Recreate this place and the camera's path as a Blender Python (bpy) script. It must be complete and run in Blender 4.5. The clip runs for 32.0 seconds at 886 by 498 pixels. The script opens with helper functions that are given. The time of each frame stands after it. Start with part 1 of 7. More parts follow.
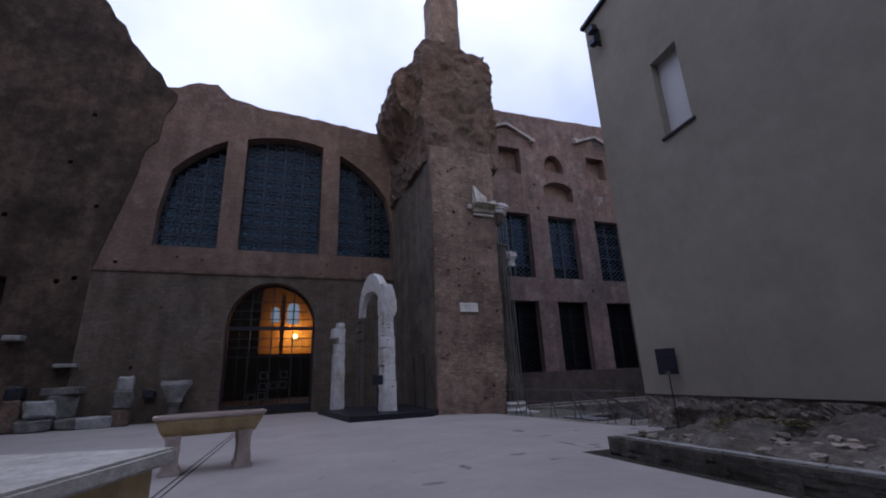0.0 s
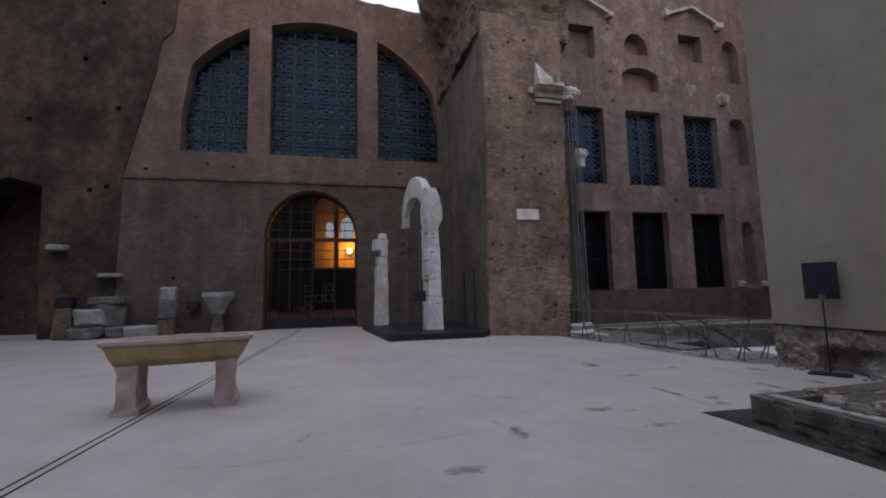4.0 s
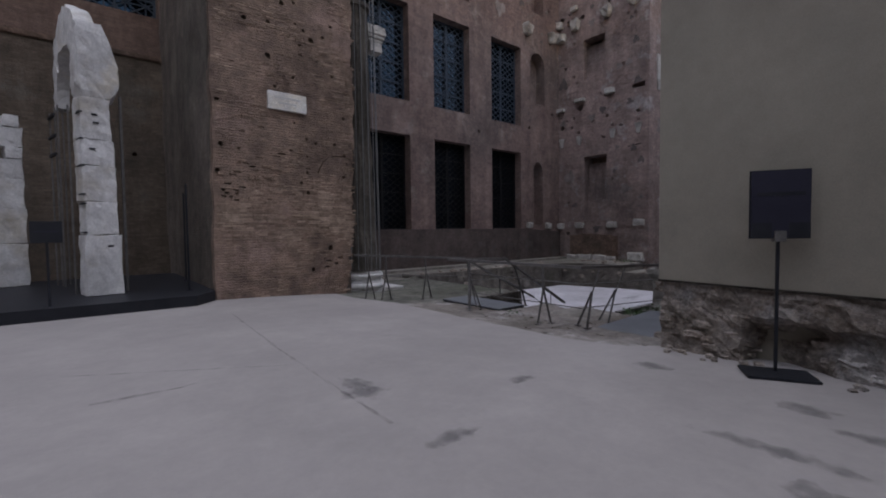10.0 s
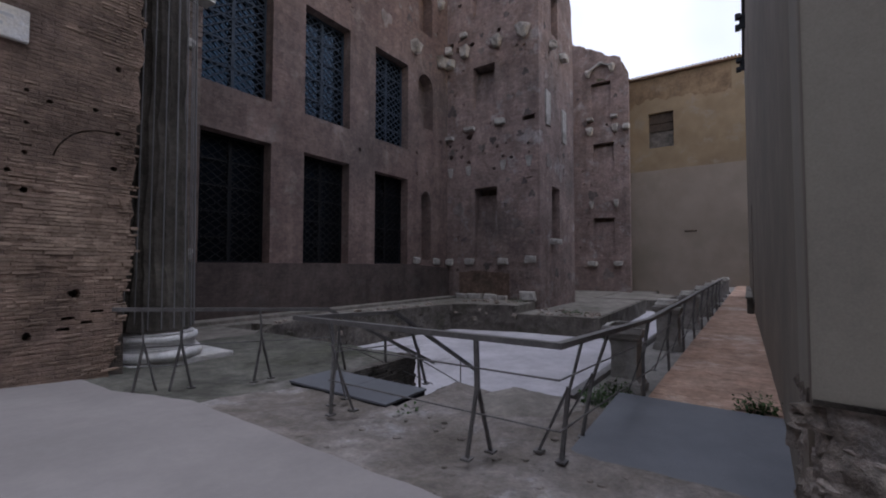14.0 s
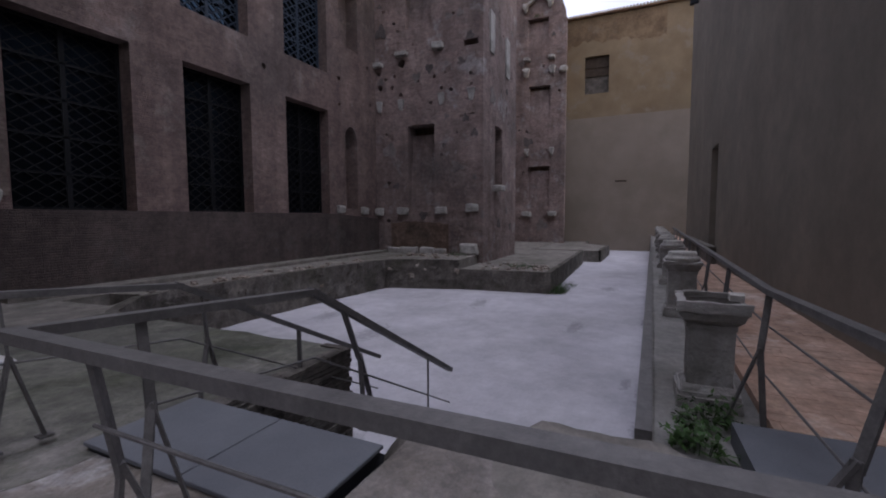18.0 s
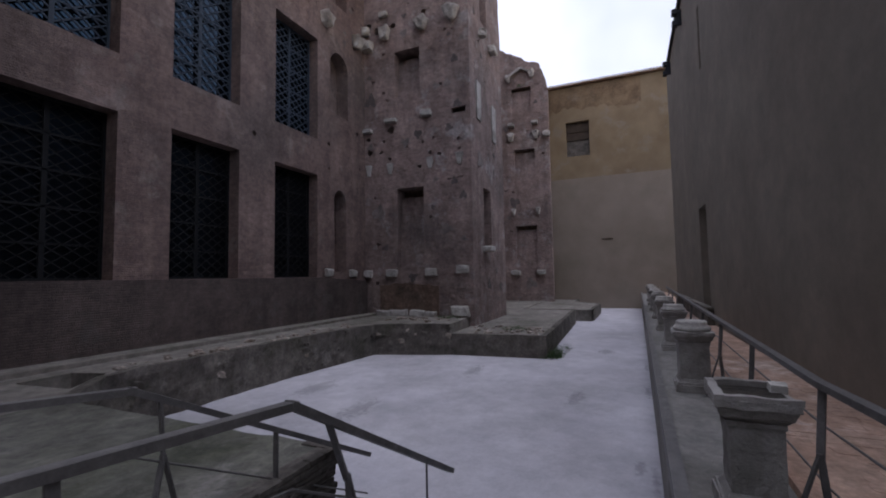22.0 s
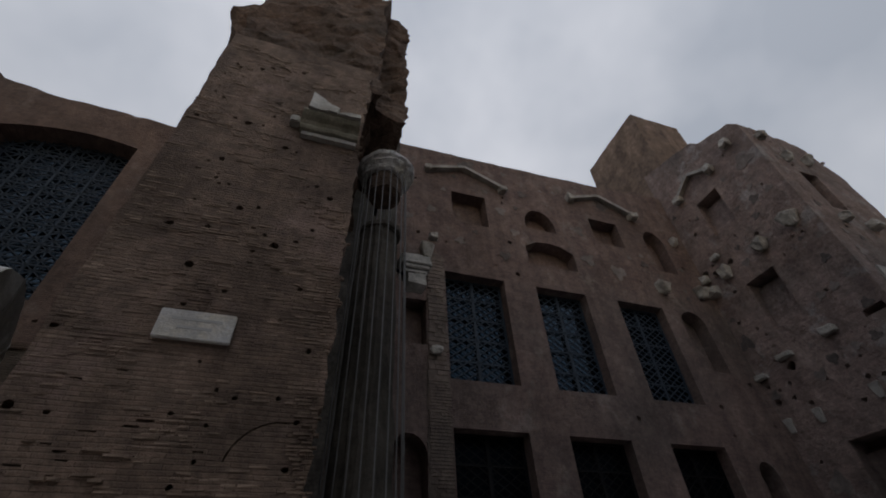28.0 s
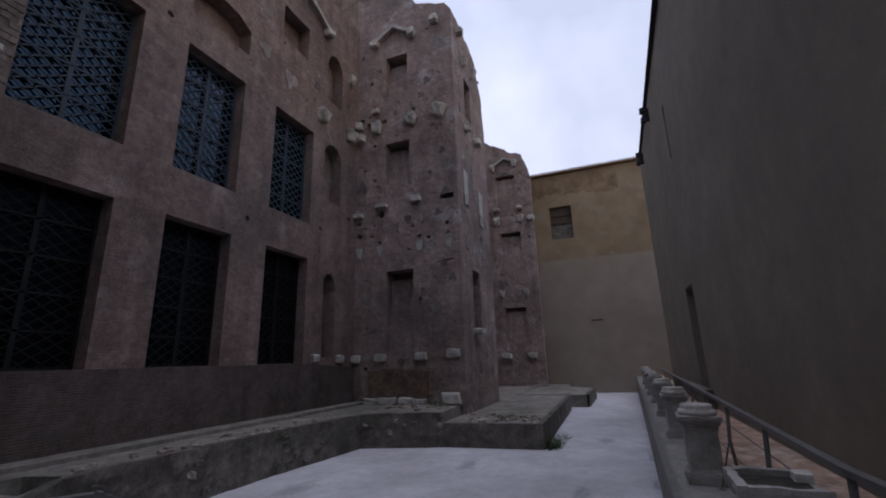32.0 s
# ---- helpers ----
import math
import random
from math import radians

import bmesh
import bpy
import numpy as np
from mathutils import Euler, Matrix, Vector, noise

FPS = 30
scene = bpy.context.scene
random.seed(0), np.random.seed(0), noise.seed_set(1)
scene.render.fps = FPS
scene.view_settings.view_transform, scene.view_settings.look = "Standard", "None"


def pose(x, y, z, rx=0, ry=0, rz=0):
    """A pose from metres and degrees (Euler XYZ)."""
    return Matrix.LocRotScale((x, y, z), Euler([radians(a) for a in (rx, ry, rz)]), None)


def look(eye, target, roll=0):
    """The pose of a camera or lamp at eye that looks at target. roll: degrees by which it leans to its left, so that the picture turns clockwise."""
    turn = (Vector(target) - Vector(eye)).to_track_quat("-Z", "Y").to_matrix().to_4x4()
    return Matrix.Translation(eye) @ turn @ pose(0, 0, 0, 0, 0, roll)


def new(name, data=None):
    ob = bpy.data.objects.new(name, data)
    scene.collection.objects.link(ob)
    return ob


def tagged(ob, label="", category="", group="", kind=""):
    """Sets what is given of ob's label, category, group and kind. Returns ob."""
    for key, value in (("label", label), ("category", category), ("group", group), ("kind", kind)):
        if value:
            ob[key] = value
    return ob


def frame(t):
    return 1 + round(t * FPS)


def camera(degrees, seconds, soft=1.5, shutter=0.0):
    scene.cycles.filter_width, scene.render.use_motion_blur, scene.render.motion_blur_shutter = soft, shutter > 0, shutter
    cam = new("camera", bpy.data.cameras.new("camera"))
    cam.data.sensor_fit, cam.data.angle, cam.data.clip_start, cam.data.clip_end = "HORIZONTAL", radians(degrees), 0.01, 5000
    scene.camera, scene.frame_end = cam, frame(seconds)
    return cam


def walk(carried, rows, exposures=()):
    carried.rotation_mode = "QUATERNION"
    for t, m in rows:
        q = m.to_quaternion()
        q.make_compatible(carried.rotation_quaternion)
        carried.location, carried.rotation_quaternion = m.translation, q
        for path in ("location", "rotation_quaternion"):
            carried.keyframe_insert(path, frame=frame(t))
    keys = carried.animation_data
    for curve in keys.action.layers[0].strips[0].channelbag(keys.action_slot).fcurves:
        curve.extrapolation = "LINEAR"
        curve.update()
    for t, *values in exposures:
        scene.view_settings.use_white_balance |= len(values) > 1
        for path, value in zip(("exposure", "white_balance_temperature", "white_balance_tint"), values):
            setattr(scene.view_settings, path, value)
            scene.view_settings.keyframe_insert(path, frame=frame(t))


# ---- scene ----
cam = camera(91.8, 32.0, 1.9)
PATH = [
    (0, (-0.087, 0.790, 1.586), (0.623, 2.571, 2.156), -2.5),
    (0.5, (0.083, 1.070, 1.589), (0.791, 2.765, 2.381), -1.2),
    (1, (0.339, 1.417, 1.581), (1.053, 3.018, 2.544), -0.5),
    (1.5, (0.547, 1.809, 1.551), (1.277, 3.463, 2.407), -0.3),
    (2, (0.780, 2.237, 1.533), (1.310, 4.044, 2.205), 1.9),
    (2.5, (0.963, 2.678, 1.552), (1.448, 4.554, 2.044), -0.7),
    (4.5, (1.310, 4.151, 1.669), (1.791, 6.085, 1.840), -1.6),
    (5, (1.440, 4.630, 1.639), (2.181, 6.481, 1.797), -2.8),
    (5.5, (1.714, 5.075, 1.609), (2.624, 6.850, 1.750), -1.5),
    (6, (1.964, 5.503, 1.601), (2.969, 7.230, 1.695), -1.4),
    (6.5, (2.301, 5.935, 1.598), (3.392, 7.611, 1.619), -1.6),
    (7, (2.620, 6.321, 1.607), (3.715, 7.995, 1.634), 0.2),
    (7.5, (2.957, 6.763, 1.583), (4.187, 8.340, 1.619), -0.8),
    (8, (3.274, 7.143, 1.552), (4.450, 8.760, 1.580), -0.7),
    (8.5, (3.604, 7.571, 1.514), (4.793, 9.179, 1.514), -0.3),
    (9, (3.963, 7.965, 1.510), (5.165, 9.563, 1.508), -0.6),
    (9.5, (4.334, 8.379, 1.504), (5.506, 9.999, 1.474), -0.3),
    (10, (4.689, 8.802, 1.508), (5.960, 10.344, 1.424), -0.7),
    (10.5, (5.066, 9.212, 1.491), (6.319, 10.768, 1.398), -0.1),
    (11, (5.479, 9.619, 1.480), (6.814, 11.107, 1.405), -0.5),
    (11.5, (5.806, 10.024, 1.457), (7.125, 11.525, 1.369), -1.4),
    (12, (6.168, 10.428, 1.458), (7.493, 11.924, 1.375), -1.5),
    (12.5, (6.532, 10.775, 1.470), (7.961, 12.172, 1.407), -2.3),
    (13, (6.866, 10.985, 1.482), (8.308, 12.370, 1.428), -1.4),
    (13.5, (7.225, 11.318, 1.499), (8.816, 12.528, 1.558), -1.8),
    (14, (7.595, 11.642, 1.514), (9.238, 12.781, 1.592), 0.1),
    (14.5, (7.820, 11.995, 1.516), (9.522, 13.043, 1.588), 0.5),
    (16.5, (9.217, 13.201, 1.403), (10.965, 14.172, 1.442), -0.3),
    (17, (9.563, 13.399, 1.385), (11.306, 14.380, 1.404), -0.0),
    (17.5, (9.857, 13.636, 1.364), (11.658, 14.506, 1.359), -0.1),
    (18, (10.133, 13.798, 1.346), (11.946, 14.632, 1.204), -0.2),
    (18.5, (10.379, 13.905, 1.351), (12.241, 14.618, 1.192), -0.5),
    (19, (10.542, 13.975, 1.345), (12.502, 14.332, 1.168), -1.5),
    (19.5, (10.620, 14.023, 1.371), (12.612, 14.128, 1.228), -2.3),
    (20, (10.631, 14.055, 1.382), (12.629, 14.097, 1.290), -0.1),
    (20.5, (10.658, 14.071, 1.428), (12.657, 14.105, 1.378), -0.0),
    (21, (10.660, 14.072, 1.481), (12.655, 14.221, 1.478), -0.3),
    (21.5, (10.575, 14.088, 1.556), (12.511, 14.584, 1.613), -0.5),
    (22, (10.504, 14.082, 1.575), (12.341, 14.864, 1.700), -1.0),
    (22.5, (10.428, 14.083, 1.599), (12.176, 15.027, 1.833), -1.1),
    (23, (10.352, 14.023, 1.588), (12.025, 15.052, 1.967), -0.7),
    (23.5, (10.285, 14.002, 1.625), (11.892, 15.086, 2.117), -1.4),
    (24, (10.231, 13.942, 1.679), (11.729, 15.151, 2.221), -3.2),
    (24.5, (10.149, 13.878, 1.705), (11.500, 15.240, 2.271), -5.2),
    (25, (10.043, 14.002, 1.696), (11.197, 15.519, 2.303), -5.9),
    (25.5, (10.082, 13.952, 1.641), (11.021, 15.601, 2.273), -5.1),
    (26, (10.100, 13.836, 1.573), (10.852, 15.544, 2.292), -4.1),
    (26.5, (10.067, 13.687, 1.558), (10.701, 15.389, 2.396), -4.4),
    (28.5, (10.146, 13.687, 1.477), (10.663, 15.041, 2.855), -2.5),
    (29, (10.160, 13.701, 1.465), (10.729, 15.086, 2.791), -2.3),
    (29.5, (10.156, 13.762, 1.491), (10.809, 15.209, 2.709), -2.4),
    (30, (10.104, 13.837, 1.562), (10.990, 15.288, 2.616), -3.2),
    (30.5, (9.997, 13.888, 1.670), (11.188, 15.254, 2.515), -2.8),
    (31, (10.075, 14.090, 1.673), (11.603, 15.183, 2.360), -2.1),
    (31.5, (10.323, 14.191, 1.628), (12.036, 15.044, 2.206), -2.2),
    (32, (10.499, 14.185, 1.559), (12.305, 14.884, 2.061), -1.8),
]
EXPOSURES = [(0.0, -0.14, 5880, 18), (0.7, -0.76, 6500, 9), (2.0, -0.87, 6400, 10), (2.6, -0.45, 6500, 10), (4.5, 0.35, 6500, 12), (10.5, 0.27, 6560, 12), (12.0, 0.26, 6500, 13), (14.0, 0.2, 6400, 13), (17.0, 0.17, 6300, 15), (18.5, 0.2, 6550, 17), (20.0, 0.24, 6600, 17), (22.0, 0.17, 6400, 15), (23.0, 0.13, 6400, 14), (24.0, -0.27, 6350, 13), (25.0, -0.27, 6200, 13), (26.0, 0.06, 5950, 12), (26.5, 0.0, 6100, 12), (28.0, -1.02, 7000, 6), (29.2, -1.12, 7000, 6), (30.2, -1.22, 6500, 10), (31.2, -0.62, 6300, 13), (32.0, -0.17, 6300, 14)]
walk(cam, [(t, look(eye, target, roll)) for t, eye, target, roll in PATH], EXPOSURES)

# ---- world: overcast dusk ----
world = bpy.data.worlds.new("overcast_sky")
scene.world = world
world.use_nodes = True
wn, wl = world.node_tree.nodes, world.node_tree.links
wn.clear()
w_out, w_bg, w_bg2, w_add = wn.new("ShaderNodeOutputWorld"), wn.new("ShaderNodeBackground"), wn.new("ShaderNodeBackground"), wn.new("ShaderNodeAddShader")
sky = wn.new("ShaderNodeTexSky")
sky.sky_type, sky.sun_disc, sky.sun_elevation, sky.sun_rotation = "NISHITA", False, radians(12), radians(200)
w_bg.inputs["Strength"].default_value = 0.05
wl.new(sky.outputs[0], w_bg.inputs["Color"])
w_co, w_no, w_ra = wn.new("ShaderNodeTexCoord"), wn.new("ShaderNodeTexNoise"), wn.new("ShaderNodeValToRGB")
w_no.inputs["Scale"].default_value, w_no.inputs["Detail"].default_value, w_no.inputs["Roughness"].default_value = 2.2, 4.0, 0.5
wl.new(w_co.outputs["Generated"], w_no.inputs["Vector"])
wl.new(w_no.outputs["Fac"], w_ra.inputs["Fac"])
w_ra.color_ramp.elements[0].position, w_ra.color_ramp.elements[0].color = 0.35, (0.52, 0.565, 0.70, 1)
w_ra.color_ramp.elements[1].position, w_ra.color_ramp.elements[1].color = 0.65, (0.82, 0.85, 1.0, 1)
wl.new(w_ra.outputs["Color"], w_bg2.inputs["Color"])
# an overcast sky is brighter overhead than at the horizon
w_sep, w_up = wn.new("ShaderNodeSeparateXYZ"), wn.new("ShaderNodeMapRange")
wl.new(w_co.outputs["Generated"], w_sep.inputs[0])
wl.new(w_sep.outputs["Z"], w_up.inputs["Value"])
w_up.inputs["From Min"].default_value, w_up.inputs["From Max"].default_value = 0.0, 1.0
w_up.inputs["To Min"].default_value, w_up.inputs["To Max"].default_value = 0.72, 1.6
wl.new(w_up.outputs["Result"], w_bg2.inputs["Strength"])
wl.new(w_bg.outputs[0], w_add.inputs[0])
wl.new(w_bg2.outputs[0], w_add.inputs[1])
wl.new(w_add.outputs[0], w_out.inputs["Surface"])
sun_data = bpy.data.lights.new("sun", "SUN")
sun_data.energy, sun_data.angle, sun_data.color = 0.3, radians(40), (1.0, 0.97, 0.93)
sun = new("sun", sun_data)
sun.matrix_world = look((0, 0, 60), (8, 12, 0))


# ---- materials ----
def mat(name, c1, c2, scale=1.5, rough=0.85, bump=0.3, fine=30.0, courses=None, metal=0.0, stain=None, spec=0.3, mortar=None, wear=0.45, vary=0.0, patches=None, grain=0.35, mottle=None, streak=0.0, lump=None):
    """Two-scale noise colour with bump; courses=(length, height) adds brick courses along the wall."""
    m = bpy.data.materials.new(name)
    m.use_nodes = True
    n, l = m.node_tree.nodes, m.node_tree.links
    p = n["Principled BSDF"]
    p.inputs["Roughness"].default_value, p.inputs["Metallic"].default_value = rough, metal
    p.inputs["Specular IOR Level"].default_value = spec
    geo = n.new("ShaderNodeNewGeometry")

    def noise_at(s, detail=5.0, ro=0.6):
        t = n.new("ShaderNodeTexNoise")
        t.inputs["Scale"].default_value, t.inputs["Detail"].default_value, t.inputs["Roughness"].default_value = s, detail, ro
        l.new(geo.outputs["Position"], t.inputs["Vector"])
        return t.outputs["Fac"]

    def ramp(fac, a, b):
        r = n.new("ShaderNodeMapRange")
        r.inputs["From Min"].default_value, r.inputs["From Max"].default_value = a, b
        l.new(fac, r.inputs["Value"])
        return r.outputs["Result"]

    def mix(fac, a, b, kind="MIX"):
        x = n.new("ShaderNodeMix")
        x.data_type, x.blend_type = "RGBA", kind
        for i, v in ((0, fac), (6, a), (7, b)):
            if isinstance(v, (tuple, float, int)):
                x.inputs[i].default_value = (*v, 1) if isinstance(v, tuple) else v
            else:
                l.new(v, x.inputs[i])
        return x.outputs[2]

    c1, c2, stain, patches = (tuple(v * 0.86 for v in c) if c else None for c in (c1, c2, stain, patches))
    big, small = noise_at(scale), noise_at(fine, 4.0, 0.7)
    col = mix(ramp(big, 0.35, 0.65), c1, c2)
    height = small
    if courses:
        sep, add, com = n.new("ShaderNodeSeparateXYZ"), n.new("ShaderNodeMath"), n.new("ShaderNodeCombineXYZ")
        l.new(geo.outputs["Position"], sep.inputs[0])
        l.new(sep.outputs[0], add.inputs[0])
        l.new(sep.outputs[1], add.inputs[1])
        wob = n.new("ShaderNodeMath")
        wob.operation, wob.inputs[1].default_value = "MULTIPLY_ADD", 0.06
        l.new(noise_at(0.9, 2.0), wob.inputs[0])
        l.new(sep.outputs[2], wob.inputs[2])
        l.new(add.outputs[0], com.inputs[0])
        l.new(wob.outputs[0], com.inputs[1])
        br = n.new("ShaderNodeTexBrick")
        br.inputs["Scale"].default_value, br.inputs["Brick Width"].default_value, br.inputs["Row Height"].default_value = 1.0, *courses
        br.inputs["Mortar Size"].default_value, br.inputs["Mortar Smooth"].default_value, br.inputs["Bias"].default_value = courses[1] * 0.16, 0.6, -0.1
        br.inputs["Color1"].default_value, br.inputs["Color2"].default_value = (0.75, 0.72, 0.7, 1), (1.25, 1.2, 1.15, 1)
        mo = mortar or (0.8, 0.8, 0.8)
        br.inputs["Mortar"].default_value = (*mo, 1)
        l.new(com.outputs[0], br.inputs["Vector"])
        col = mix(wear + 0.3, col, br.outputs["Color"], "MULTIPLY")
        inv = n.new("ShaderNodeMath")
        inv.operation, inv.inputs[1].default_value = "MULTIPLY_ADD", -0.7
        l.new(br.outputs["Fac"], inv.inputs[0])
        l.new(small, inv.inputs[2])
        height = inv.outputs[0]
    if stain:
        col = mix(ramp(noise_at(scale * 0.37, 6.0, 0.65), 0.5, 0.72), col, stain)
    if patches:
        col = mix(ramp(noise_at(0.55, 8.0, 0.7), 0.56, 0.64), col, patches)
        col = mix(0.5, col, mix(ramp(noise_at(0.16, 3.0, 0.5), 0.38, 0.62), (0.78, 0.78, 0.78), (1.2, 1.2, 1.2)), "MULTIPLY")
    if mottle:
        col = mix(mottle[1], col, mix(ramp(noise_at(mottle[0], 9.0, 0.72), 0.36, 0.66), (0.55, 0.55, 0.55), (1.4, 1.38, 1.36)), "MULTIPLY")
        col = mix(mottle[1] * 0.75, col, mix(ramp(noise_at(mottle[0] * 4.3, 8.0, 0.75), 0.4, 0.62), (0.62, 0.63, 0.64), (1.3, 1.28, 1.26)), "MULTIPLY")
        dark = ramp(noise_at(mottle[0] * 1.9, 7.0, 0.7), 0.6, 0.68)
        col = mix(mottle[1] * 0.7, col, mix(dark, (1.0, 1.0, 1.0), (0.5, 0.5, 0.52)), "MULTIPLY")
    if streak:
        mp = n.new("ShaderNodeMapping")
        mp.inputs["Scale"].default_value = (1.6, 1.6, 0.16)
        l.new(geo.outputs["Position"], mp.inputs["Vector"])
        st = n.new("ShaderNodeTexNoise")
        st.inputs["Scale"].default_value, st.inputs["Detail"].default_value, st.inputs["Roughness"].default_value = 1.1, 6.0, 0.6
        l.new(mp.outputs[0], st.inputs["Vector"])
        col = mix(streak, col, mix(ramp(st.outputs["Fac"], 0.38, 0.64), (0.62, 0.62, 0.62), (1.25, 1.25, 1.25)), "MULTIPLY")
    col = mix(grain, col, mix(ramp(small, 0.3, 0.7), (0.72, 0.72, 0.72), (1.2, 1.2, 1.2)), "MULTIPLY")
    if vary:
        info, sh = n.new("ShaderNodeObjectInfo"), n.new("ShaderNodeMapRange")
        isl, ad = n.new("ShaderNodeNewGeometry"), n.new("ShaderNodeMath")
        ad.operation = "ADD"
        l.new(info.outputs["Random"], ad.inputs[0])
        l.new(isl.outputs["Random Per Island"], ad.inputs[1])
        sh.inputs["From Max"].default_value = 2.0
        sh.inputs["To Min"].default_value, sh.inputs["To Max"].default_value = 1 - vary, 1 + vary
        l.new(ad.outputs[0], sh.inputs["Value"])
        col = mix(1.0, col, sh.outputs["Result"], "MULTIPLY")
    l.new(col, p.inputs["Base Color"])
    mixh = n.new("ShaderNodeMath")
    mixh.operation, mixh.inputs[1].default_value = "MULTIPLY_ADD", 1.5
    l.new(noise_at(fine * 0.18, 5.0, 0.65), mixh.inputs[0])
    l.new(height, mixh.inputs[2])
    b = n.new("ShaderNodeBump")
    b.inputs["Strength"].default_value, b.inputs["Distance"].default_value = bump, 0.03
    l.new(mixh.outputs[0], b.inputs["Height"])
    if lump:
        lb = n.new("ShaderNodeBump")
        lb.inputs["Strength"].default_value, lb.inputs["Distance"].default_value = 1.0, lump[1]
        l.new(noise_at(lump[0], 4.0, 0.55), lb.inputs["Height"])
        l.new(lb.outputs["Normal"], b.inputs["Normal"])
    l.new(b.outputs["Normal"], p.inputs["Normal"])
    return m


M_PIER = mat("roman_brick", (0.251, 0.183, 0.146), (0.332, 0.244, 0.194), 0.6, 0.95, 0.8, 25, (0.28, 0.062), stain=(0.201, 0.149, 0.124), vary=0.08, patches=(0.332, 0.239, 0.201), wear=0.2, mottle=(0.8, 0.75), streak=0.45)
M_BRICK = mat("brick_piece", (0.287, 0.212, 0.166), (0.414, 0.315, 0.246), 1.5, 0.95, 0.6, 40, stain=(0.238, 0.173, 0.141), vary=0.5, mottle=(0.8, 0.7))
M_CORE = mat("ruin_core", (0.16, 0.112, 0.088), (0.225, 0.157, 0.122), 0.9, 0.97, 1.0, 9, (0.3, 0.075), stain=(0.1, 0.08, 0.066), wear=0.15, mottle=(2.2, 0.7), streak=0.3, lump=(3.0, 0.1))
M_FACADE = mat("rose_brick_facade", (0.202, 0.145, 0.134), (0.257, 0.191, 0.174), 0.35, 0.95, 0.8, 22, (0.30, 0.07), stain=(0.162, 0.132, 0.124), wear=0.12, patches=(0.276, 0.225, 0.209), mottle=(1.3, 0.55), streak=0.4, lump=(1.2, 0.12))
M_STRIP = mat("muted_strip_brick", (0.19, 0.15, 0.132), (0.255, 0.205, 0.18), 1.2, 0.95, 0.6, 30, stain=(0.155, 0.13, 0.115), vary=0.15, mottle=(1.5, 0.5))
M_BLOCK = mat("weathered_rose_brick", (0.268, 0.203, 0.189), (0.358, 0.280, 0.261), 0.5, 0.95, 0.9, 18, (0.30, 0.07), stain=(0.193, 0.161, 0.151), wear=0.2, patches=(0.385, 0.348, 0.340), mottle=(1.2, 0.52), streak=0.34, lump=(1.5, 0.22))
M_LUN = mat("brown_brick_facade", (0.189, 0.130, 0.108), (0.244, 0.170, 0.140), 0.4, 0.95, 0.8, 20, (0.30, 0.065), stain=(0.125, 0.095, 0.080), wear=0.2, patches=(0.249, 0.184, 0.161), mottle=(1.4, 0.45), streak=0.3, lump=(1.0, 0.12))
M_LUNLOW = mat("grey_brown_brick", (0.130, 0.105, 0.083), (0.173, 0.141, 0.114), 0.4, 0.95, 0.8, 20, (0.30, 0.065), stain=(0.080, 0.070, 0.059), wear=0.3, patches=(0.153, 0.133, 0.112), mottle=(1.4, 0.5), streak=0.35, lump=(1.0, 0.12))
M_MASS = mat("old_plastered_masonry", (0.074, 0.054, 0.041), (0.113, 0.082, 0.060), 0.5, 0.95, 0.9, 12, (0.3, 0.07), stain=(0.049, 0.037, 0.028), wear=0.1, patches=(0.108, 0.082, 0.064), mottle=(0.5, 0.9), streak=0.4)
M_DADO = mat("dark_plaster_dado", (0.088, 0.070, 0.066), (0.119, 0.095, 0.088), 0.8, 0.95, 0.6, 25, (0.3, 0.07), wear=0.1, patches=(0.114, 0.099, 0.092), mottle=(1.5, 0.45), streak=0.3)
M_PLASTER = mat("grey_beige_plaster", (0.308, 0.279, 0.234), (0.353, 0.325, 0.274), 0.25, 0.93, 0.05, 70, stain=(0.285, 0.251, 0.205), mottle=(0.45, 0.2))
# plaster of the north face, its shade put into a darker, browner colour
M_PLASTN = mat("brown_shaded_plaster", (0.225, 0.193, 0.158), (0.272, 0.237, 0.196), 0.3, 0.94, 0.06, 60, stain=(0.189, 0.169, 0.140), mottle=(0.5, 0.26), streak=0.04)
M_OCHRE = mat("ochre_plaster", (0.246, 0.184, 0.115), (0.295, 0.226, 0.143), 0.5, 0.93, 0.25, 40, stain=(0.205, 0.148, 0.090), patches=(0.271, 0.221, 0.164))
M_OLDOCH = mat("browned_ochre_plaster", (0.2, 0.138, 0.084), (0.25, 0.178, 0.108), 0.7, 0.95, 0.5, 30, stain=(0.16, 0.112, 0.07), patches=(0.23, 0.175, 0.12), mottle=(1.2, 0.5))
M_BEIGE = mat("beige_plaster", (0.252, 0.208, 0.168), (0.292, 0.246, 0.202), 0.4, 0.93, 0.2, 40, stain=(0.219, 0.185, 0.146))
M_FLOOR = mat("pale_paving", (0.329, 0.305, 0.298), (0.371, 0.345, 0.336), 0.5, 0.8, 0.04, 14, stain=(0.298, 0.276, 0.269), grain=0.12, mottle=(0.8, 0.14))
M_COURT = mat("pale_court_floor", (0.55, 0.54, 0.59), (0.65, 0.64, 0.685), 0.5, 0.85, 0.12, 12, stain=(0.47, 0.46, 0.49), grain=0.2, mottle=(0.55, 0.26))
M_GROUND = mat("trodden_ground", (0.196, 0.172, 0.149), (0.345, 0.316, 0.299), 1.1, 0.95, 0.8, 14, stain=(0.138, 0.121, 0.101), mottle=(4.0, 0.55), patches=(0.44, 0.43, 0.43))
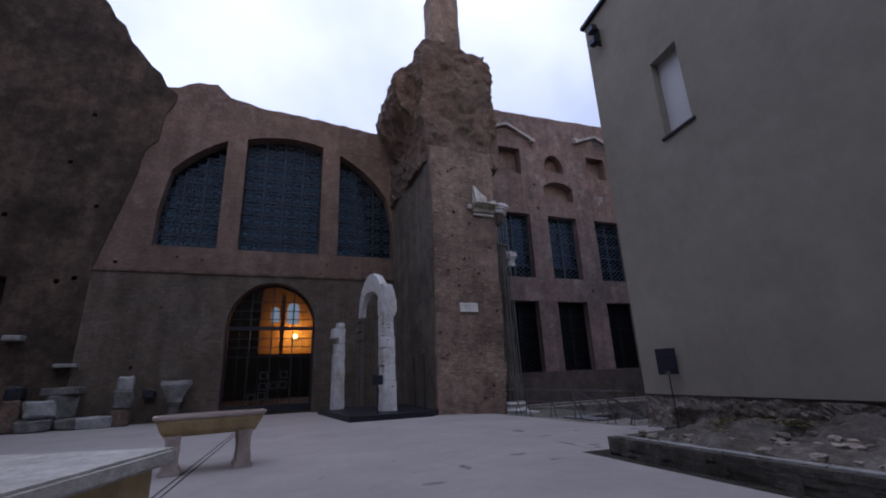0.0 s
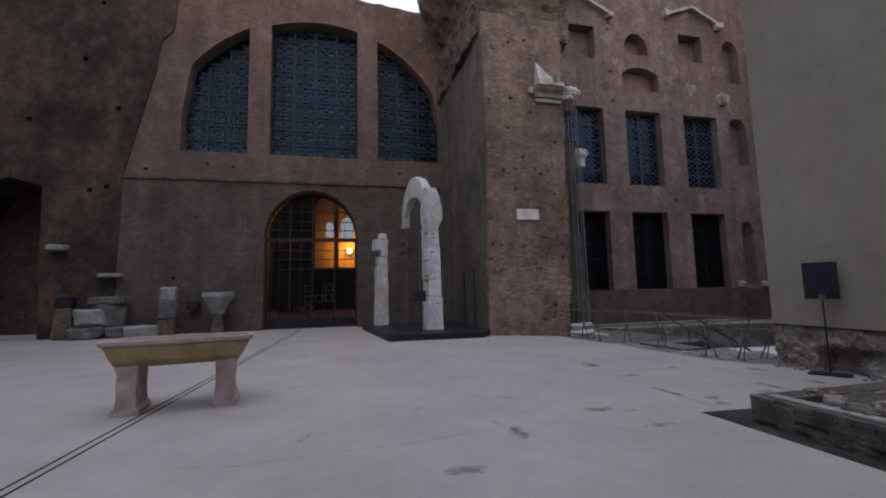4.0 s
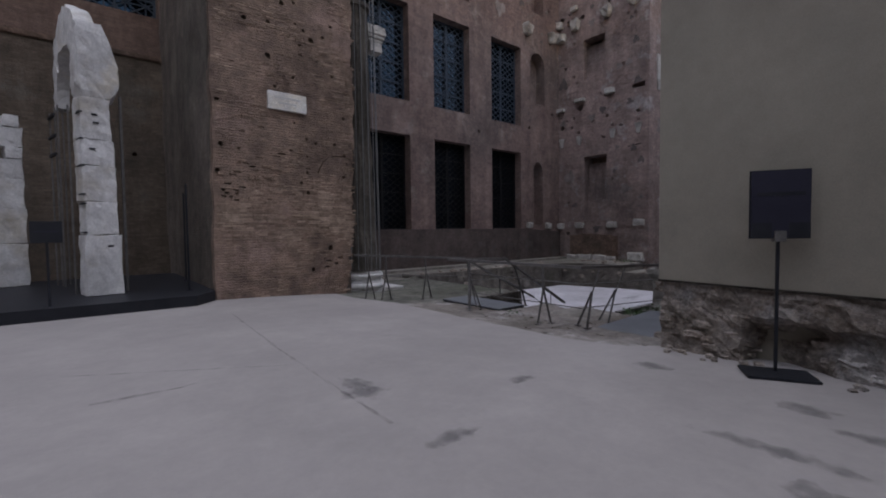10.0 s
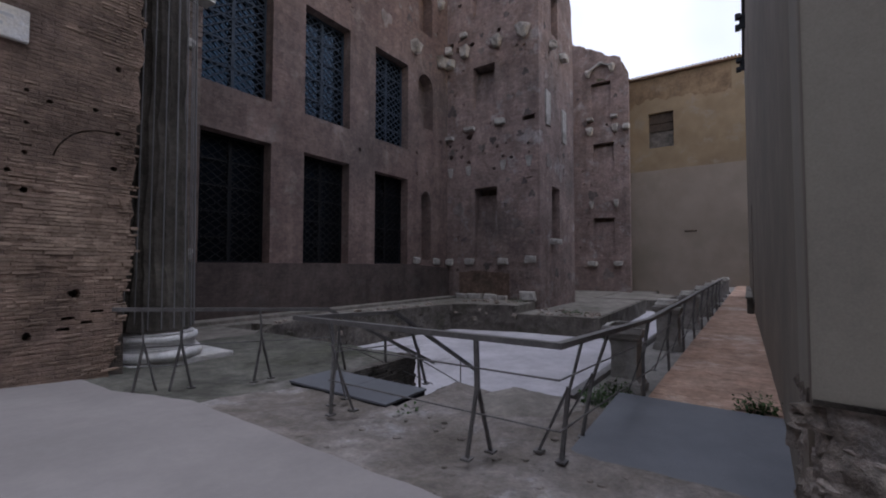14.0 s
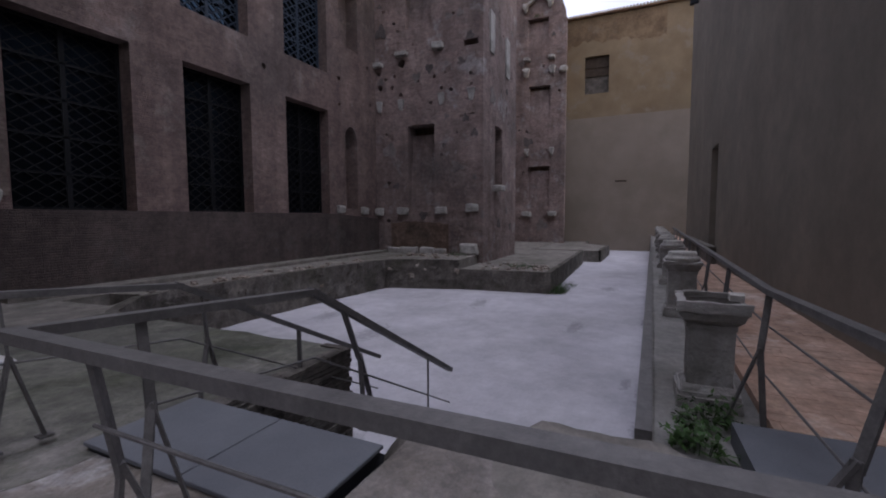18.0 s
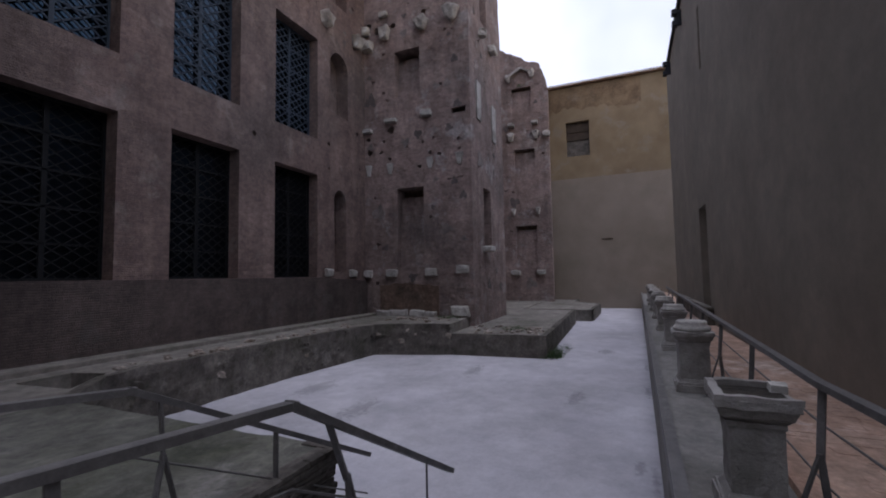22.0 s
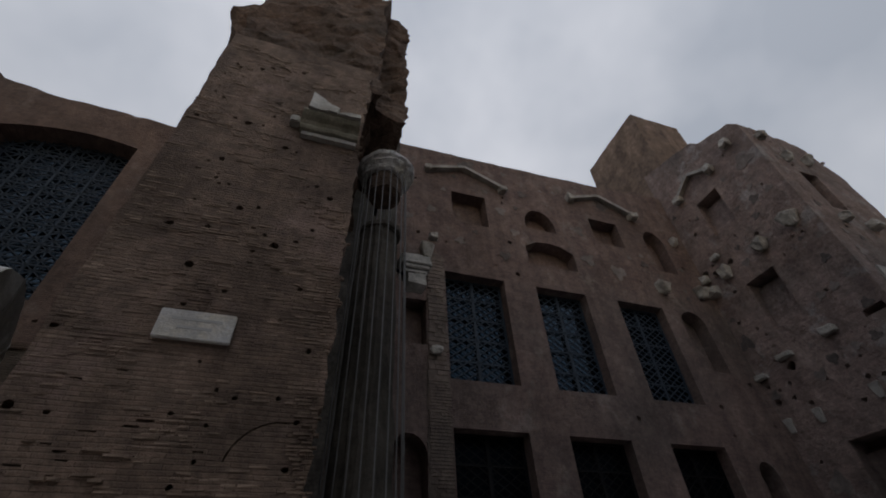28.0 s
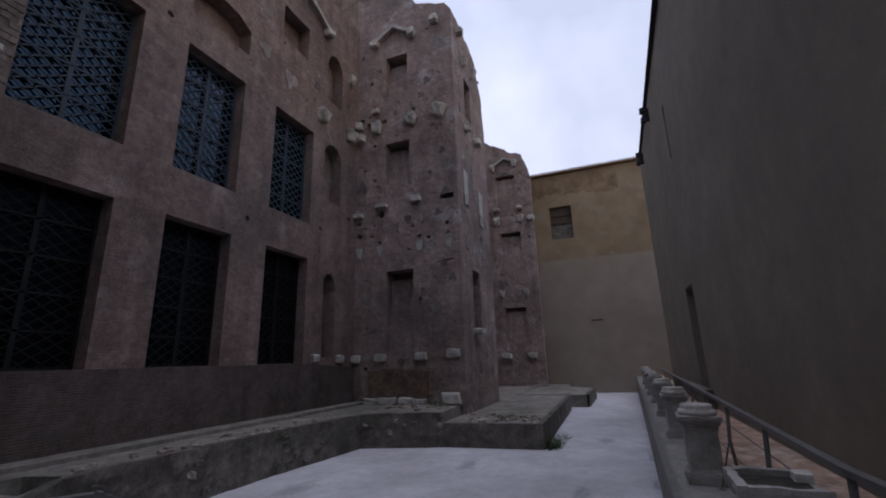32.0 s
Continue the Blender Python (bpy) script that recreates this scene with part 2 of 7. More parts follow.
M_CONC = mat("weathered_concrete", (0.21, 0.193, 0.172), (0.285, 0.265, 0.24), 0.9, 0.92, 0.5, 22, stain=(0.115, 0.115, 0.09), mottle=(1.8, 0.5))
M_LAND = mat("mossy_concrete", (0.122, 0.121, 0.102), (0.182, 0.18, 0.157), 0.8, 0.94, 0.7, 18, stain=(0.078, 0.088, 0.054), mottle=(1.3, 0.8), patches=(0.235, 0.225, 0.21))
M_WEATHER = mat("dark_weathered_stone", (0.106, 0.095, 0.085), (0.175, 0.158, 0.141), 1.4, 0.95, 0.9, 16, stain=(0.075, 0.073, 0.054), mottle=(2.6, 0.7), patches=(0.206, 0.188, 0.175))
M_CORB = mat("dusty_marble_corbel", (0.36, 0.345, 0.325), (0.47, 0.455, 0.43), 2.5, 0.8, 0.6, 28, stain=(0.24, 0.222, 0.2), vary=0.2, mottle=(4.0, 0.5))
M_STYLO = mat("pale_worn_concrete", (0.25, 0.24, 0.228), (0.32, 0.31, 0.295), 1.0, 0.92, 0.4, 24, stain=(0.18, 0.172, 0.155), mottle=(2.2, 0.45))
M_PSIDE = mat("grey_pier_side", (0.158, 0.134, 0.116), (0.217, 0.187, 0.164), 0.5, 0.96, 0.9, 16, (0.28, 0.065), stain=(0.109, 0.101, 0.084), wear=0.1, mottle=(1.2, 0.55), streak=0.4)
M_MARBLE = mat("white_marble", (0.52, 0.50, 0.465), (0.64, 0.62, 0.58), 2.0, 0.7, 0.6, 30, stain=(0.36, 0.33, 0.285), vary=0.1, patches=(0.6, 0.57, 0.52), mottle=(3.5, 0.45), streak=0.25)
M_MARBLE_FR = mat("pale_marble", (0.66, 0.655, 0.66), (0.82, 0.815, 0.81), 2.0, 0.65, 0.5, 30, stain=(0.5, 0.45, 0.37), vary=0.14, patches=(0.76, 0.71, 0.62), mottle=(3.5, 0.3), streak=0.2)
M_GREYST = mat("grey_weathered_marble", (0.33, 0.312, 0.295), (0.45, 0.43, 0.405), 2.5, 0.8, 0.5, 30, stain=(0.14, 0.13, 0.115), vary=0.12)
M_RUBBLE = mat("rubble_stone", (0.220, 0.185, 0.156), (0.407, 0.363, 0.330), 3.0, 0.95, 0.9, 24, stain=(0.110, 0.086, 0.066), vary=0.38, patches=(0.43, 0.41, 0.4), mottle=(4.0, 0.9))
M_EARTH = mat("dark_earth", (0.03, 0.026, 0.022), (0.056, 0.048, 0.04), 2.5, 1.0, 0.9, 20, mottle=(5.0, 0.7))
M_TERRA = mat("terracotta_floor", (0.45, 0.29, 0.215), (0.58, 0.41, 0.32), 1.2, 0.92, 0.35, 20, stain=(0.3, 0.21, 0.165), patches=(0.53, 0.42, 0.36), mottle=(2.2, 0.6), vary=0.05)
M_SLAB = mat("grey_metal_ramp", (0.16, 0.17, 0.19), (0.19, 0.20, 0.22), 2.0, 0.6, 0.08, 60, metal=0.2)
M_RAIL = mat("grey_steel_rail", (0.13, 0.125, 0.124), (0.185, 0.178, 0.175), 5.0, 0.5, 0.15, 60, metal=0.25, spec=0.5, mottle=(9.0, 0.4))
M_ROD = mat("pale_steel_rod", (0.19, 0.19, 0.195), (0.25, 0.25, 0.255), 3.0, 0.5, 0.1, 60)
M_DARK = mat("dark_painted_steel", (0.018, 0.02, 0.026), (0.028, 0.03, 0.038), 3.0, 0.5, 0.08, 60, metal=0.2)
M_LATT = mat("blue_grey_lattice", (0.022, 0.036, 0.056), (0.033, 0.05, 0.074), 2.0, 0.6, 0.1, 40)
# the same lattice with shade in its colour, for the lower windows
M_LATTD = mat("dimmed_lattice", (0.006, 0.007, 0.008), (0.009, 0.010, 0.013), 2.0, 0.7, 0.1, 40, spec=0.25)
M_PANEL = mat("slate_blue_panel", (0.021, 0.021, 0.038), (0.028, 0.028, 0.049), 2.0, 0.45, 0.05, 60)
M_FAINT = mat("worn_inscription", (0.6, 0.59, 0.575), (0.66, 0.65, 0.635), 2.0, 0.7, 0.05, 60)
M_YELLOW = mat("yellow_marble", (0.42, 0.31, 0.15), (0.52, 0.40, 0.21), 3.0, 0.6, 0.5, 25, stain=(0.27, 0.2, 0.11))
M_PINKST = mat("pinkish_marble", (0.40, 0.32, 0.30), (0.50, 0.42, 0.39), 3.0, 0.65, 0.5, 25, stain=(0.28, 0.2, 0.18))
M_TILE = mat("roof_tile", (0.22, 0.13, 0.08), (0.30, 0.19, 0.12), 3.0, 0.95, 0.6, 25, vary=0.3)
M_LEAF = mat("green_leaf", (0.036, 0.085, 0.022), (0.065, 0.125, 0.036), 4.0, 0.7, 0.1, 40, vary=0.4)
M_DRY = mat("dry_grass", (0.16, 0.15, 0.06), (0.25, 0.22, 0.1), 4.0, 0.85, 0.1, 40, vary=0.4)
M_WARM = mat("warm_plaster", (0.55, 0.42, 0.22), (0.6, 0.47, 0.26), 0.7, 0.9, 0.1, 30)
M_WHITE = mat("white_board", (0.66, 0.66, 0.67), (0.72, 0.72, 0.73), 1.0, 0.6, 0.05, 60)
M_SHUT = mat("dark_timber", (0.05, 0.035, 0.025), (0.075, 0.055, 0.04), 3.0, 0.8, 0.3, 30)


def glass_dark(name, tint, rough=0.06, ior=2.0):
    m = bpy.data.materials.new(name)
    m.use_nodes = True
    n, l = m.node_tree.nodes, m.node_tree.links
    p = n["Principled BSDF"]
    p.inputs["Base Color"].default_value, p.inputs["Roughness"].default_value = (*tint, 1), rough
    p.inputs["IOR"].default_value = ior
    p.inputs["Specular Tint"].default_value = (0.36, 0.66, 1.0, 1)
    geo, no, b = n.new("ShaderNodeNewGeometry"), n.new("ShaderNodeTexNoise"), n.new("ShaderNodeBump")
    no.inputs["Scale"].default_value, b.inputs["Strength"].default_value, b.inputs["Distance"].default_value = 1.4, 0.12, 0.02
    l.new(geo.outputs["Position"], no.inputs["Vector"])
    l.new(no.outputs["Fac"], b.inputs["Height"])
    l.new(b.outputs["Normal"], p.inputs["Normal"])
    return m


M_GLASS = glass_dark("window_glass", (0.004, 0.006, 0.010), 0.06, 1.5)
# lower panes: the dark reflection of the building opposite is set in the glass
M_GLASSD = glass_dark("dimmed_window_glass", (0.004, 0.004, 0.005), 0.35, 1.25)
M_CLEAR = bpy.data.materials.new("clear_glass")
M_CLEAR.use_nodes = True
cn, cl = M_CLEAR.node_tree.nodes, M_CLEAR.node_tree.links
cn.clear()
c_out, c_mix, c_tr, c_gl, c_fr = cn.new("ShaderNodeOutputMaterial"), cn.new("ShaderNodeMixShader"), cn.new("ShaderNodeBsdfTransparent"), cn.new("ShaderNodeBsdfGlossy"), cn.new("ShaderNodeFresnel")
c_tr.inputs["Color"].default_value, c_gl.inputs["Roughness"].default_value, c_fr.inputs["IOR"].default_value = (0.52, 0.54, 0.55, 1), 0.03, 1.5
cl.new(c_fr.outputs[0], c_mix.inputs[0])
cl.new(c_tr.outputs[0], c_mix.inputs[1])
cl.new(c_gl.outputs[0], c_mix.inputs[2])
cl.new(c_mix.outputs[0], c_out.inputs["Surface"])
M_BULB = bpy.data.materials.new("lit_bulb")
M_BULB.use_nodes = True
M_BULB.node_tree.nodes["Principled BSDF"].inputs["Emission Color"].default_value = (1.0, 0.62, 0.2, 1)
M_BULB.node_tree.nodes["Principled BSDF"].inputs["Emission Strength"].default_value = 14.0


# ---- mesh helpers ----
def mesh_from(bm, name, material, smooth=False):
    me = bpy.data.meshes.new(name)
    bmesh.ops.recalc_face_normals(bm, faces=bm.faces)
    bm.to_mesh(me)
    bm.free()
    if smooth:
        for f in me.polygons:
            f.use_smooth = True
    if material:
        me.materials.append(material)
    return me


def part(name, bm, material, parent=None, label="", smooth=False):
    ob = new(name, mesh_from(bm, name, material, smooth) if isinstance(bm, bmesh.types.BMesh) else bm)
    if parent is not None:
        ob.parent = parent
        ob.matrix_parent_inverse = parent.matrix_world.inverted()
    if label:
        tagged(ob, label)
    return ob


def thing(name, label, category, at=(0, 0, 0), rz=0, group="", kind=""):
    """An Empty at the thing's base; its parts are built in its own axes and then set in place."""
    e = new(name)
    e.empty_display_size = 0.1
    tagged(e, label, category, group, kind)
    e.matrix_basis = pose(*at, 0, 0, rz)
    bpy.context.view_layer.update()
    return e


def sub(name, bm, material, parent, label="", smooth=False):
    """A part whose mesh is written in its thing's own axes."""
    ob = new(name, mesh_from(bm, name, material, smooth) if isinstance(bm, bmesh.types.BMesh) else bm)
    ob.parent = parent
    if label:
        tagged(ob, label)
    return ob


def box(bm, x0, x1, y0, y1, z0, z1, m=None):
    g = bmesh.ops.create_cube(bm, size=1.0)["verts"]
    for v in g:
        v.co = Vector((x0 + (v.co.x + 0.5) * (x1 - x0), y0 + (v.co.y + 0.5) * (y1 - y0), z0 + (v.co.z + 0.5) * (z1 - z0)))
        if m:
            v.co = m @ v.co
    return g


def boxbm(*a, bevel=0.0, m=None):
    bm = bmesh.new()
    box(bm, *a, m=m)
    if bevel:
        bmesh.ops.bevel(bm, geom=bm.edges[:], offset=bevel, segments=2, affect="EDGES")
    return bm


def rod(bm, a, b, r, seg=8):
    a, b = Vector(a), Vector(b)
    d = b - a
    m = Matrix.Translation((a + b) / 2) @ d.to_track_quat("Z", "Y").to_matrix().to_4x4()
    bmesh.ops.create_cone(bm, cap_ends=True, segments=seg, radius1=r, radius2=r, depth=d.length, matrix=m)


def bar(bm, a, b, w, h):
    """A flat bar from a to b, w wide and h high."""
    a, b = Vector(a), Vector(b)
    d = b - a
    m = Matrix.Translation((a + b) / 2) @ d.to_track_quat("X", "Z").to_matrix().to_4x4()
    box(bm, -d.length / 2, d.length / 2, -w / 2, w / 2, -h / 2, h / 2, m)


def lathe(profile, seg=28):
    bm = bmesh.new()
    rings = []
    for r, z in profile:
        rings.append([bm.verts.new((r * math.cos(2 * math.pi * k / seg), r * math.sin(2 * math.pi * k / seg), z)) for k in range(seg)])
    for a, b in zip(rings, rings[1:]):
        for k in range(seg):
            bm.faces.new((a[k], a[(k + 1) % seg], b[(k + 1) % seg], b[k]))
    bm.faces.new(rings[0][::-1])
    bm.faces.new(rings[-1])
    return bm


def rough(bm, amp, scale, seed=0, keep=None):
    """Moves the vertices by noise, for broken stone."""
    o = Vector((seed * 7.31, seed * 3.7, seed * 1.9))
    for v in bm.verts:
        if keep and keep(v.co):
            continue
        n1 = noise.noise_vector(v.co * scale + o) * amp
        n2 = noise.noise_vector(v.co * scale * 3.1 + o) * amp * 0.4
        v.co += n1 + n2
    return bm


def rough_box(x0, x1, y0, y1, z0, z1, step=0.5, amp=0.15, scale=0.8, seed=0, keep=None):
    """A box cut into a grid and roughened."""
    bm = bmesh.new()
    nx, ny, nz = (max(1, round((b - a) / step)) for a, b in ((x0, x1), (y0, y1), (z0, z1)))
    vs = {}

    def vert(i, j, k):
        if (i, j, k) not in vs:
            vs[i, j, k] = bm.verts.new((x0 + (x1 - x0) * i / nx, y0 + (y1 - y0) * j / ny, z0 + (z1 - z0) * k / nz))
        return vs[i, j, k]

    for i in range(nx):
        for j in range(ny):
            for k in (0, nz):
                bm.faces.new([vert(i, j, k), vert(i + 1, j, k), vert(i + 1, j + 1, k), vert(i, j + 1, k)])
    for i in range(nx):
        for k in range(nz):
            for j in (0, ny):
                bm.faces.new([vert(i, j, k), vert(i + 1, j, k), vert(i + 1, j, k + 1), vert(i, j, k + 1)])
    for j in range(ny):
        for k in range(nz):
            for i in (0, nx):
                bm.faces.new([vert(i, j, k), vert(i, j + 1, k), vert(i, j + 1, k + 1), vert(i, j, k + 1)])
    return rough(bm, amp, scale, seed, keep)


def stone(w, d, h, seed, amp=0.06):
    """A weathered block on its base, with chipped corners."""
    bm = bmesh.new()
    box(bm, -w / 2, w / 2, -d / 2, d / 2, 0, h)
    bmesh.ops.bevel(bm, geom=bm.edges[:], offset=min(w, d, h) * 0.14, segments=1, affect="EDGES")
    bmesh.ops.subdivide_edges(bm, edges=bm.edges[:], cuts=1, use_grid_fill=True)
    return rough(bm, amp * min(w, h, d) * 2.5, 2.0 / max(w, h), seed)


def plate(outer, holes, depth, at, axis):
    """A wall plate from an outline and holes in (along, z). axis 'y': it faces -y at y=at; 'x': it faces -x at x=at. It reaches depth behind."""
    bm = bmesh.new()

    def place(u, z, d):
        return (u, at + d, z) if axis == "y" else (at + d, u, z)

    loops = []
    for loop in (outer, *holes):
        vs = [bm.verts.new(place(u, z, 0)) for u, z in loop]
        for a, b in zip(vs, vs[1:] + vs[:1]):
            bm.edges.new((a, b))
        loops.append(vs)
    bmesh.ops.triangle_fill(bm, use_beauty=True, use_dissolve=False, edges=bm.edges[:])
    front = bm.faces[:]
    back = {v: bm.verts.new(place(v.co.x if axis == "y" else v.co.y, v.co.z, depth)) for vs in loops for v in vs}
    for f in front:
        bm.faces.new([back[v] for v in reversed(f.verts)])
    for vs in loops:
        for a, b in zip(vs, vs[1:] + vs[:1]):
            bm.faces.new((a, b, back[b], back[a]))
    return bm


def rect(u0, u1, z0, z1):
    return [(u0, z0), (u1, z0), (u1, z1), (u0, z1)]


def arched(u0, u1, z0, spring, top, n=12):
    """An opening with an elliptic head."""
    c, r, h = (u0 + u1) / 2, (u1 - u0) / 2, top - spring
    return [(u0, z0), (u1, z0)] + [(c + r * math.cos(math.pi * k / n), spring + h * math.sin(math.pi * k / n)) for k in range(n + 1)]


def prism(poly, z0, z1):
    bm = bmesh.new()
    lo, hi = [bm.verts.new((x, y, z0)) for x, y in poly], [bm.verts.new((x, y, z1)) for x, y in poly]
    bm.faces.new(lo[::-1])
    bm.faces.new(hi)
    for k in range(len(poly)):
        j = (k + 1) % len(poly)
        bm.faces.new((lo[k], lo[j], hi[j], hi[k]))
    return bm


def setting(name, bm, material, label, category="wall"):
    return tagged(part(name, bm, material), label, category, kind="structure")


def pit(u, z, s, rr):
    """An irregular small hole."""
    n = 7
    return [(u + s * rr.uniform(0.65, 1.15) * math.cos(2 * math.pi * k / n), z + s * rr.uniform(0.6, 1.05) * math.sin(2 * math.pi * k / n)) for k in range(n)]


def pits(n, u0, u1, z0, z1, s0, s1, seed, taken):
    """Scattered put-log holes and breaks that keep clear of the openings taken."""
    rr, out = random.Random(seed), []
    boxes = [(min(p[0] for p in q), max(p[0] for p in q), min(p[1] for p in q), max(p[1] for p in q)) for q in taken]
    while len(out) < n:
        u, z, s = rr.uniform(u0, u1), rr.uniform(z0, z1), s0 + (s1 - s0) * rr.random() ** 2
        if all(u < a - 1.5 * s or u > b + 1.5 * s or z < c - 1.5 * s or z > d + 1.5 * s for a, b, c, d in boxes):
            out.append(pit(u, z, s, rr))
            boxes.append((u - s, u + s, z - s, z + s))
    return out


def jag(points, amp, seed, step=0.5):
    """A broken outline through the points."""
    r = random.Random(seed)
    out = []
    for (a, b), (c, d) in zip(points, points[1:]):
        n = max(1, int(math.hypot(c - a, d - b) / step))
        for k in range(n):
            f = k / n
            out.append((a + (c - a) * f + r.uniform(-amp, amp) * (k > 0), b + (d - b) * f + r.uniform(-amp, amp) * (k > 0)))
    return out + [points[-1]]


# ---- ground and court ----
setting("ground", boxbm(-400, 400, -400, 400, -2.4, -2.25), M_EARTH, "dark earth under the whole place", "ground")
YARD = [(-30, -14), (10.7, -14), (10.7, 10.0), (6.5, 10.0), (6.5, 19.7), (6.5, 27.6), (-30, 27.6)]
setting("floor_yard", prism(YARD, -0.6, 0.0), M_FLOOR, "pale grey worn paving of the open yard", "floor")


def yard_z(x, y):
    """The paving falls gently towards the pier's outer corner."""
    a, b = max(0.0, min(1.0, (x - 6.5) / 3.7)), max(0.0, min(1.0, (y - 10.0) / 8.0))
    return -0.19 * a * (0.4 + 0.6 * a) * b * (2 - b)


def paving_edge(y):
    """How far east the paving reaches."""
    ys, xs = (10.0, 11.2, 11.7, 12.5, 13.5, 15.0, 16.4, 17.4, 18.0, 18.6, 19.8), (10.7, 10.65, 10.2, 10.05, 10.15, 10.22, 10.28, 10.3, 10.1, 9.85, 9.8)
    for y0, y1, x0, x1 in zip(ys, ys[1:], xs, xs[1:]):
        if y <= y1:
            return x0 + (x1 - x0) * (y - y0) / (y1 - y0) + 0.03 * noise.noise(Vector((0, y * 2.3, 4.0)))
    return xs[-1]


def apron():
    """The falling part of the paving, up to its worn edge."""
    bm = bmesh.new()
    rows = []
    for j in range(66):
        y = 10.0 + 9.8 * j / 65
        e = paving_edge(y)
        xs = [6.5 + (e - 6.5) * i / 16 for i in range(17)]
        rows.append([bm.verts.new((x, y, yard_z(x, y))) for x in xs] + [bm.verts.new((e + 0.01, y, yard_z(e, y) - 0.5))])
    for p, q in zip(rows, rows[1:]):
        for k in range(len(p) - 1):
            bm.faces.new((p[k], p[k + 1], q[k + 1], q[k]))
    return bm


setting("floor_apron", apron(), M_FLOOR, "pale grey paving that falls towards the pier", "floor")
COURT = [(13.2, 13.0), (57.9, 12.2), (57.9, 21.5), (28.5, 26.0), (16.5, 26.0), (13.2, 24.0)]
setting("floor_court", prism(COURT, -2.2, -2.0), M_COURT, "pale sunken court floor with faint stains", "floor")


def sheet(x0, x1, y0, y1, step, height, amp, seed):
    """An uneven patch of ground with sides that go down."""
    bm = bmesh.new()
    nx, ny = max(1, round((x1 - x0) / step)), max(1, round((y1 - y0) / step))
    g = {}
    for i in range(nx + 1):
        for j in range(ny + 1):
            x, y = x0 + (x1 - x0) * i / nx, y0 + (y1 - y0) * j / ny
            g[i, j] = bm.verts.new((x, y, height(x, y) + amp * noise.noise(Vector((x * 1.7, y * 1.7, seed))) + amp * 0.5 * noise.noise(Vector((x * 5, y * 5, seed)))))
    for i in range(nx):
        for j in range(ny):
            bm.faces.new((g[i, j], g[i + 1, j], g[i + 1, j + 1], g[i, j + 1]))
    rim = [g[i, 0] for i in range(nx + 1)] + [g[nx, j] for j in range(1, ny + 1)] + [g[i, ny] for i in range(nx - 1, -1, -1)] + [g[0, j] for j in range(ny - 1, 0, -1)]
    low = [bm.verts.new((v.co.x, v.co.y, -2.2)) for v in rim]
    for k in range(len(rim)):
        j = (k + 1) % len(rim)
        bm.faces.new((rim[k], low[k], low[j], rim[j]))
    return bm


def fall(x, y):
    under = 0.08 * min(1, max(0, (x - 11.78) / 0.12)) * min(1, max(0, (13.15 - y) / 0.15))
    z = yard_z(10.2, y) - 0.035 - 0.16 * min(1, max(0, (x - 10.0) / 1.4)) + 0.05 * min(1, max(0, (y - 14.5) / 0.8))
    lap = min(1, max(0, (x - 10.9) / 0.6)) * min(1, max(0, (13.7 - y) / 0.5))
    tucked = 0.12 * min(1, max(0, (paving_edge(y) - 0.06 - x) / 0.1))
    return z + (max(z, -0.268) - z) * lap - under - tucked


setting("ground_rough", sheet(9.6, 13.3, 11.2, 15.35, 0.12, fall, 0.035, 1), M_GROUND, "rough trodden earth and stone beside the paving", "ground")
setting("ground_landing", sheet(9.3, 14.6, 17.3, 22.6, 0.25, fall, 0.035, 1), M_LAND, "weathered concrete landing with greenish stains", "ground")
setting("ground_ramp_bed", sheet(9.7, 11.9, 15.3, 17.32, 0.15, fall, 0.035, 1), M_GROUND, "trodden earth under the ramp", "ground")
NORTH_A = [(9.4, 22.5), (14.6, 22.5), (15.6, 24.2), (16.3, 24.9), (16.3, 25.16), (15.75, 24.75), (15.6, 26.5), (16.3, 26.57), (16.3, 28.4), (9.4, 28.4)]
NORTH_B = [(16.3, 24.9), (16.6, 25.2), (17.6, 25.55), (22.0, 25.5), (27.8, 25.0), (28.2, 23.6), (28.8, 21.6), (32.0, 21.8), (32.2, 28.4), (16.3, 28.4), (16.3, 26.57), (16.7, 26.6), (16.95, 25.65), (16.3, 25.16)]
setting("terrace_north", prism(NORTH_A, -2.2, -0.62), M_CONC, "concrete ledge along the foot of the facade", "ground")
setting("terrace_north_ledge", prism(NORTH_B, -2.2, -0.622), M_CONC, "concrete ledge along the foot of the facade", "ground")
setting("pit_floor", prism([(15.6, 24.6), (17.0, 25.6), (16.8, 26.7), (15.5, 26.6)], -1.5, -1.25), M_EARTH, "dark bottom of a small open pit", "ground")
LEDGE = [(28.85, 21.65), (29.15, 17.4), (43.4, 17.67), (43.6, 21.6), (53.9, 21.6), (53.9, 28.3), (32.0, 28.3), (32.0, 21.7)]
setting("terrace_east", prism(LEDGE, -2.2, -1.08), M_CONC, "raised concrete ledge around the projecting walls", "ground")
setting("terrace_far", prism([(44.5, 16.6), (51.5, 16.4), (54.0, 18.6), (57.7, 18.8), (57.7, 21.5), (44.5, 21.7)], -2.2, -1.15), M_CONC, "far raised ledge at the end of the court", "ground")
setting("stylobate", prism([(13.3, 12.75), (56.5, 11.95), (56.5, 12.85), (13.3, 13.78)], -2.2, -0.45), M_STYLO, "concrete strip that carries the row of pedestals", "ground")
setting("curb_court", prism([(13.85, 13.67), (56.5, 12.75), (56.5, 12.87), (13.85, 13.8)], -0.6, -0.36), M_RAIL, "thin dark edging along the sunken court", "curb")
setting("floor_gallery", prism([(14.11, 11.1), (57.6, 10.6), (57.6, 12.0), (14.11, 12.78)], -2.2, -0.36), M_TERRA, "reddish brick floor of the side gallery", "floor")
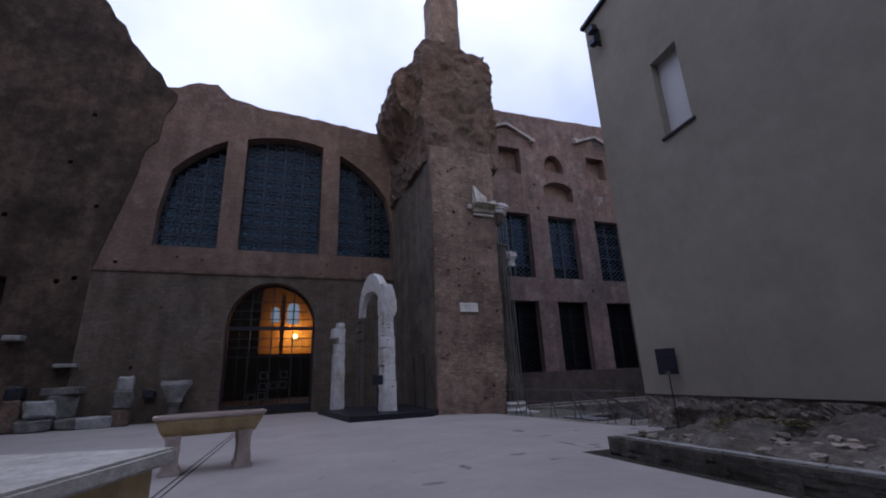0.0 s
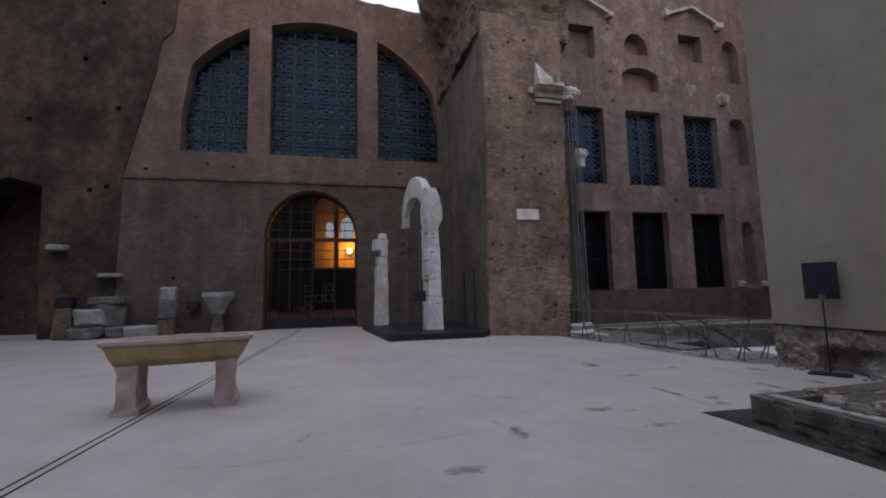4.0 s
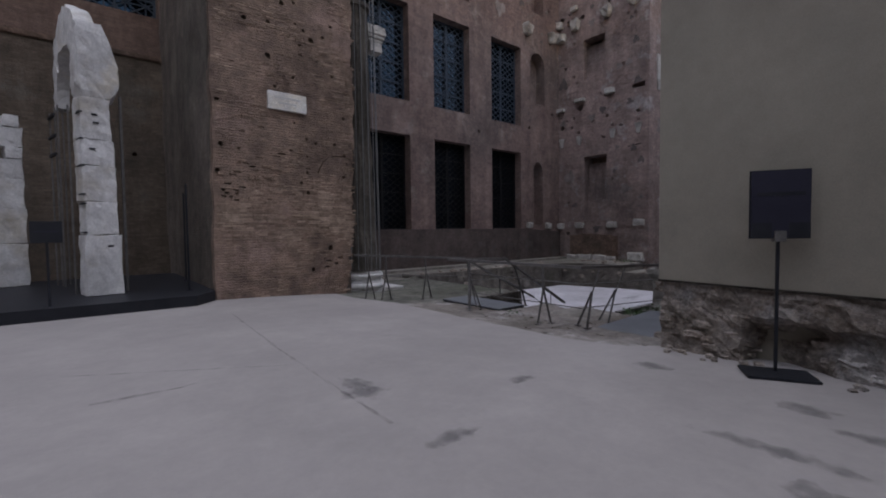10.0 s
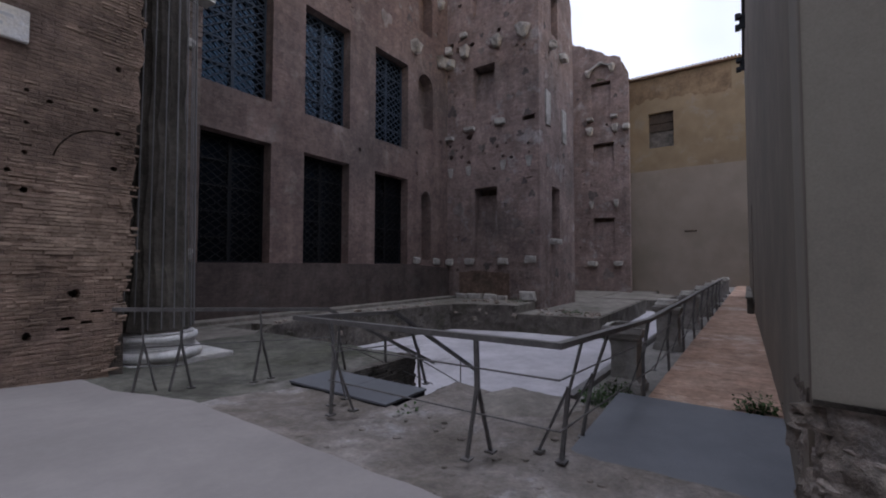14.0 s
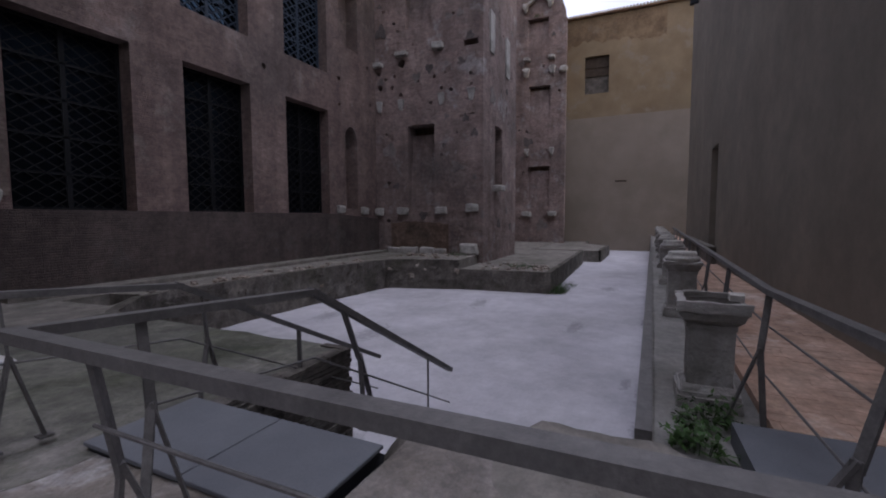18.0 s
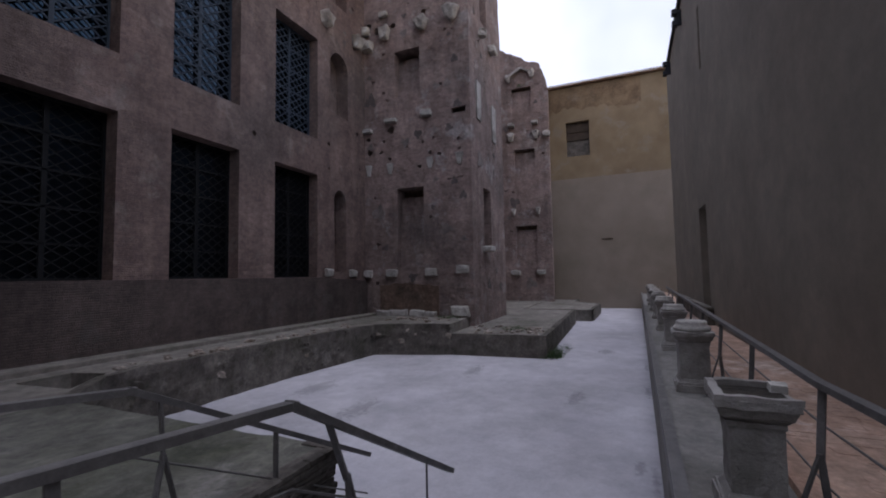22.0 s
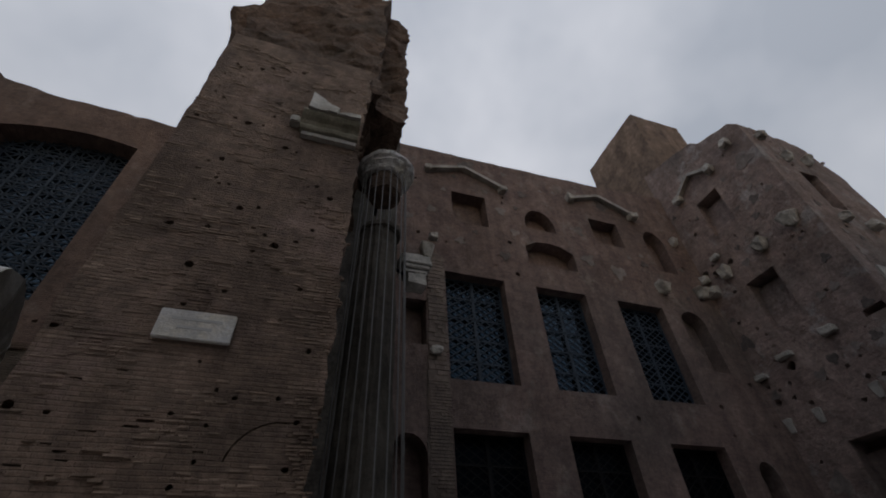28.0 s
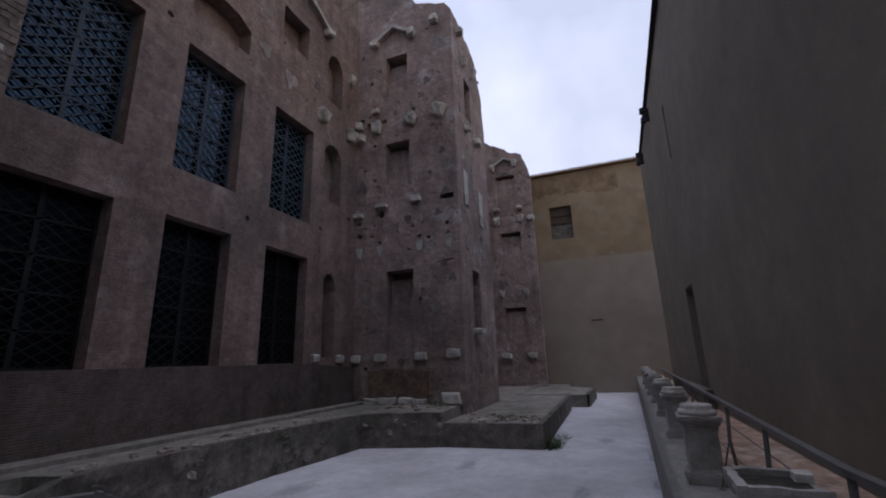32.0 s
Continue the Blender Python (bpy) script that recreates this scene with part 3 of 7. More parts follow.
setting("ramp_slab", prism([(11.7, 11.3), (14.1, 11.26), (14.1, 13.1), (11.75, 13.05)], -0.6, -0.28), M_SLAB, "flat grey metal ramp by the gallery", "ramp")

# ---- lunette facade (north side of the yard) ----
LUN_Y = 27.1


def lunette_arc(u, c=0.206, a=7.44, zb=9.1, h=7.645):
    return zb + h * math.sqrt(max(0.0, 1 - ((u - c) / a) ** 2))


def lunette_pane(u0, u1, n=8):
    us = [u0 + (u1 - u0) * k / n for k in range(n + 1)]
    top = [(u, max(lunette_arc(u, 0.206, 7.85, 9.1, 7.8) if u0 < -6 else lunette_arc(u), 9.14)) for u in reversed(us)]
    if u0 < -6:
        top = top[:-1] + [(u0, 11.08)]
    if u1 > 6:
        top = [(u1, 11.18)] + top[1:]
    return [(u0, 9.1), (u1, 9.1)] + top


LUN_PANES = [lunette_pane(-6.57, -3.46), lunette_pane(-2.37, 2.19), lunette_pane(3.29, 6.88)]
DOOR = arched(-2.547, 2.153, 0.0, 4.68, 7.23, 16)
r = random.Random(4)
put_l = []
for u, z in ((-9.6, 7.1), (-7.9, 7.9), (-5.2, 8.3), (-4.0, 8.2), (2.6, 8.3), (4.4, 8.2), (-5.6, 5.6), (-6.8, 4.4), (3.0, 3.6), (4.1, 5.4), (5.9, 4.2), (-4.2, 3.1), (-6.5, 2.6), (3.1, 1.6)):
    s = r.uniform(0.06, 0.11)
    put_l.append(pit(u * 1.02, z * 1.02, s, r))
put_low = [q for q in put_l if max(p[1] for p in q) < 7.3 and min(p[0] for p in q) > -8.8]
LUN_TOP = jag([(7.75, 17.9), (6.22, 18.1), (2.25, 18.45), (-1.12, 18.6), (-3.57, 19.05), (-4.38, 19.85), (-5.4, 19.75), (-6.42, 19.15), (-9.2, 18.95)], 0.06, 5, 0.4)
head = DOOR[2:]
outer = [(-9.2, 0.0), (-2.547, 0.0)] + [(u, z) for u, z in reversed(head)] + [(2.153, 0.0), (7.75, 0.0)] + LUN_TOP
setting("wall_lunette", plate(outer, LUN_PANES + put_l + pits(26, -8.4, 6.6, 1.0, 8.3, 0.03, 0.08, 41, put_l + [rect(-2.7, 2.3, 0, 7.4)]), 1.3, LUN_Y, "y"), M_LUN, "brown brick facade with a half-round window in three lights", "wall")
low = [(-9.05, 0.0), (-2.567, 0.0)] + [(u, z) for u, z in reversed(arched(-2.567, 2.173, 0.0, 4.68, 7.27, 16)[2:])] + [(2.173, 0.0), (7.35, 0.0), (7.35, 7.58), (-9.05, 7.58)]
setting("wall_lunette_facing", plate(low, put_low + pits(20, -8.4, 6.4, 1.0, 7.2, 0.03, 0.08, 43, put_low + [rect(-2.75, 2.35, 0, 7.4)]), 0.03, LUN_Y - 0.03, "y"), M_LUNLOW, "grey-brown weathered brick facing below the string course", "wall")
setting("wall_lunette_back", plate(rect(-9.0, 7.6, 8.0, 17.4), [], 0.5, LUN_Y + 1.32, "y"), M_CORE, "dark masonry behind the half-round window", "wall")
setting("string_course", boxbm(-8.97, 7.05, LUN_Y - 0.12, LUN_Y + 0.05, 7.56, 7.73, bevel=0.03), M_CORE, "thin projecting brick string course", "trim")


def lattice_window(name, u0, u1, z0, z1, y, cols, rows, group, label, top=None, m_bar=M_LATT, m_glass=M_GLASS, fine=2, width=0.042):
    """A glazed window filled with a metal lattice of crossed squares and diamonds."""
    w = thing(name, label, "window", (0, 0, 0), group=group, kind="structure")
    outline_ = top or rect(u0, u1, z0, z1)
    part("pane", plate(outline_, [], 0.05, y + 0.12, "y"), m_glass, w)
    fr = bmesh.new()
    for u in (u0 + 0.04, u1 - 0.04):
        bar(fr, (u, y, z0), (u, y, z1 if not top else min(z1, 10.2)), 0.08, 0.08)
    bar(fr, (u0, y, z0 + 0.04), (u1, y, z0 + 0.04), 0.08, 0.08)
    if not top:
        bar(fr, (u0, y, z1 - 0.04), (u1, y, z1 - 0.04), 0.08, 0.08)
    part("window_frame", fr, m_bar, w)

    def inside(u, z):
        return not top or z < lunette_arc(u) + 0.1

    cw, ch = (u1 - u0) / cols, (z1 - z0) / rows
    for c in range(1, cols):
        u = u0 + cw * c
        zt = z1 if not top else min(z1, lunette_arc(u))
        b = bmesh.new()
        bar(b, (u, y, z0), (u, y, zt), 0.06, 0.08 if top else 0.13)
        part("mullion", b, m_bar, w)
    for k in range(1, rows):
        z = z0 + ch * k
        b = bmesh.new()
        us = [u for u in [u0 + (u1 - u0) * i / 40 for i in range(41)] if inside(u, z)]
        if len(us) > 1:
            bar(b, (us[0], y, z), (us[-1], y, z), 0.06, 0.06)
            part("transom", b, m_bar, w)
        else:
            b.free()
    lat = bmesh.new()
    nu = nz = fine
    for c in range(cols * nu):
        for k in range(rows * nz):
            a, bz = u0 + cw * c / nu, z0 + ch * k / nz
            e, f = a + cw / nu, bz + ch / nz
            mu, mz = (a + e) / 2, (bz + f) / 2
            if not inside(mu, f - 0.1):
                continue
            lines = (((a, bz), (e, f)), ((a, f), (e, bz)), ((a, mz), (e, mz)), ((mu, bz), (mu, f)))
            for p, q in lines[:4 if fine < 3 else 2]:
                bar(lat, (p[0], y, p[1]), (q[0], y, q[1]), 0.035, width)
    part("lattice", lat, m_bar, w)
    return w


for (u0, u1), cols, top in (((-6.57, -3.46), 3, LUN_PANES[0]), ((-2.37, 2.19), 4, LUN_PANES[1]), ((3.29, 6.88), 3, LUN_PANES[2])):
    lattice_window("window_lunette", u0, u1, 9.1, 16.7, LUN_Y + 0.75, cols, 9, "lunette lights", "half-round window light with blue-grey metal lattice", top)

# arched glass door with the lit hall behind
door = thing("door_arched", "tall arched glass door in a dark steel frame, closed", "door", kind="structure")
DY = LUN_Y + 0.7
pane = part("door_glass", plate(DOOR, [], 0.03, DY + 0.05, "y"), M_CLEAR, door)
pane.visible_shadow = False
fr = bmesh.new()
for k in range(16):
    (a, b), (c, d) = DOOR[2 + k], DOOR[3 + k]
    bar(fr, (a, DY, b), (c, DY, d), 0.1, 0.12)
for u in (-2.5, 2.1):
    bar(fr, (u, DY, 0), (u, DY, 4.68), 0.12, 0.12)
part("door_frame", fr, M_DARK, door)
part("transom", boxbm(-2.54, 2.15, DY - 0.07, DY + 0.07, 4.58, 4.78), M_DARK, door)
for u in (-1.35, -0.2, 0.95):
    part("mullion", boxbm(u - 0.035, u + 0.035, DY - 0.05, DY + 0.05, 0.0, 4.66 + 2.5 * math.sqrt(max(0, 1 - ((u + 0.2) / 2.3) ** 2))), M_DARK, door)
for z in (5.2, 5.68, 6.2, 4.1, 3.62, 3.1):
    half = 2.33 if z < 4.6 else 2.35 * math.sqrt(max(0, 1 - ((z - 4.68) / 2.55) ** 2))
    part("glazing_bar", boxbm(-0.2 - half, -0.2 + half, DY - 0.03, DY + 0.03, z - 0.02, z + 0.02), M_DARK, door)
for u in (-1.9, -0.8, 0.35, 1.5):
    part("glazing_bar", boxbm(u - 0.012, u + 0.012, DY - 0.03, DY + 0.03, 0.1, 4.66 + 2.44 * math.sqrt(max(0, 1 - ((u + 0.2) / 2.3) ** 2))), M_DARK, door)
part("door_panel", boxbm(-2.4, 2.05, DY + 0.02, DY + 0.05, 0.1, 0.5), M_DARK, door)
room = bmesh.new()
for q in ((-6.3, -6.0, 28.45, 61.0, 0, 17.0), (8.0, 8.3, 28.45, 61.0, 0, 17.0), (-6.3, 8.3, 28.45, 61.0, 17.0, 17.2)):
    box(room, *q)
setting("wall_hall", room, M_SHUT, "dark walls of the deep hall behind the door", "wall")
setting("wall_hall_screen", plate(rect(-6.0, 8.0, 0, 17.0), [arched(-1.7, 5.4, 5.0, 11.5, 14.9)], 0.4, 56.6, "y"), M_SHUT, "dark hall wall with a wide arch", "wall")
setting("wall_hall_end", plate(rect(-6.0, 8.0, 0, 17.0), [arched(-0.5, 0.45, 9.2, 10.6, 11.2), arched(1.4, 2.9, 9.0, 11.0, 11.8)], 0.4, 60.4, "y"), M_WARM, "warm plaster end wall with two arched lights", "wall")
setting("hall_pier", boxbm(0.62, 1.1, 58.6, 59.2, 5.0, 12.5), M_WARM, "slim plaster pier in the lit room", "pillar")
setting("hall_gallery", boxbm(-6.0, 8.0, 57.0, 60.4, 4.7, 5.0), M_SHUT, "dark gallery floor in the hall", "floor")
setting("floor_hall", boxbm(-6.3, 8.3, 28.4, 61.0, -0.2, -0.02), M_CONC, "dark floor of the hall", "floor")
lamp = thing("wall_lamp", "small lit warm wall lamp inside the hall", "lamp", (2.45, 59.7, 7.3))
sub("bulb", lathe([(0.04, -0.34), (0.28, -0.2), (0.38, 0), (0.28, 0.2), (0.06, 0.34)], 14), M_BULB, lamp, smooth=True)
sub("bracket", boxbm(-0.06, 0.06, 0.0, 0.72, -0.06, 0.06), M_DARK, lamp)
hall = bpy.data.lights.new("hall_lamp", "POINT")
hall.energy, hall.color, hall.shadow_soft_size = 1500, (1.0, 0.36, 0.06), 0.3
new("hall_lamp", hall).matrix_world = pose(2.4, 58.8, 7.6)
for u, z in ((-0.49, 2.12), (0.64, 2.14), (-0.5, 1.5), (0.1, 1.54), (0.62, 1.56), (-1.07, 0.9), (-0.53, 0.98)):
    pan = thing("display_panel", "white framed display panel with a dark picture on a leg", "sign", (u, 29.4, -0.02), group="hall panels")
    for q in (((-0.22, 0.22, 0.15, 0.21)), ((-0.22, 0.22, -0.21, -0.15)), ((-0.22, -0.15, -0.15, 0.15)), ((0.15, 0.22, -0.15, 0.15))):
        sub("mount", boxbm(q[0], q[1], -0.03, 0.03, z + q[2], z + q[3]), M_WHITE, pan, "white mount")
    sub("picture", boxbm(-0.15, 0.15, -0.02, 0.03, z - 0.15, z + 0.15), M_DARK, pan)
    sub("leg", boxbm(-0.02, 0.02, 0.04, 0.07, 0, z), M_DARK, pan)

# ruined wall on the west side of the facade
MASS = [(-60, 0), (-15.8, 0), (-15.8, 5.7), (-14.9, 7.0), (-13.45, 7.4), (-12.2, 7.05), (-11.98, 0), (-9.07, 0), (-8.97, 7.7)] + jag([(-7.75, 13.2), (-6.42, 18.6), (-7.95, 20.25), (-8.77, 21.3), (-10.6, 24.0), (-13.05, 26.7), (-15.1, 28.9), (-18.4, 31.6), (-24.5, 33.6), (-60, 33.6)], 0.18, 9, 0.7)
put_m = [[(u - 0.12, z - 0.1), (u + 0.1, z - 0.12), (u + 0.12, z + 0.1), (u - 0.1, z + 0.12)] for u, z in ((-10.3, 6.9), (-9.6, 7.1), (-9.3, 11.0), (-10.8, 13.4), (-12.9, 10.2), (-10.2, 16.4))]
setting("wall_west_ruin", plate(MASS, put_m, 3.0, 27.0, "y"), M_MASS, "high ruined masonry wall with a broken top", "wall")
setting("wall_passage", boxbm(-20, -9.2, 31.0, 31.4, 0, 9), M_CORE, "dark end wall of the passage", "wall")

# ---- great pier with the plaque ----
PX0, PX1, PY = 6.9, 10.42, 19.6
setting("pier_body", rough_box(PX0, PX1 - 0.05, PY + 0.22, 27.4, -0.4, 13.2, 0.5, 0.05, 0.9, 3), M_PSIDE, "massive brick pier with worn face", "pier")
PIER_HOLES = []
r = random.Random(8)
for u, z, s in ((9.7, 1.1, 0.085), (9.2, 0.54, 0.07), (9.11, 2.54, 0.05), (8.94, 2.78, 0.04), (9.1, 3.05, 0.04), (9.11, 3.46, 0.035), (9.1, 3.91, 0.04), (8.69, 3.58, 0.04), (9.34, 3.82, 0.04), (8.79, 4.27, 0.035), (9.87, 3.86, 0.04),
                (10.14, 4.59, 0.05), (10.12, 3.01, 0.05), (10.15, 3.57, 0.045), (7.08, 3.55, 0.08), (6.99, 2.95, 0.06), (9.27, 6.44, 0.08), (9.82, 6.94, 0.05), (9.08, 6.64, 0.05), (8.98, 6.25, 0.04), (8.79, 5.41, 0.04), (8.33, 5.1, 0.04), (7.03, 4.56, 0.06), (7.47, 3.5, 0.04)):
    PIER_HOLES.append(pit(u, z, s, r))
PIER_HOLES += pits(40, 7.1, 10.1, 5.2, 12.8, 0.03, 0.085, 43, PIER_HOLES)
EDGE = jag([(10.12, -0.35), (10.3, 0.6), (10.2, 0.9), (10.42, 1.5), (10.35, 2.6), (10.45, 4), (10.42, 7.0), (10.45, 9.0), (10.4, 10.6), (10.5, 12.0), (10.45, 13.3)], 0.05, 6, 0.13)
r = random.Random(90)


def brick_gap(u, z, w, h):
    """A slot where a brick is lost, kept clear of the other holes."""
    q = [(u, z), (u + w * 0.5, z + r.uniform(-0.008, 0.008)), (u + w, z + r.uniform(-0.008, 0.008)), (u + w, z + h), (u + w * 0.4, z + h + r.uniform(-0.006, 0.008)), (u, z + h)]
    for g in PIER_HOLES:
        if min(p[0] for p in g) < u + w + 0.03 and max(p[0] for p in g) > u - 0.03 and min(p[1] for p in g) < z + h + 0.016 and max(p[1] for p in g) > z - 0.016:
            return
    PIER_HOLES.append(q)


arc = [(10.0 + 0.62 * math.cos(a), 2.95 + 0.62 * math.sin(a)) for a in [math.pi * (0.44 + 0.5 * k / 10) for k in range(11)]]
PIER_HOLES.append([(u, z) for u, z in arc] + [(10.0 + (u - 10.0) * 0.965, 2.95 + (z - 2.95) * 0.965) for u, z in reversed(arc)])
for k in range(11):
    z = 2.86 + 0.075 * r.randrange(9)
    brick_gap(7.02 + (z - 2.86) * 1.5 + r.uniform(-0.06, 0.5), z, r.uniform(0.08, 0.2), r.uniform(0.016, 0.03))
for k in range(14):
    brick_gap(r.uniform(7.05, 7.5), 2.2 + 0.075 * r.randrange(7), r.uniform(0.06, 0.16), 0.035)
for k in range(5):
    brick_gap(r.uniform(9.2, 9.9), 0.35 + 0.075 * r.randrange(8), r.uniform(0.08, 0.22), 0.04)
for k in range(24):
    brick_gap(r.uniform(7.05, 9.9), 0.3 + 0.075 * r.randrange(140), r.uniform(0.05, 0.14), 0.02)
setting("pier_face", plate([(PX0, -0.35)] + EDGE + jag([(PX0, 13.3), (PX0 + 0.05, 9.0), (PX0, 3.0), (PX0, 0.1)], 0.03, 7, 0.3), PIER_HOLES, 0.3, PY + 0.02, "y"), M_PIER, "worn brick face of the pier with put-log holes", "pier")
setting("pier_top", rough(rough_box(6.75, 10.75, 19.95, 27.3, 12.6, 20.4, 0.22, 0.32, 0.6, 7), 0.1, 2.6, 8), M_CORE, "broken rubble core on top of the pier", "pier")
def spring_mass():
    """The broken start of a vault, flaring from the pier's side."""
    bm = rough_box(0, 1, 21.4, 25.9, 13.0, 20.0, 0.26, 0.0, 1, 11)
    for v in bm.verts:
        f = min(1, max(0, (v.co.z - 14.6) / 3.2))
        c = min(1, max(0, (20.0 - v.co.z) / 1.2)) ** 0.7
        left = 7.05 - 1.55 * f * f * (3 - 2 * f) * c
        v.co.x = left + (7.6 - left) * v.co.x
    bmesh.ops.subdivide_edges(bm, edges=[e for e in bm.edges if abs(e.verts[0].co.x - e.verts[1].co.x) > 0.5], cuts=3, use_grid_fill=True)
    return rough(rough(bm, 0.26, 0.8, 11), 0.1, 2.6, 12)


setting("pier_spring", spring_mass(), M_CORE, "broken spring of a vault on the pier", "pier")
setting("pier_overhang", rough(rough_box(10.2, 11.75, 21.0, 24.0, 13.2, 20.8, 0.17, 0.34, 0.75, 13), 0.1, 3.0, 14), M_CORE, "overhanging broken brickwork of the pier", "pier")
# the dark stone colour here stands for the deep shadow behind the column
setting("wall_behind_column", rough_box(9.8, 12.5, 25.4, 28.4, -0.8, 20.5, 0.5, 0.08, 0.6, 15), M_WEATHER, "broken brick wall behind the column, darkened for deep shadow", "wall")
setting("pier_turret", rough_box(8.9, 10.9, 23.4, 25.2, 20.0, 28.6, 0.5, 0.07, 0.8, 17), M_PIER, "slender brick turret on the pier", "pier")

# ---- rose brick facade with six windows ----
FY = 28.2
XW = [(15.48, 18.45), (20.15, 22.95), (24.85, 27.7)]
ZL, ZU = (1.62, 6.78), (8.6, 13.82)
wins = [rect(a, b, *z) for a, b in XW for z in (ZL, ZU)]
niches = [rect(16.1, 18.1, 17.3, 19.6), rect(24.95, 26.95, 17.9, 19.9), arched(20.4, 22.3, 17.9, 18.3, 19.5),
          [(20.1, 15.3), (23.0, 15.3), (23.0, 16.5), (22.3, 16.9), (21.55, 17.0), (20.8, 16.9), (20.1, 16.5)],
          arched(28.7, 30.3, 10.4, 13.0, 13.9), arched(29.0, 30.1, 1.9, 5.5, 6.3), arched(28.7, 30.2, 16.6, 18.8, 19.9),
          arched(13.2, 14.52, 2.15, 5.7, 6.5), rect(13.5, 14.55, 9.9, 12.0)]
r = random.Random(11)
holes = []
for u, z in ((28.6, 8.6), (28.6, 7.3), (19.3, 14.4), (14.7, 8.2), (14.9, 7.2), (23.7, 7.7), (30.9, 14.9), (31.2, 9.9), (31.4, 7.9), (14.2, 16.0), (19.2, 16.5), (24.2, 16.2), (30.8, 17.2), (14.9, 12.6)):
    s = r.uniform(0.1, 0.16)
    holes.append(pit(u, z, s, r))
top = jag([(32.1, 23.9), (27.0, 23.4), (20, 23.1), (13.1, 22.9)], 0.04, 21, 0.5)
setting("wall_facade", plate([(13.1, -0.8), (32.1, -0.8)] + top, wins + niches + holes + pits(36, 13.4, 31.5, 14.2, 22.4, 0.05, 0.12, 44, wins + niches + holes), 0.75, FY, "y"), M_FACADE, "rose-brown brick facade with six tall windows and niches", "wall")
setting("wall_facade_back", boxbm(13.1, 32.1, FY + 0.77, FY + 1.6, -0.8, 22.8), M_FACADE, "inner leaf of the brick facade", "wall")
for i, (a, b) in enumerate(XW):
    for z in (ZL, ZU):
        if z == ZU:
            lattice_window("window_facade", a, b, *z, FY + 0.56, 2, 5, "facade windows", "tall window with a blue-grey metal lattice over dark glass", fine=3, width=0.05)
        else:
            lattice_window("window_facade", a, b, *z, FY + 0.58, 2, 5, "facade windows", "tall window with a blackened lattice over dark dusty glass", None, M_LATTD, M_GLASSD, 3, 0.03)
setting("dado", plate([(15.0, -0.75), (31.9, -0.75), (31.9, 1.35), (27.9, 1.6), (15.0, 1.62)], [], 0.2, FY - 0.18, "y"), M_DADO, "smooth dark plaster dado below the windows", "wall")
setting("facade_step", prism([(14.9, 27.2), (31.9, 27.35), (31.9, 28.1), (14.9, 28.1)], -0.62, -0.5), M_CONC, "low concrete step along the facade", "trim")

# ---- projecting block at the east ----
EX = 32.0
n_w = [rect(24.36, 26.05, 2.1, 6.62), rect(24.5, 26.15, 12.0, 14.75), rect(24.6, 26.15, 18.3, 21.0)]
holes = []
r = random.Random(12)
for u, z, s in ((27.95, 9.75, 0.14), (27.9, 8.95, 0.22), (27.5, 9.4, 0.1), (26.43, 10.12, 0.26), (26.9, 9.5, 0.12), (24.0, 10.75, 0.3), (24.35, 9.15, 0.13), (23.7, 9.3, 0.07), (22.2, 9.05, 0.12), (22.6, 9.3, 0.06), (26.49, 8.42, 0.12), (23.93, 8.5, 0.14), (22.17, 8.5, 0.1),
                (27.9, 16.75, 0.28), (27.3, 16.3, 0.3), (26.2, 16.4, 0.22), (24.2, 16.75, 0.16), (22.9, 15.4, 0.1), (25.2, 17.5, 0.1), (27.6, 13.2, 0.12), (23.2, 12.3, 0.1), (27.5, 6.2, 0.1), (23.0, 6.0, 0.08), (27.2, 19.4, 0.14), (22.5, 18.9, 0.1), (27.4, 1.2, 0.16)):
    holes.append(pit(u, z, s, r))
holes.append([(21.75, 10.5), (22.6, 10.5), (22.62, 10.78), (21.78, 10.82)])
holes.append([(22.0, 6.9), (22.9, 6.84), (22.9, 6.9), (22.0, 6.97)])
west = [(21.5, -1.1), (28.4, -1.1)] + jag([(28.4, 26.5), (25.5, 25.6), (24.3, 25.2), (23.9, 24.6), (21.9, 23.9), (21.5, 23.3)], 0.1, 23, 0.5)
setting("wall_block_west", plate(west, n_w + holes + pits(70, 21.8, 28.1, 0.3, 23.0, 0.03, 0.13, 45, n_w + holes), 1.0, EX, "x"), M_BLOCK, "rose-brown brick side wall with blind niches", "wall")
south = [(33.02, -1.1), (38.5, -1.1)] + jag([(38.5, 17.9), (38.2, 20.4), (37.4, 21.4), (37.0, 22.6), (36.4, 22.9), (34.0, 23.2), (33.02, 23.4)], 0.12, 24, 0.4)
setting("wall_block_south", plate(south, [rect(34.05, 35.5, 3.3, 6.65), rect(34.1, 35.4, 16.7, 19.6), rect(33.2, 33.35, 7.6, 8.2), rect(36.2, 36.35, 7.6, 8.2)] + pits(30, 33.25, 38.1, 7.0, 22.3, 0.05, 0.15, 46, [rect(34.05, 35.5, 3.3, 6.65), rect(34.1, 35.4, 16.7, 19.6), rect(33.2, 33.35, 7.6, 8.2), rect(36.2, 36.35, 7.6, 8.2)]), 0.6, 21.5, "y"), M_BLOCK, "rose-brown brick end wall with narrow niches", "wall")
setting("wall_block_core", boxbm(33.04, 38.5, 22.12, 28.3, -1.1, 17.5), M_CORE, "masonry core of the projecting block", "wall")
setting("wall_block_core_upper", boxbm(33.04, 37.0, 22.12, 28.3, 17.5, 22.6), M_CORE, "upper masonry core of the projecting block", "wall")
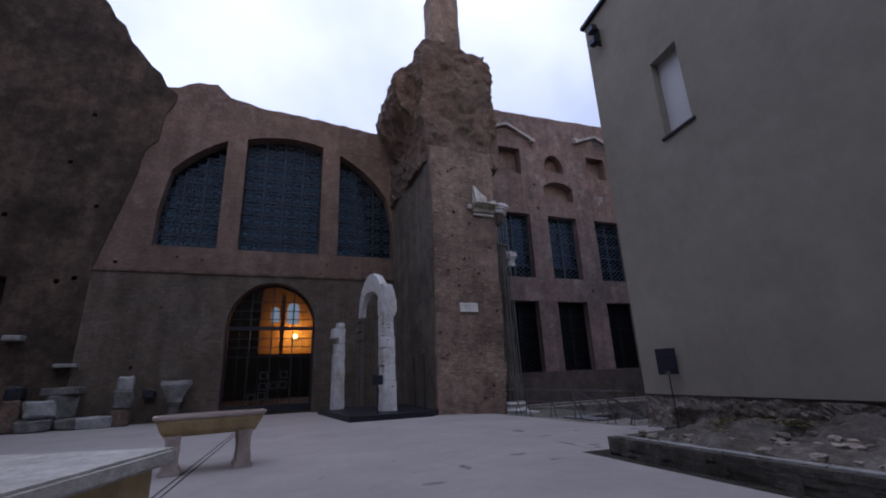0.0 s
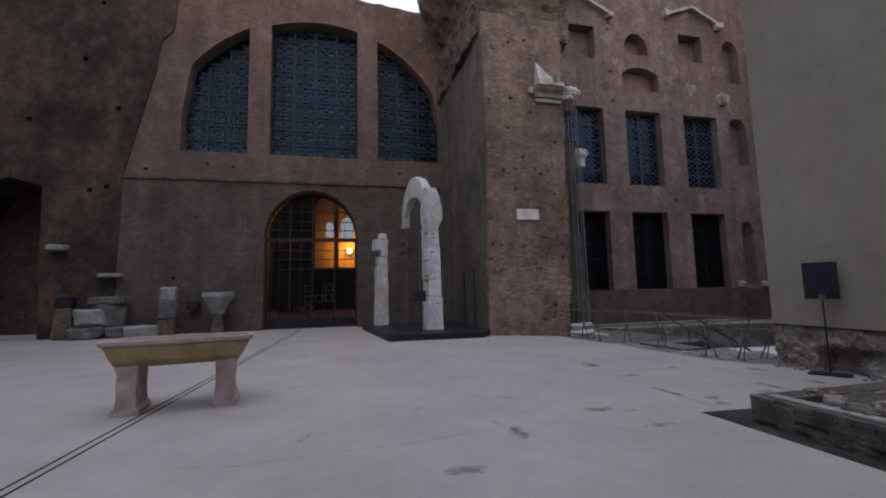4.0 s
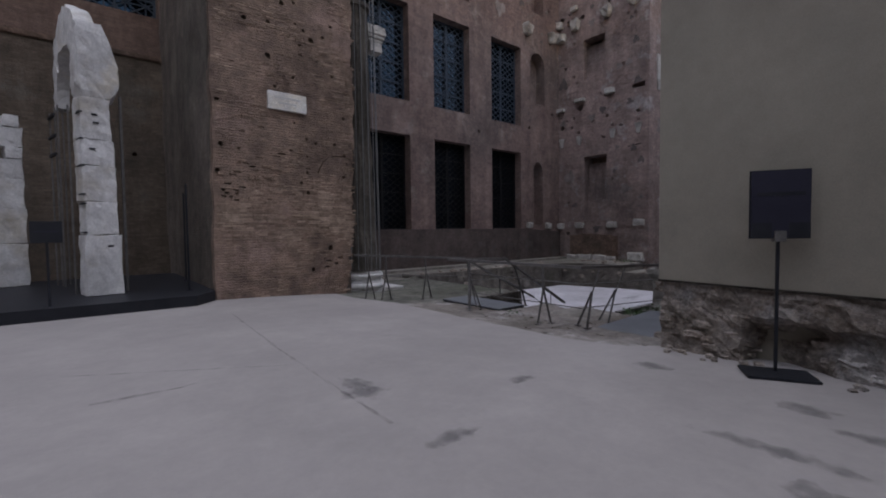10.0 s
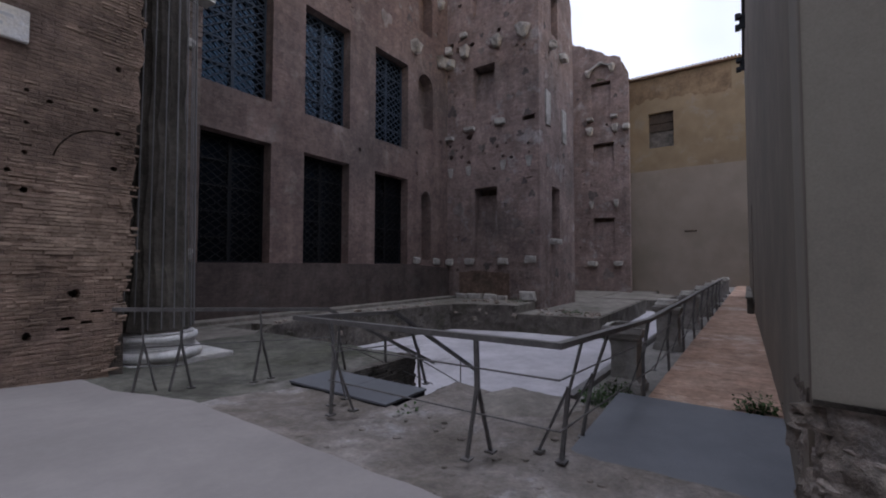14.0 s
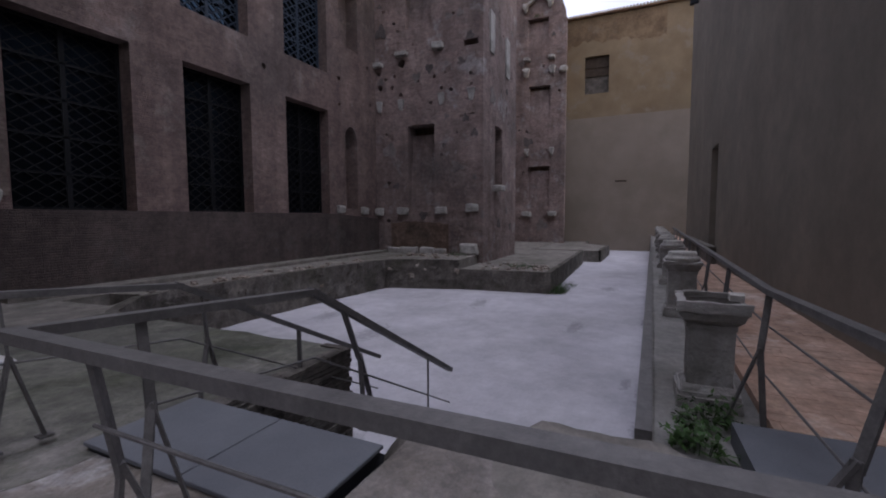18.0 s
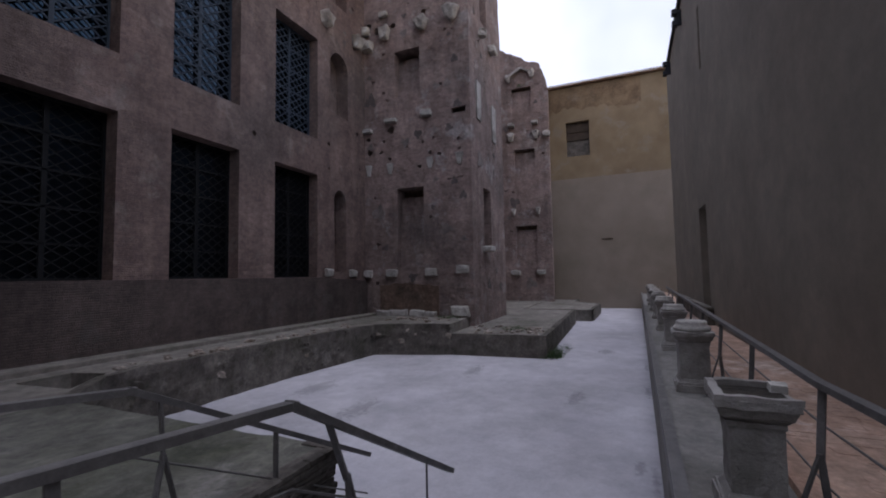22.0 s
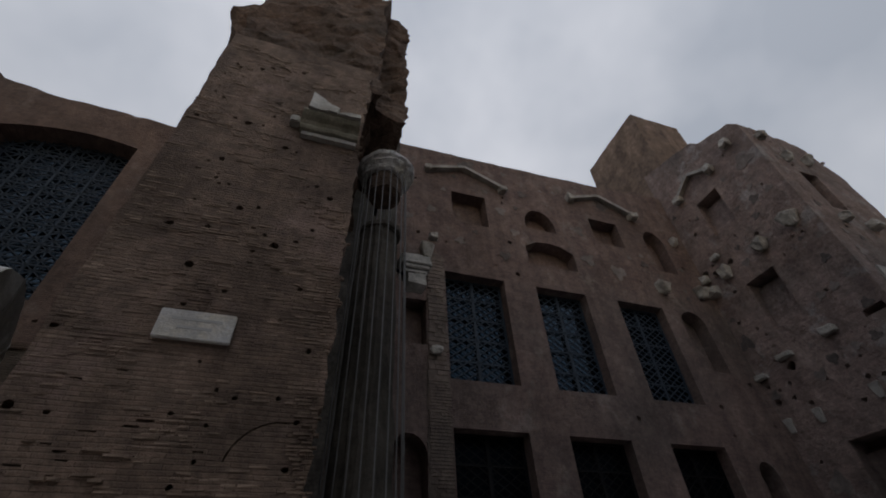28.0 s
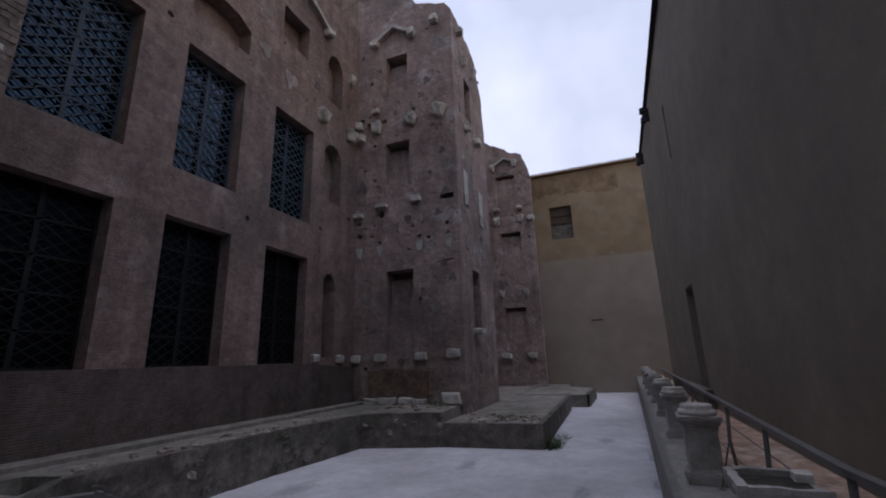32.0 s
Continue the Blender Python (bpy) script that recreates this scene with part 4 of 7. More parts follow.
def infill(x, a, b, c, d):
    """Brick fill that leans back towards the head of a niche."""
    top = c + 0.9 * (d - c)
    bm = boxbm(x + 0.36, x + 0.98, a - 0.1, b + 0.1, c - 0.1, top)
    for v in bm.verts:
        if v.co.x < x + 0.5 and v.co.z > top - 0.1:
            v.co.x += 0.32
    return bm


for k, (a, b, c, d) in enumerate(((24.36, 26.05, 2.1, 6.62), (24.5, 26.15, 12.0, 14.75), (24.6, 26.15, 18.3, 21.0))):
    setting(f"niche_infill_{k + 1}", infill(EX, a, b, c, d), M_BLOCK, "shallow brick infill of the blind niche", "wall")
setting("exposed_brick", plate([(23.5, -0.55), (27.2, -0.55)] + jag([(27.2, 1.1), (25.6, 1.2), (23.5, 1.05)], 0.06, 29, 0.3), [], 0.04, EX - 0.03, "x"), M_CORE, "patch of bare brown brickwork low on the wall", "wall")
setting("tower", rough_box(32.2, 37.0, 26.9, 33.0, 22.0, 33.0, 0.8, 0.06, 0.7, 27), M_PIER, "orange brick tower behind the block", "tower")
setting("wall_bay", plate([(38.4, -1.1), (54, -1.1)] + jag([(54, 25.5), (38.4, 24.5)], 0.1, 25), [], 0.8, 28.3, "y"), M_FACADE, "rose-brown brick back wall of the bay", "wall")
n_e = [rect(22.2, 24.35, 2.3, 6.55), rect(22.2, 24.35, 11.2, 14.45), rect(22.45, 24.5, 18.2, 21.0)]
east = [(20.75, -1.2), (28.3, -1.2)] + jag([(28.3, 26.8), (25.2, 25.3), (23.0, 23.8), (21.5, 23.2), (20.75, 20.3)], 0.12, 26, 0.4)
setting("wall_east", plate(east, n_e + pits(30, 21.2, 27.8, 1.0, 22.0, 0.06, 0.18, 47, n_e), 0.6, 53.9, "x"), M_BLOCK, "far brick wall with a column of blind niches", "wall")
setting("wall_east_core", boxbm(54.52, 57.6, 21.4, 28.3, -1.2, 22.9), M_CORE, "masonry core of the far wall", "wall")

for k, (a, b, c, d) in enumerate(((22.2, 24.35, 2.3, 6.55), (22.2, 24.35, 11.2, 14.45), (22.45, 24.5, 18.2, 21.0))):
    setting(f"niche_infill_{k + 4}", infill(53.62, a, b, c, d), M_BLOCK, "shallow brick infill of the blind niche", "wall")

# ---- end building ----
setting("wall_end_lower", boxbm(57.7, 58.3, 4.0, 22.0, -2.2, 11.7), M_BEIGE, "beige plastered lower wall of the end building", "wall")
setting("wall_end_upper", plate(rect(4.0, 22.0, 11.7, 21.75), [rect(17.12, 19.49, 14.1, 17.85)], 0.6, 57.74, "x"), M_OCHRE, "ochre plastered upper wall of the end building", "wall")
setting("wall_end_base", boxbm(57.62, 57.7, 9.0, 21.2, -2.0, 0.2), M_BEIGE, "plaster plinth of the end building", "trim")
sh = thing("window_end", "small dark shuttered window in the ochre wall", "window", kind="structure")
part("shutter", boxbm(58.06, 58.12, 17.12, 19.49, 15.95, 17.85), M_SHUT, sh)
part("infill", boxbm(58.02, 58.12, 17.12, 19.49, 14.1, 15.87), M_WEATHER, sh, "weathered plaster infill")
part("window_sill", boxbm(57.9, 58.12, 17.12, 19.49, 15.87, 15.95), M_SHUT, sh)
part("rail", boxbm(57.98, 58.06, 17.12, 19.49, 16.75, 16.83), M_SHUT, sh)
WORN = [(21.95, 21.7), (12.0, 21.7)] + jag([(12.0, 18.9), (14.2, 18.6), (16.0, 19.3), (17.8, 19.0), (19.6, 19.6), (21.0, 18.9), (21.95, 18.4)], 0.25, 77, 0.35)
setting("plaster_worn", plate(WORN, [], 0.03, 57.728, "x"), M_OLDOCH, "browner worn plaster below the roof of the end building", "wall")
setting("vent_slot", boxbm(57.66, 57.7, 15.2, 16.3, 5.0, 5.16), M_SHUT, "narrow dark slot in the end wall", "trim")
setting("roof_end", boxbm(57.45, 62, 4.0, 22.0, 21.78, 21.95), M_TILE, "tiled roof edge of the end building", "roof")
tiles = bmesh.new()
for k in range(60):
    rod(tiles, (57.3, 4.15 + 0.3 * k, 21.98), (61.5, 4.15 + 0.3 * k, 22.4), 0.1, 8)
tagged(part("roof_tiles", tiles, M_TILE, bpy.data.objects["roof_end"]), "rows of rounded clay tiles", kind="stuff")

# ---- plastered building on the south ----
BX, BN, BT = 10.0, 11.36, 14.35


def skew(y):
    """How far the west face of the plastered building stands back at y: it is not square to the yard."""
    return 0.131 * (max(y, 5.0) - 7.63)


def skewed(bm, limit=12.0):
    for v in bm.verts:
        if v.co.x < limit:
            v.co.x += skew(v.co.y)
    return bm


def side(x):
    """Where the long north face of the plastered building stands at x."""
    return BN - 0.03 * max(0.0, min(4.0, x - 10.5)) - 0.0015 * max(0.0, x - 14.5)


def turned_side(bm):
    for v in bm.verts:
        v.co.y += side(v.co.x) - BN
    return bm


SWIN = rect(7.65, 8.65, 7.95, 10.48)
setting("wall_south_west_face", skewed(plate([(-40, 0.85), (5.0, 0.85), (BN - 0.004, 0.82), (BN - 0.004, BT), (5.0, BT), (-40, BT)], [SWIN], 0.6, BX, "x")), M_PLASTER, "tall grey-beige plastered wall with one small window", "wall")
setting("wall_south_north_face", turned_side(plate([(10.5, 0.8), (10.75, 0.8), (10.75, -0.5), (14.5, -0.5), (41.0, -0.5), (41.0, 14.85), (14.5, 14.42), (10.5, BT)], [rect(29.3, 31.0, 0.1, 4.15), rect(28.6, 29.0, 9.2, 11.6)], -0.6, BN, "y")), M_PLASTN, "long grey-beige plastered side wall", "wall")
setting("wall_south_fill", boxbm(10.62, 41.0, -40, BN - 0.95, -0.5, 14.2), M_PLASTER, "body of the plastered building", "wall")
setting("eaves", prism([(BX - 0.12 + skew(5), -40), (41.0, -40), (41.0, side(41) + 0.12), (10.5, BN + 0.12), (BX - 0.12 + skew(BN), BN + 0.12), (BX - 0.12 + skew(5), 5.0)], BT + 0.02, BT + 0.14), M_DARK, "thin dark metal eaves of the plastered building", "roof")
sw = thing("window_south", "small pale window in the plastered wall", "window", kind="structure")
part("pane", skewed(boxbm(BX + 0.3, BX + 0.34, 7.65, 8.65, 7.95, 10.48)), M_WHITE, sw)
part("window_sill", skewed(boxbm(BX - 0.06, BX + 0.3, 7.55, 8.75, 7.88, 7.95)), M_DARK, sw)
# two unseen walls, added close and high to hold sky light off the yard
setting("wall_yard_west", boxbm(-18.5, -18, -7.5, 27.6, 0, 26), M_MASS, "unseen masonry wall added to close the yard and cut sky light", "wall")
setting("wall_yard_south", boxbm(-18, 10, -7.5, -7, 0, 15), M_PLASTER, "unseen plastered wall added to close the yard and cut sky light", "wall")

# ---- things of the yard ----
plq = thing("plaque", "white marble plaque with faded letters on the brick pier", "plaque", (8.61, PY, 4.74))
sub("slab", boxbm(-0.48, 0.48, -0.07, 0.0, -0.22, 0.22, bevel=0.012), M_MARBLE_FR, plq)
for k, w in enumerate((0.32, 0.22)):
    sub("inscription", boxbm(-w, w, -0.074, -0.07, 0.06 - 0.13 * k, 0.1 - 0.13 * k), M_FAINT, plq)

# marble portal on a black platform
setting("platform", prism([(2.92, 19.1), (6.4, 19.0), (6.85, 19.55), (6.85, 25.6), (2.3, 25.4)], 0.0, 0.22), M_DARK, "low black metal platform under the marble portal", "platform")
por = thing("marble_portal", "broken white marble door frame with an arched head on steel", "portal", (4.85, 20.8, 0.22), 101)
# own axes: x along the arch, away from the tall jamb, y across it


def jamb(cx, cy, w, d, zs, seed, wide=()):
    for k, (z0, z1) in enumerate(zip(zs, zs[1:])):
        bm = bmesh.new()
        rr = random.Random(seed + k)
        dx, dy = rr.uniform(-0.018, 0.018), rr.uniform(-0.018, 0.018)
        y0, y1 = wide[k] if k < len(wide) else (0, 0)
        box(bm, cx - w / 2 + dx, cx + w / 2 + dx, cy - d / 2 + dy + y0, cy + d / 2 + dy + y1, z0, z1 - 0.005)
        bmesh.ops.bevel(bm, geom=bm.edges[:], offset=0.012, segments=1, affect="EDGES")
        bmesh.ops.subdivide_edges(bm, edges=bm.edges[:], cuts=5, use_grid_fill=True)
        rough(bm, 0.028, 3.0, seed + 3 * k)
        rough(bm, 0.014, 11.0, seed + k)
        sub("jamb_block", bm, M_MARBLE_FR, por)


jamb(0.0, 0.0, 0.6, 0.56, (0.0, 1.3, 2.0, 2.75, 3.3, 4.18), 31, ((-0.06, 0.02), (0.0, -0.02), (-0.03, 0), (0, 0), (0.03, 0)))
jamb(3.86, 0.98, 0.52, 0.52, (0.0, 1.1, 2.0, 2.75, 3.25, 3.55, 4.05, 4.35), 41, ((-0.02, 0.03), (0, 0.02), (0, 0), (0, -0.06), (0.0, -0.2), (-0.02, 0.1), (0.05, -0.18)))
def chamfer_block():
    bm = rough_box(-0.33, 0.4, -0.4, 0.29, 4.18, 5.75, 0.14, 0.0, 1)
    for v in bm.verts:
        f = max(0, (4.45 - v.co.z) / 0.27)
        v.co.x *= 1 - 0.18 * f
        v.co.y *= 1 - 0.24 * f
        if v.co.z > 5.0:
            cut = v.co.z - 5.0
            if v.co.y < 0:
                v.co.y *= 1 - 0.95 * cut
            if v.co.x > 0:
                v.co.x *= 1 - 0.3 * cut
    return rough(rough(bm, 0.06, 2.2, 51), 0.03, 6.0, 52)


sub("jamb_block", chamfer_block(), M_MARBLE_FR, por, "large block with a moulded edge")


def arch_stone(a0, a1, seed):
    """A voussoir of the tall pointed head; angles run from the free leg to the jamb."""
    bm = bmesh.new()
    rows = []
    for k in range(6):
        a = a0 + (a1 - a0) * k / 5
        q = max(0.0, math.sin(a))
        drop = 0.2 * max(0, 1 - a / 0.25)
        ins = (1.62 + 1.22 * math.cos(a), 4.75 + 0.95 * q - drop)
        out = (1.62 + 1.66 * math.cos(a), 4.75 + 1.88 * q ** 1.2 - drop)
        w = 0.11 + 0.1 * a / math.pi
        rows.append([bm.verts.new((ins[0] + (out[0] - ins[0]) * f, y, ins[1] + (out[1] - ins[1]) * f)) for f, y in ((0, -w), (0.5, -w - 0.03), (1, -w), (1, w), (0.5, w + 0.02), (0, w))])
    for p, q in zip(rows, rows[1:]):
        for k in range(6):
            bm.faces.new((p[k], p[(k + 1) % 6], q[(k + 1) % 6], q[k]))
    bm.faces.new(rows[0][::-1])
    bm.faces.new(rows[-1])
    bmesh.ops.subdivide_edges(bm, edges=bm.edges[:], cuts=1, use_grid_fill=True)
    return rough(rough(bm, 0.05, 2.2, seed), 0.02, 7.0, seed)


for k, (a0, a1) in enumerate(((0.0, 0.7), (0.71, 1.6), (1.61, 2.4), (2.41, 3.1))):
    sub("arch_stone", arch_stone(a0, a1, 60 + k), M_MARBLE_FR, por)
for x, y, z in ((0.42, 0.34, 4.1), (2.35, 0.2, 4.5), (2.68, 0.2, 4.5), (3.0, 0.0, 4.58), (3.0, 0.25, 4.4)):
    sub("steel_post", boxbm(x - 0.016, x + 0.016, y - 0.016, y + 0.016, 0, z), M_RAIL, por)
for z in (3.3, 3.75, 4.25):
    sub("steel_tie", boxbm(2.3, 3.0, 0.25, 0.3, z - 0.03, z + 0.03), M_DARK, por)
for z in (1.35, 1.95, 2.15, 2.75, 3.3, 3.85):
    cl = sub("clamp", boxbm(-0.325, 0.0, 0.24, 0.3, -0.014, 0.014), M_DARK, por)
    cl.location = (0.0, 0.0, z)
for y, z in ((-0.14, 1.05), (0.1, 3.1), (0.04, 3.82), (0.02, 3.65)):
    sub("dowel_hole", boxbm(-0.325, -0.28, y - 0.05, y + 0.05, z - 0.02, z + 0.02), M_DARK, por)
for x, y in ((6.43, 20.1), (6.75, 22.6)):
    gp = thing("glass_post", "slender dark steel post on the black platform", "post", (x, y, 0.22), group="platform posts")
    sub("shaft", boxbm(-0.02, 0.02, -0.02, 0.02, 0.0, 2.42), M_DARK, gp)
    sub("foot_plate", boxbm(-0.06, 0.06, -0.06, 0.06, 0.0, 0.012), M_DARK, gp)
sub("side_post", boxbm(0.1, 0.15, -0.55, -0.5, 0.0, 4.4), M_RAIL, por, "slender grey post")
sgn = thing("label_stand", "small dark label board on a thin stand on the platform", "sign", (4.1, 19.35, 0.22))
sub("board", boxbm(-0.22, 0.22, -0.03, 0.0, 1.16, 1.55), M_DARK, sgn)
sub("text_band", boxbm(-0.16, 0.16, -0.034, -0.03, 1.35, 1.375), M_PANEL, sgn)
sub("post", boxbm(-0.02, 0.02, 0.0, 0.04, 0, 1.5), M_DARK, sgn)

# information board by the plastered wall
inf = thing("information_board", "dark blue information board on a thin steel post", "sign", (10.08, 10.0, 0.0), -61)
sub("board", boxbm(-0.245, 0.245, -0.06, -0.03, 1.4, 2.07, bevel=0.006), M_PANEL, inf, "slate blue panel with darker bands")
sub("board_rim", boxbm(-0.255, 0.255, -0.03, -0.015, 1.39, 2.08), M_DARK, inf)
sub("text_band", boxbm(-0.2, 0.2, -0.064, -0.06, 1.82, 1.855), M_DARK, inf)
for x0, x1 in ((-0.245, -0.07), (0.07, 0.245)):
    sub("lower_band", boxbm(x0, x1, -0.066, -0.06, 1.4, 1.55), M_DARK, inf, "black band at the foot of the panel")
sub("post", boxbm(-0.014, 0.014, -0.014, 0.014, 0.02, 1.45), M_DARK, inf)
sub("clamp", boxbm(-0.05, 0.05, -0.08, 0.03, 1.36, 1.47, bevel=0.006), M_RAIL, inf, "grey post clamp")
sub("foot_plate", boxbm(-0.3, 0.3, -0.26, 0.12, 0.004, 0.03, bevel=0.005), M_DARK, inf)


def basin(name, label, at, rz, length, width, top, body, rim_mat, body_mat, feet=True):
    t = thing(name, label, "basin", at, rz)
    bm = bmesh.new()
    L, W, zb = length / 2, width / 2, top - body
    lev = [(zb, 0.80, 0.70), (zb + body * 0.3, 0.87, 0.80), (zb + body * 0.65, 0.93, 0.9), (top - 0.07, 0.96, 0.95)]

    def ring(z, fl, fw, n=32):
        vs = []
        for k in range(n):
            a = 2 * math.pi * k / n
            ca, sa = math.cos(a), math.sin(a)
            e = 0.22
            vs.append(bm.verts.new((L * fl * math.copysign(abs(ca) ** e, ca), W * fw * math.copysign(abs(sa) ** e, sa), z)))
        return vs

    rings = [ring(*v) for v in lev]
    for p, q in zip(rings, rings[1:]):
        for k in range(32):
            bm.faces.new((p[k], p[(k + 1) % 32], q[(k + 1) % 32], q[k]))
    bm.faces.new(rings[0][::-1])
    bm.faces.new(rings[-1])
    sub("bowl", rough(bm, 0.015, 4, 3), body_mat, t, smooth=True)
    bm = bmesh.new()
    rings = [ring(*v) for v in ((top - 0.075, 0.97, 0.96), (top - 0.05, 1.0, 1.0), (top, 1.0, 1.0), (top, 0.93, 0.86), (top - 0.09, 0.9, 0.82))]
    for p, q in zip(rings, rings[1:]):
        for k in range(32):
            bm.faces.new((p[k], p[(k + 1) % 32], q[(k + 1) % 32], q[k]))
    bm.faces.new(rings[-1])
    sub("rim", rough(bm, 0.008, 5, 4), rim_mat, t, "pale worn rim")
    if feet:
        for s in (-1, 1):
            bm = bmesh.new()
            x = s * L * 0.62
            prof = [(0.0, 0.17), (0.07, 0.18), (0.12, 0.13), (zb * 0.5, 0.115), (zb * 0.85, 0.13), (zb + 0.02, 0.15)]
            rg = []
            for z, hw in prof:
                rg.append([bm.verts.new((x + a * hw, b * W * 0.78, z)) for a, b in ((-1, -1), (1, -1), (1, 1), (-1, 1))])
            for p, q in zip(rg, rg[1:]):
                for k in range(4):
                    bm.faces.new((p[k], p[(k + 1) % 4], q[(k + 1) % 4], q[k]))
            bm.faces.new(rg[0][::-1])
            bm.faces.new(rg[-1])
            bmesh.ops.subdivide_edges(bm, edges=bm.edges[:], cuts=2, use_grid_fill=True)
            sub("foot", rough(bm, 0.02, 5, 5 + s), M_PINKST, t)
    return t


basin("marble_basin", "yellowish marble trough with a pale rim on two carved feet", (-1.17, 11.4, 0), 8, 2.05, 0.85, 1.07, 0.38, M_PINKST, M_YELLOW)
slb = thing("marble_slab", "broad white marble slab on a yellowish stone base", "table", (-2.9, 6.35, 0), -20)
sub("top", rough(boxbm(-1.6, 1.6, -1.1, 1.1, 0.78, 0.95, bevel=0.03), 0.012, 2, 5), M_MARBLE, slb)
sub("base", rough_box(-1.45, 1.45, -0.95, 0.95, 0.0, 0.78, 0.3, 0.03, 2, 6), M_YELLOW, slb)

# marble fragments along the back wall
r = random.Random(77)


def frag(name, label, x, y, z, w, d, h, m, seed, rz=0):
    ob = part(name, stone(w, d, h, seed), m)
    ob.matrix_basis = pose(x, y, z, 0, 0, rz)
    return tagged(ob, label, "stone", "marble fragments")


M_OLDST = mat("weathered_white_marble", (0.26, 0.265, 0.265), (0.36, 0.36, 0.355), 2.0, 0.8, 0.5, 25, stain=(0.2, 0.195, 0.185), mottle=(3.0, 0.5))
M_OLDST2 = mat("dark_weathered_marble", (0.12, 0.118, 0.112), (0.18, 0.175, 0.168), 2.0, 0.9, 0.5, 25, stain=(0.075, 0.072, 0.066), mottle=(3.0, 0.6))
frag("marble_block", "rough white marble block lying on a pale plinth", -9.51, 26.08, 0.55, 1.1, 0.7, 0.75, M_OLDST, 1, 12)
frag("plinth", "low grey stone plinth under a block", -9.56, 26.08, 0.0, 1.3, 0.9, 0.55, M_OLDST2, 2)
frag("marble_block", "pale broken block leaning on the stack", -8.44, 26.18, 0.0, 0.9, 0.6, 0.5, M_OLDST2, 3, -14)
frag("marble_block", "long low white block on the paving", -7.42, 25.98, 0.0, 1.3, 0.5, 0.5, M_OLDST, 4, 6)
frag("marble_block", "grey block stacked on others", -8.85, 26.38, 0.5, 1.1, 0.6, 1.0, M_OLDST2, 5, 20)
frag("marble_block", "flat marble slab on top of the stack", -8.90, 26.38, 1.5, 1.5, 0.7, 0.35, M_OLDST2, 6, -8)
frag("cornice_piece", "thin pale cornice piece on the wall", -9.15, 26.78, 2.75, 0.9, 0.4, 0.16, M_OLDST, 7)
frag("dark_stone", "dark square stone beside the stack", -10.58, 26.28, 1.35, 0.6, 0.5, 0.6, M_DARK, 8)
frag("plinth", "dark stone support under the square stone", -10.58, 26.28, 0.0, 0.7, 0.6, 1.35, M_CORE, 9)
frag("bracket_stone", "pale stone set high in the dark wall", -11.29, 26.78, 4.0, 0.7, 0.5, 0.25, M_OLDST, 10)
frag("dark_stone", "small dark iron box on the wall", -5.59, 26.78, 1.15, 0.5, 0.5, 0.45, M_DARK, 11)
pil = thing("stacked_pillar", "upright pale marble pillar of two blocks on crossed supports", "stone", (-6.5, 26.25, 0), 5, "marble fragments")
sub("support", boxbm(-0.35, 0.35, -0.3, 0.3, 0, 0.75, bevel=0.05), M_CORE, pil)
sub("block", stone(0.75, 0.6, 0.85, 12), M_OLDST2, pil).location = (0, 0, 0.75)
sub("block", stone(0.65, 0.55, 0.6, 13), M_OLDST, pil).location = (0, 0, 1.6)
cap = thing("broken_capital", "flaring white marble capital on a short dark stand", "capital", (-4.37, 26.15, 0), 0, "marble fragments")
sub("stand", lathe([(0.36, 0), (0.3, 0.1), (0.22, 0.7), (0.28, 0.95)], 12), M_OLDST2, cap)
sub("bell", rough(lathe([(0.3, 0.95), (0.34, 1.15), (0.5, 1.45), (0.68, 1.75), (0.66, 1.95)], 20), 0.05, 3, 14), M_OLDST, cap)

# floor joints, cracks and stains of the paving
jt = bmesh.new()
for off in (0.0, 0.12):
    bar(jt, (-1.75 + off, 7.5, 0.003), (-0.7 + off, 26.9, 0.003), 0.03, 0.004)
setting("floor_joint", jt, M_EARTH, "narrow twin slot across the paving", "trim")


def crack(points, w, seed):
    rr = random.Random(seed)
    bm = bmesh.new()
    pts = []
    for (x0, y0), (x1, y1) in zip(points, points[1:]):
        n = max(2, int(math.hypot(x1 - x0, y1 - y0) / 0.12))
        pts += [(x0 + (x1 - x0) * k / n + rr.uniform(-0.007, 0.007), y0 + (y1 - y0) * k / n + rr.uniform(-0.007, 0.007)) for k in range(n)]
    for (x0, y0), (x1, y1) in zip(pts, pts[1:]):
        d = Vector((x1 - x0, y1 - y0, 0)).normalized()
        nn = Vector((-d.y, d.x, 0)) * w * rr.uniform(0.2, 1.0)
        a, b = Vector((x0, y0, 0.004 + yard_z(x0, y0))), Vector((x1, y1, 0.004 + yard_z(x1, y1)))
        vs = [bm.verts.new(a + nn), bm.verts.new(a - nn), bm.verts.new(b - nn), bm.verts.new(b + nn)]
        bm.faces.new(vs)
    return bm


def patch(x, y, rx, ry, seed, z=0.0042):
    rr = random.Random(seed)
    bm = bmesh.new()
    ph = [rr.uniform(0, 6.28) for _ in range(4)]
    vs = []
    for k in range(26):
        a = 2 * math.pi * k / 26
        q = 1 + 0.3 * math.sin(2 * a + ph[0]) + 0.2 * math.sin(5 * a + ph[1]) + 0.12 * math.sin(9 * a + ph[2])
        vs.append(bm.verts.new((x + 1.7 * rx * q * math.cos(a), y + 1.7 * ry * q * math.sin(a), z)))
    bm.faces.new(vs)
    return bm


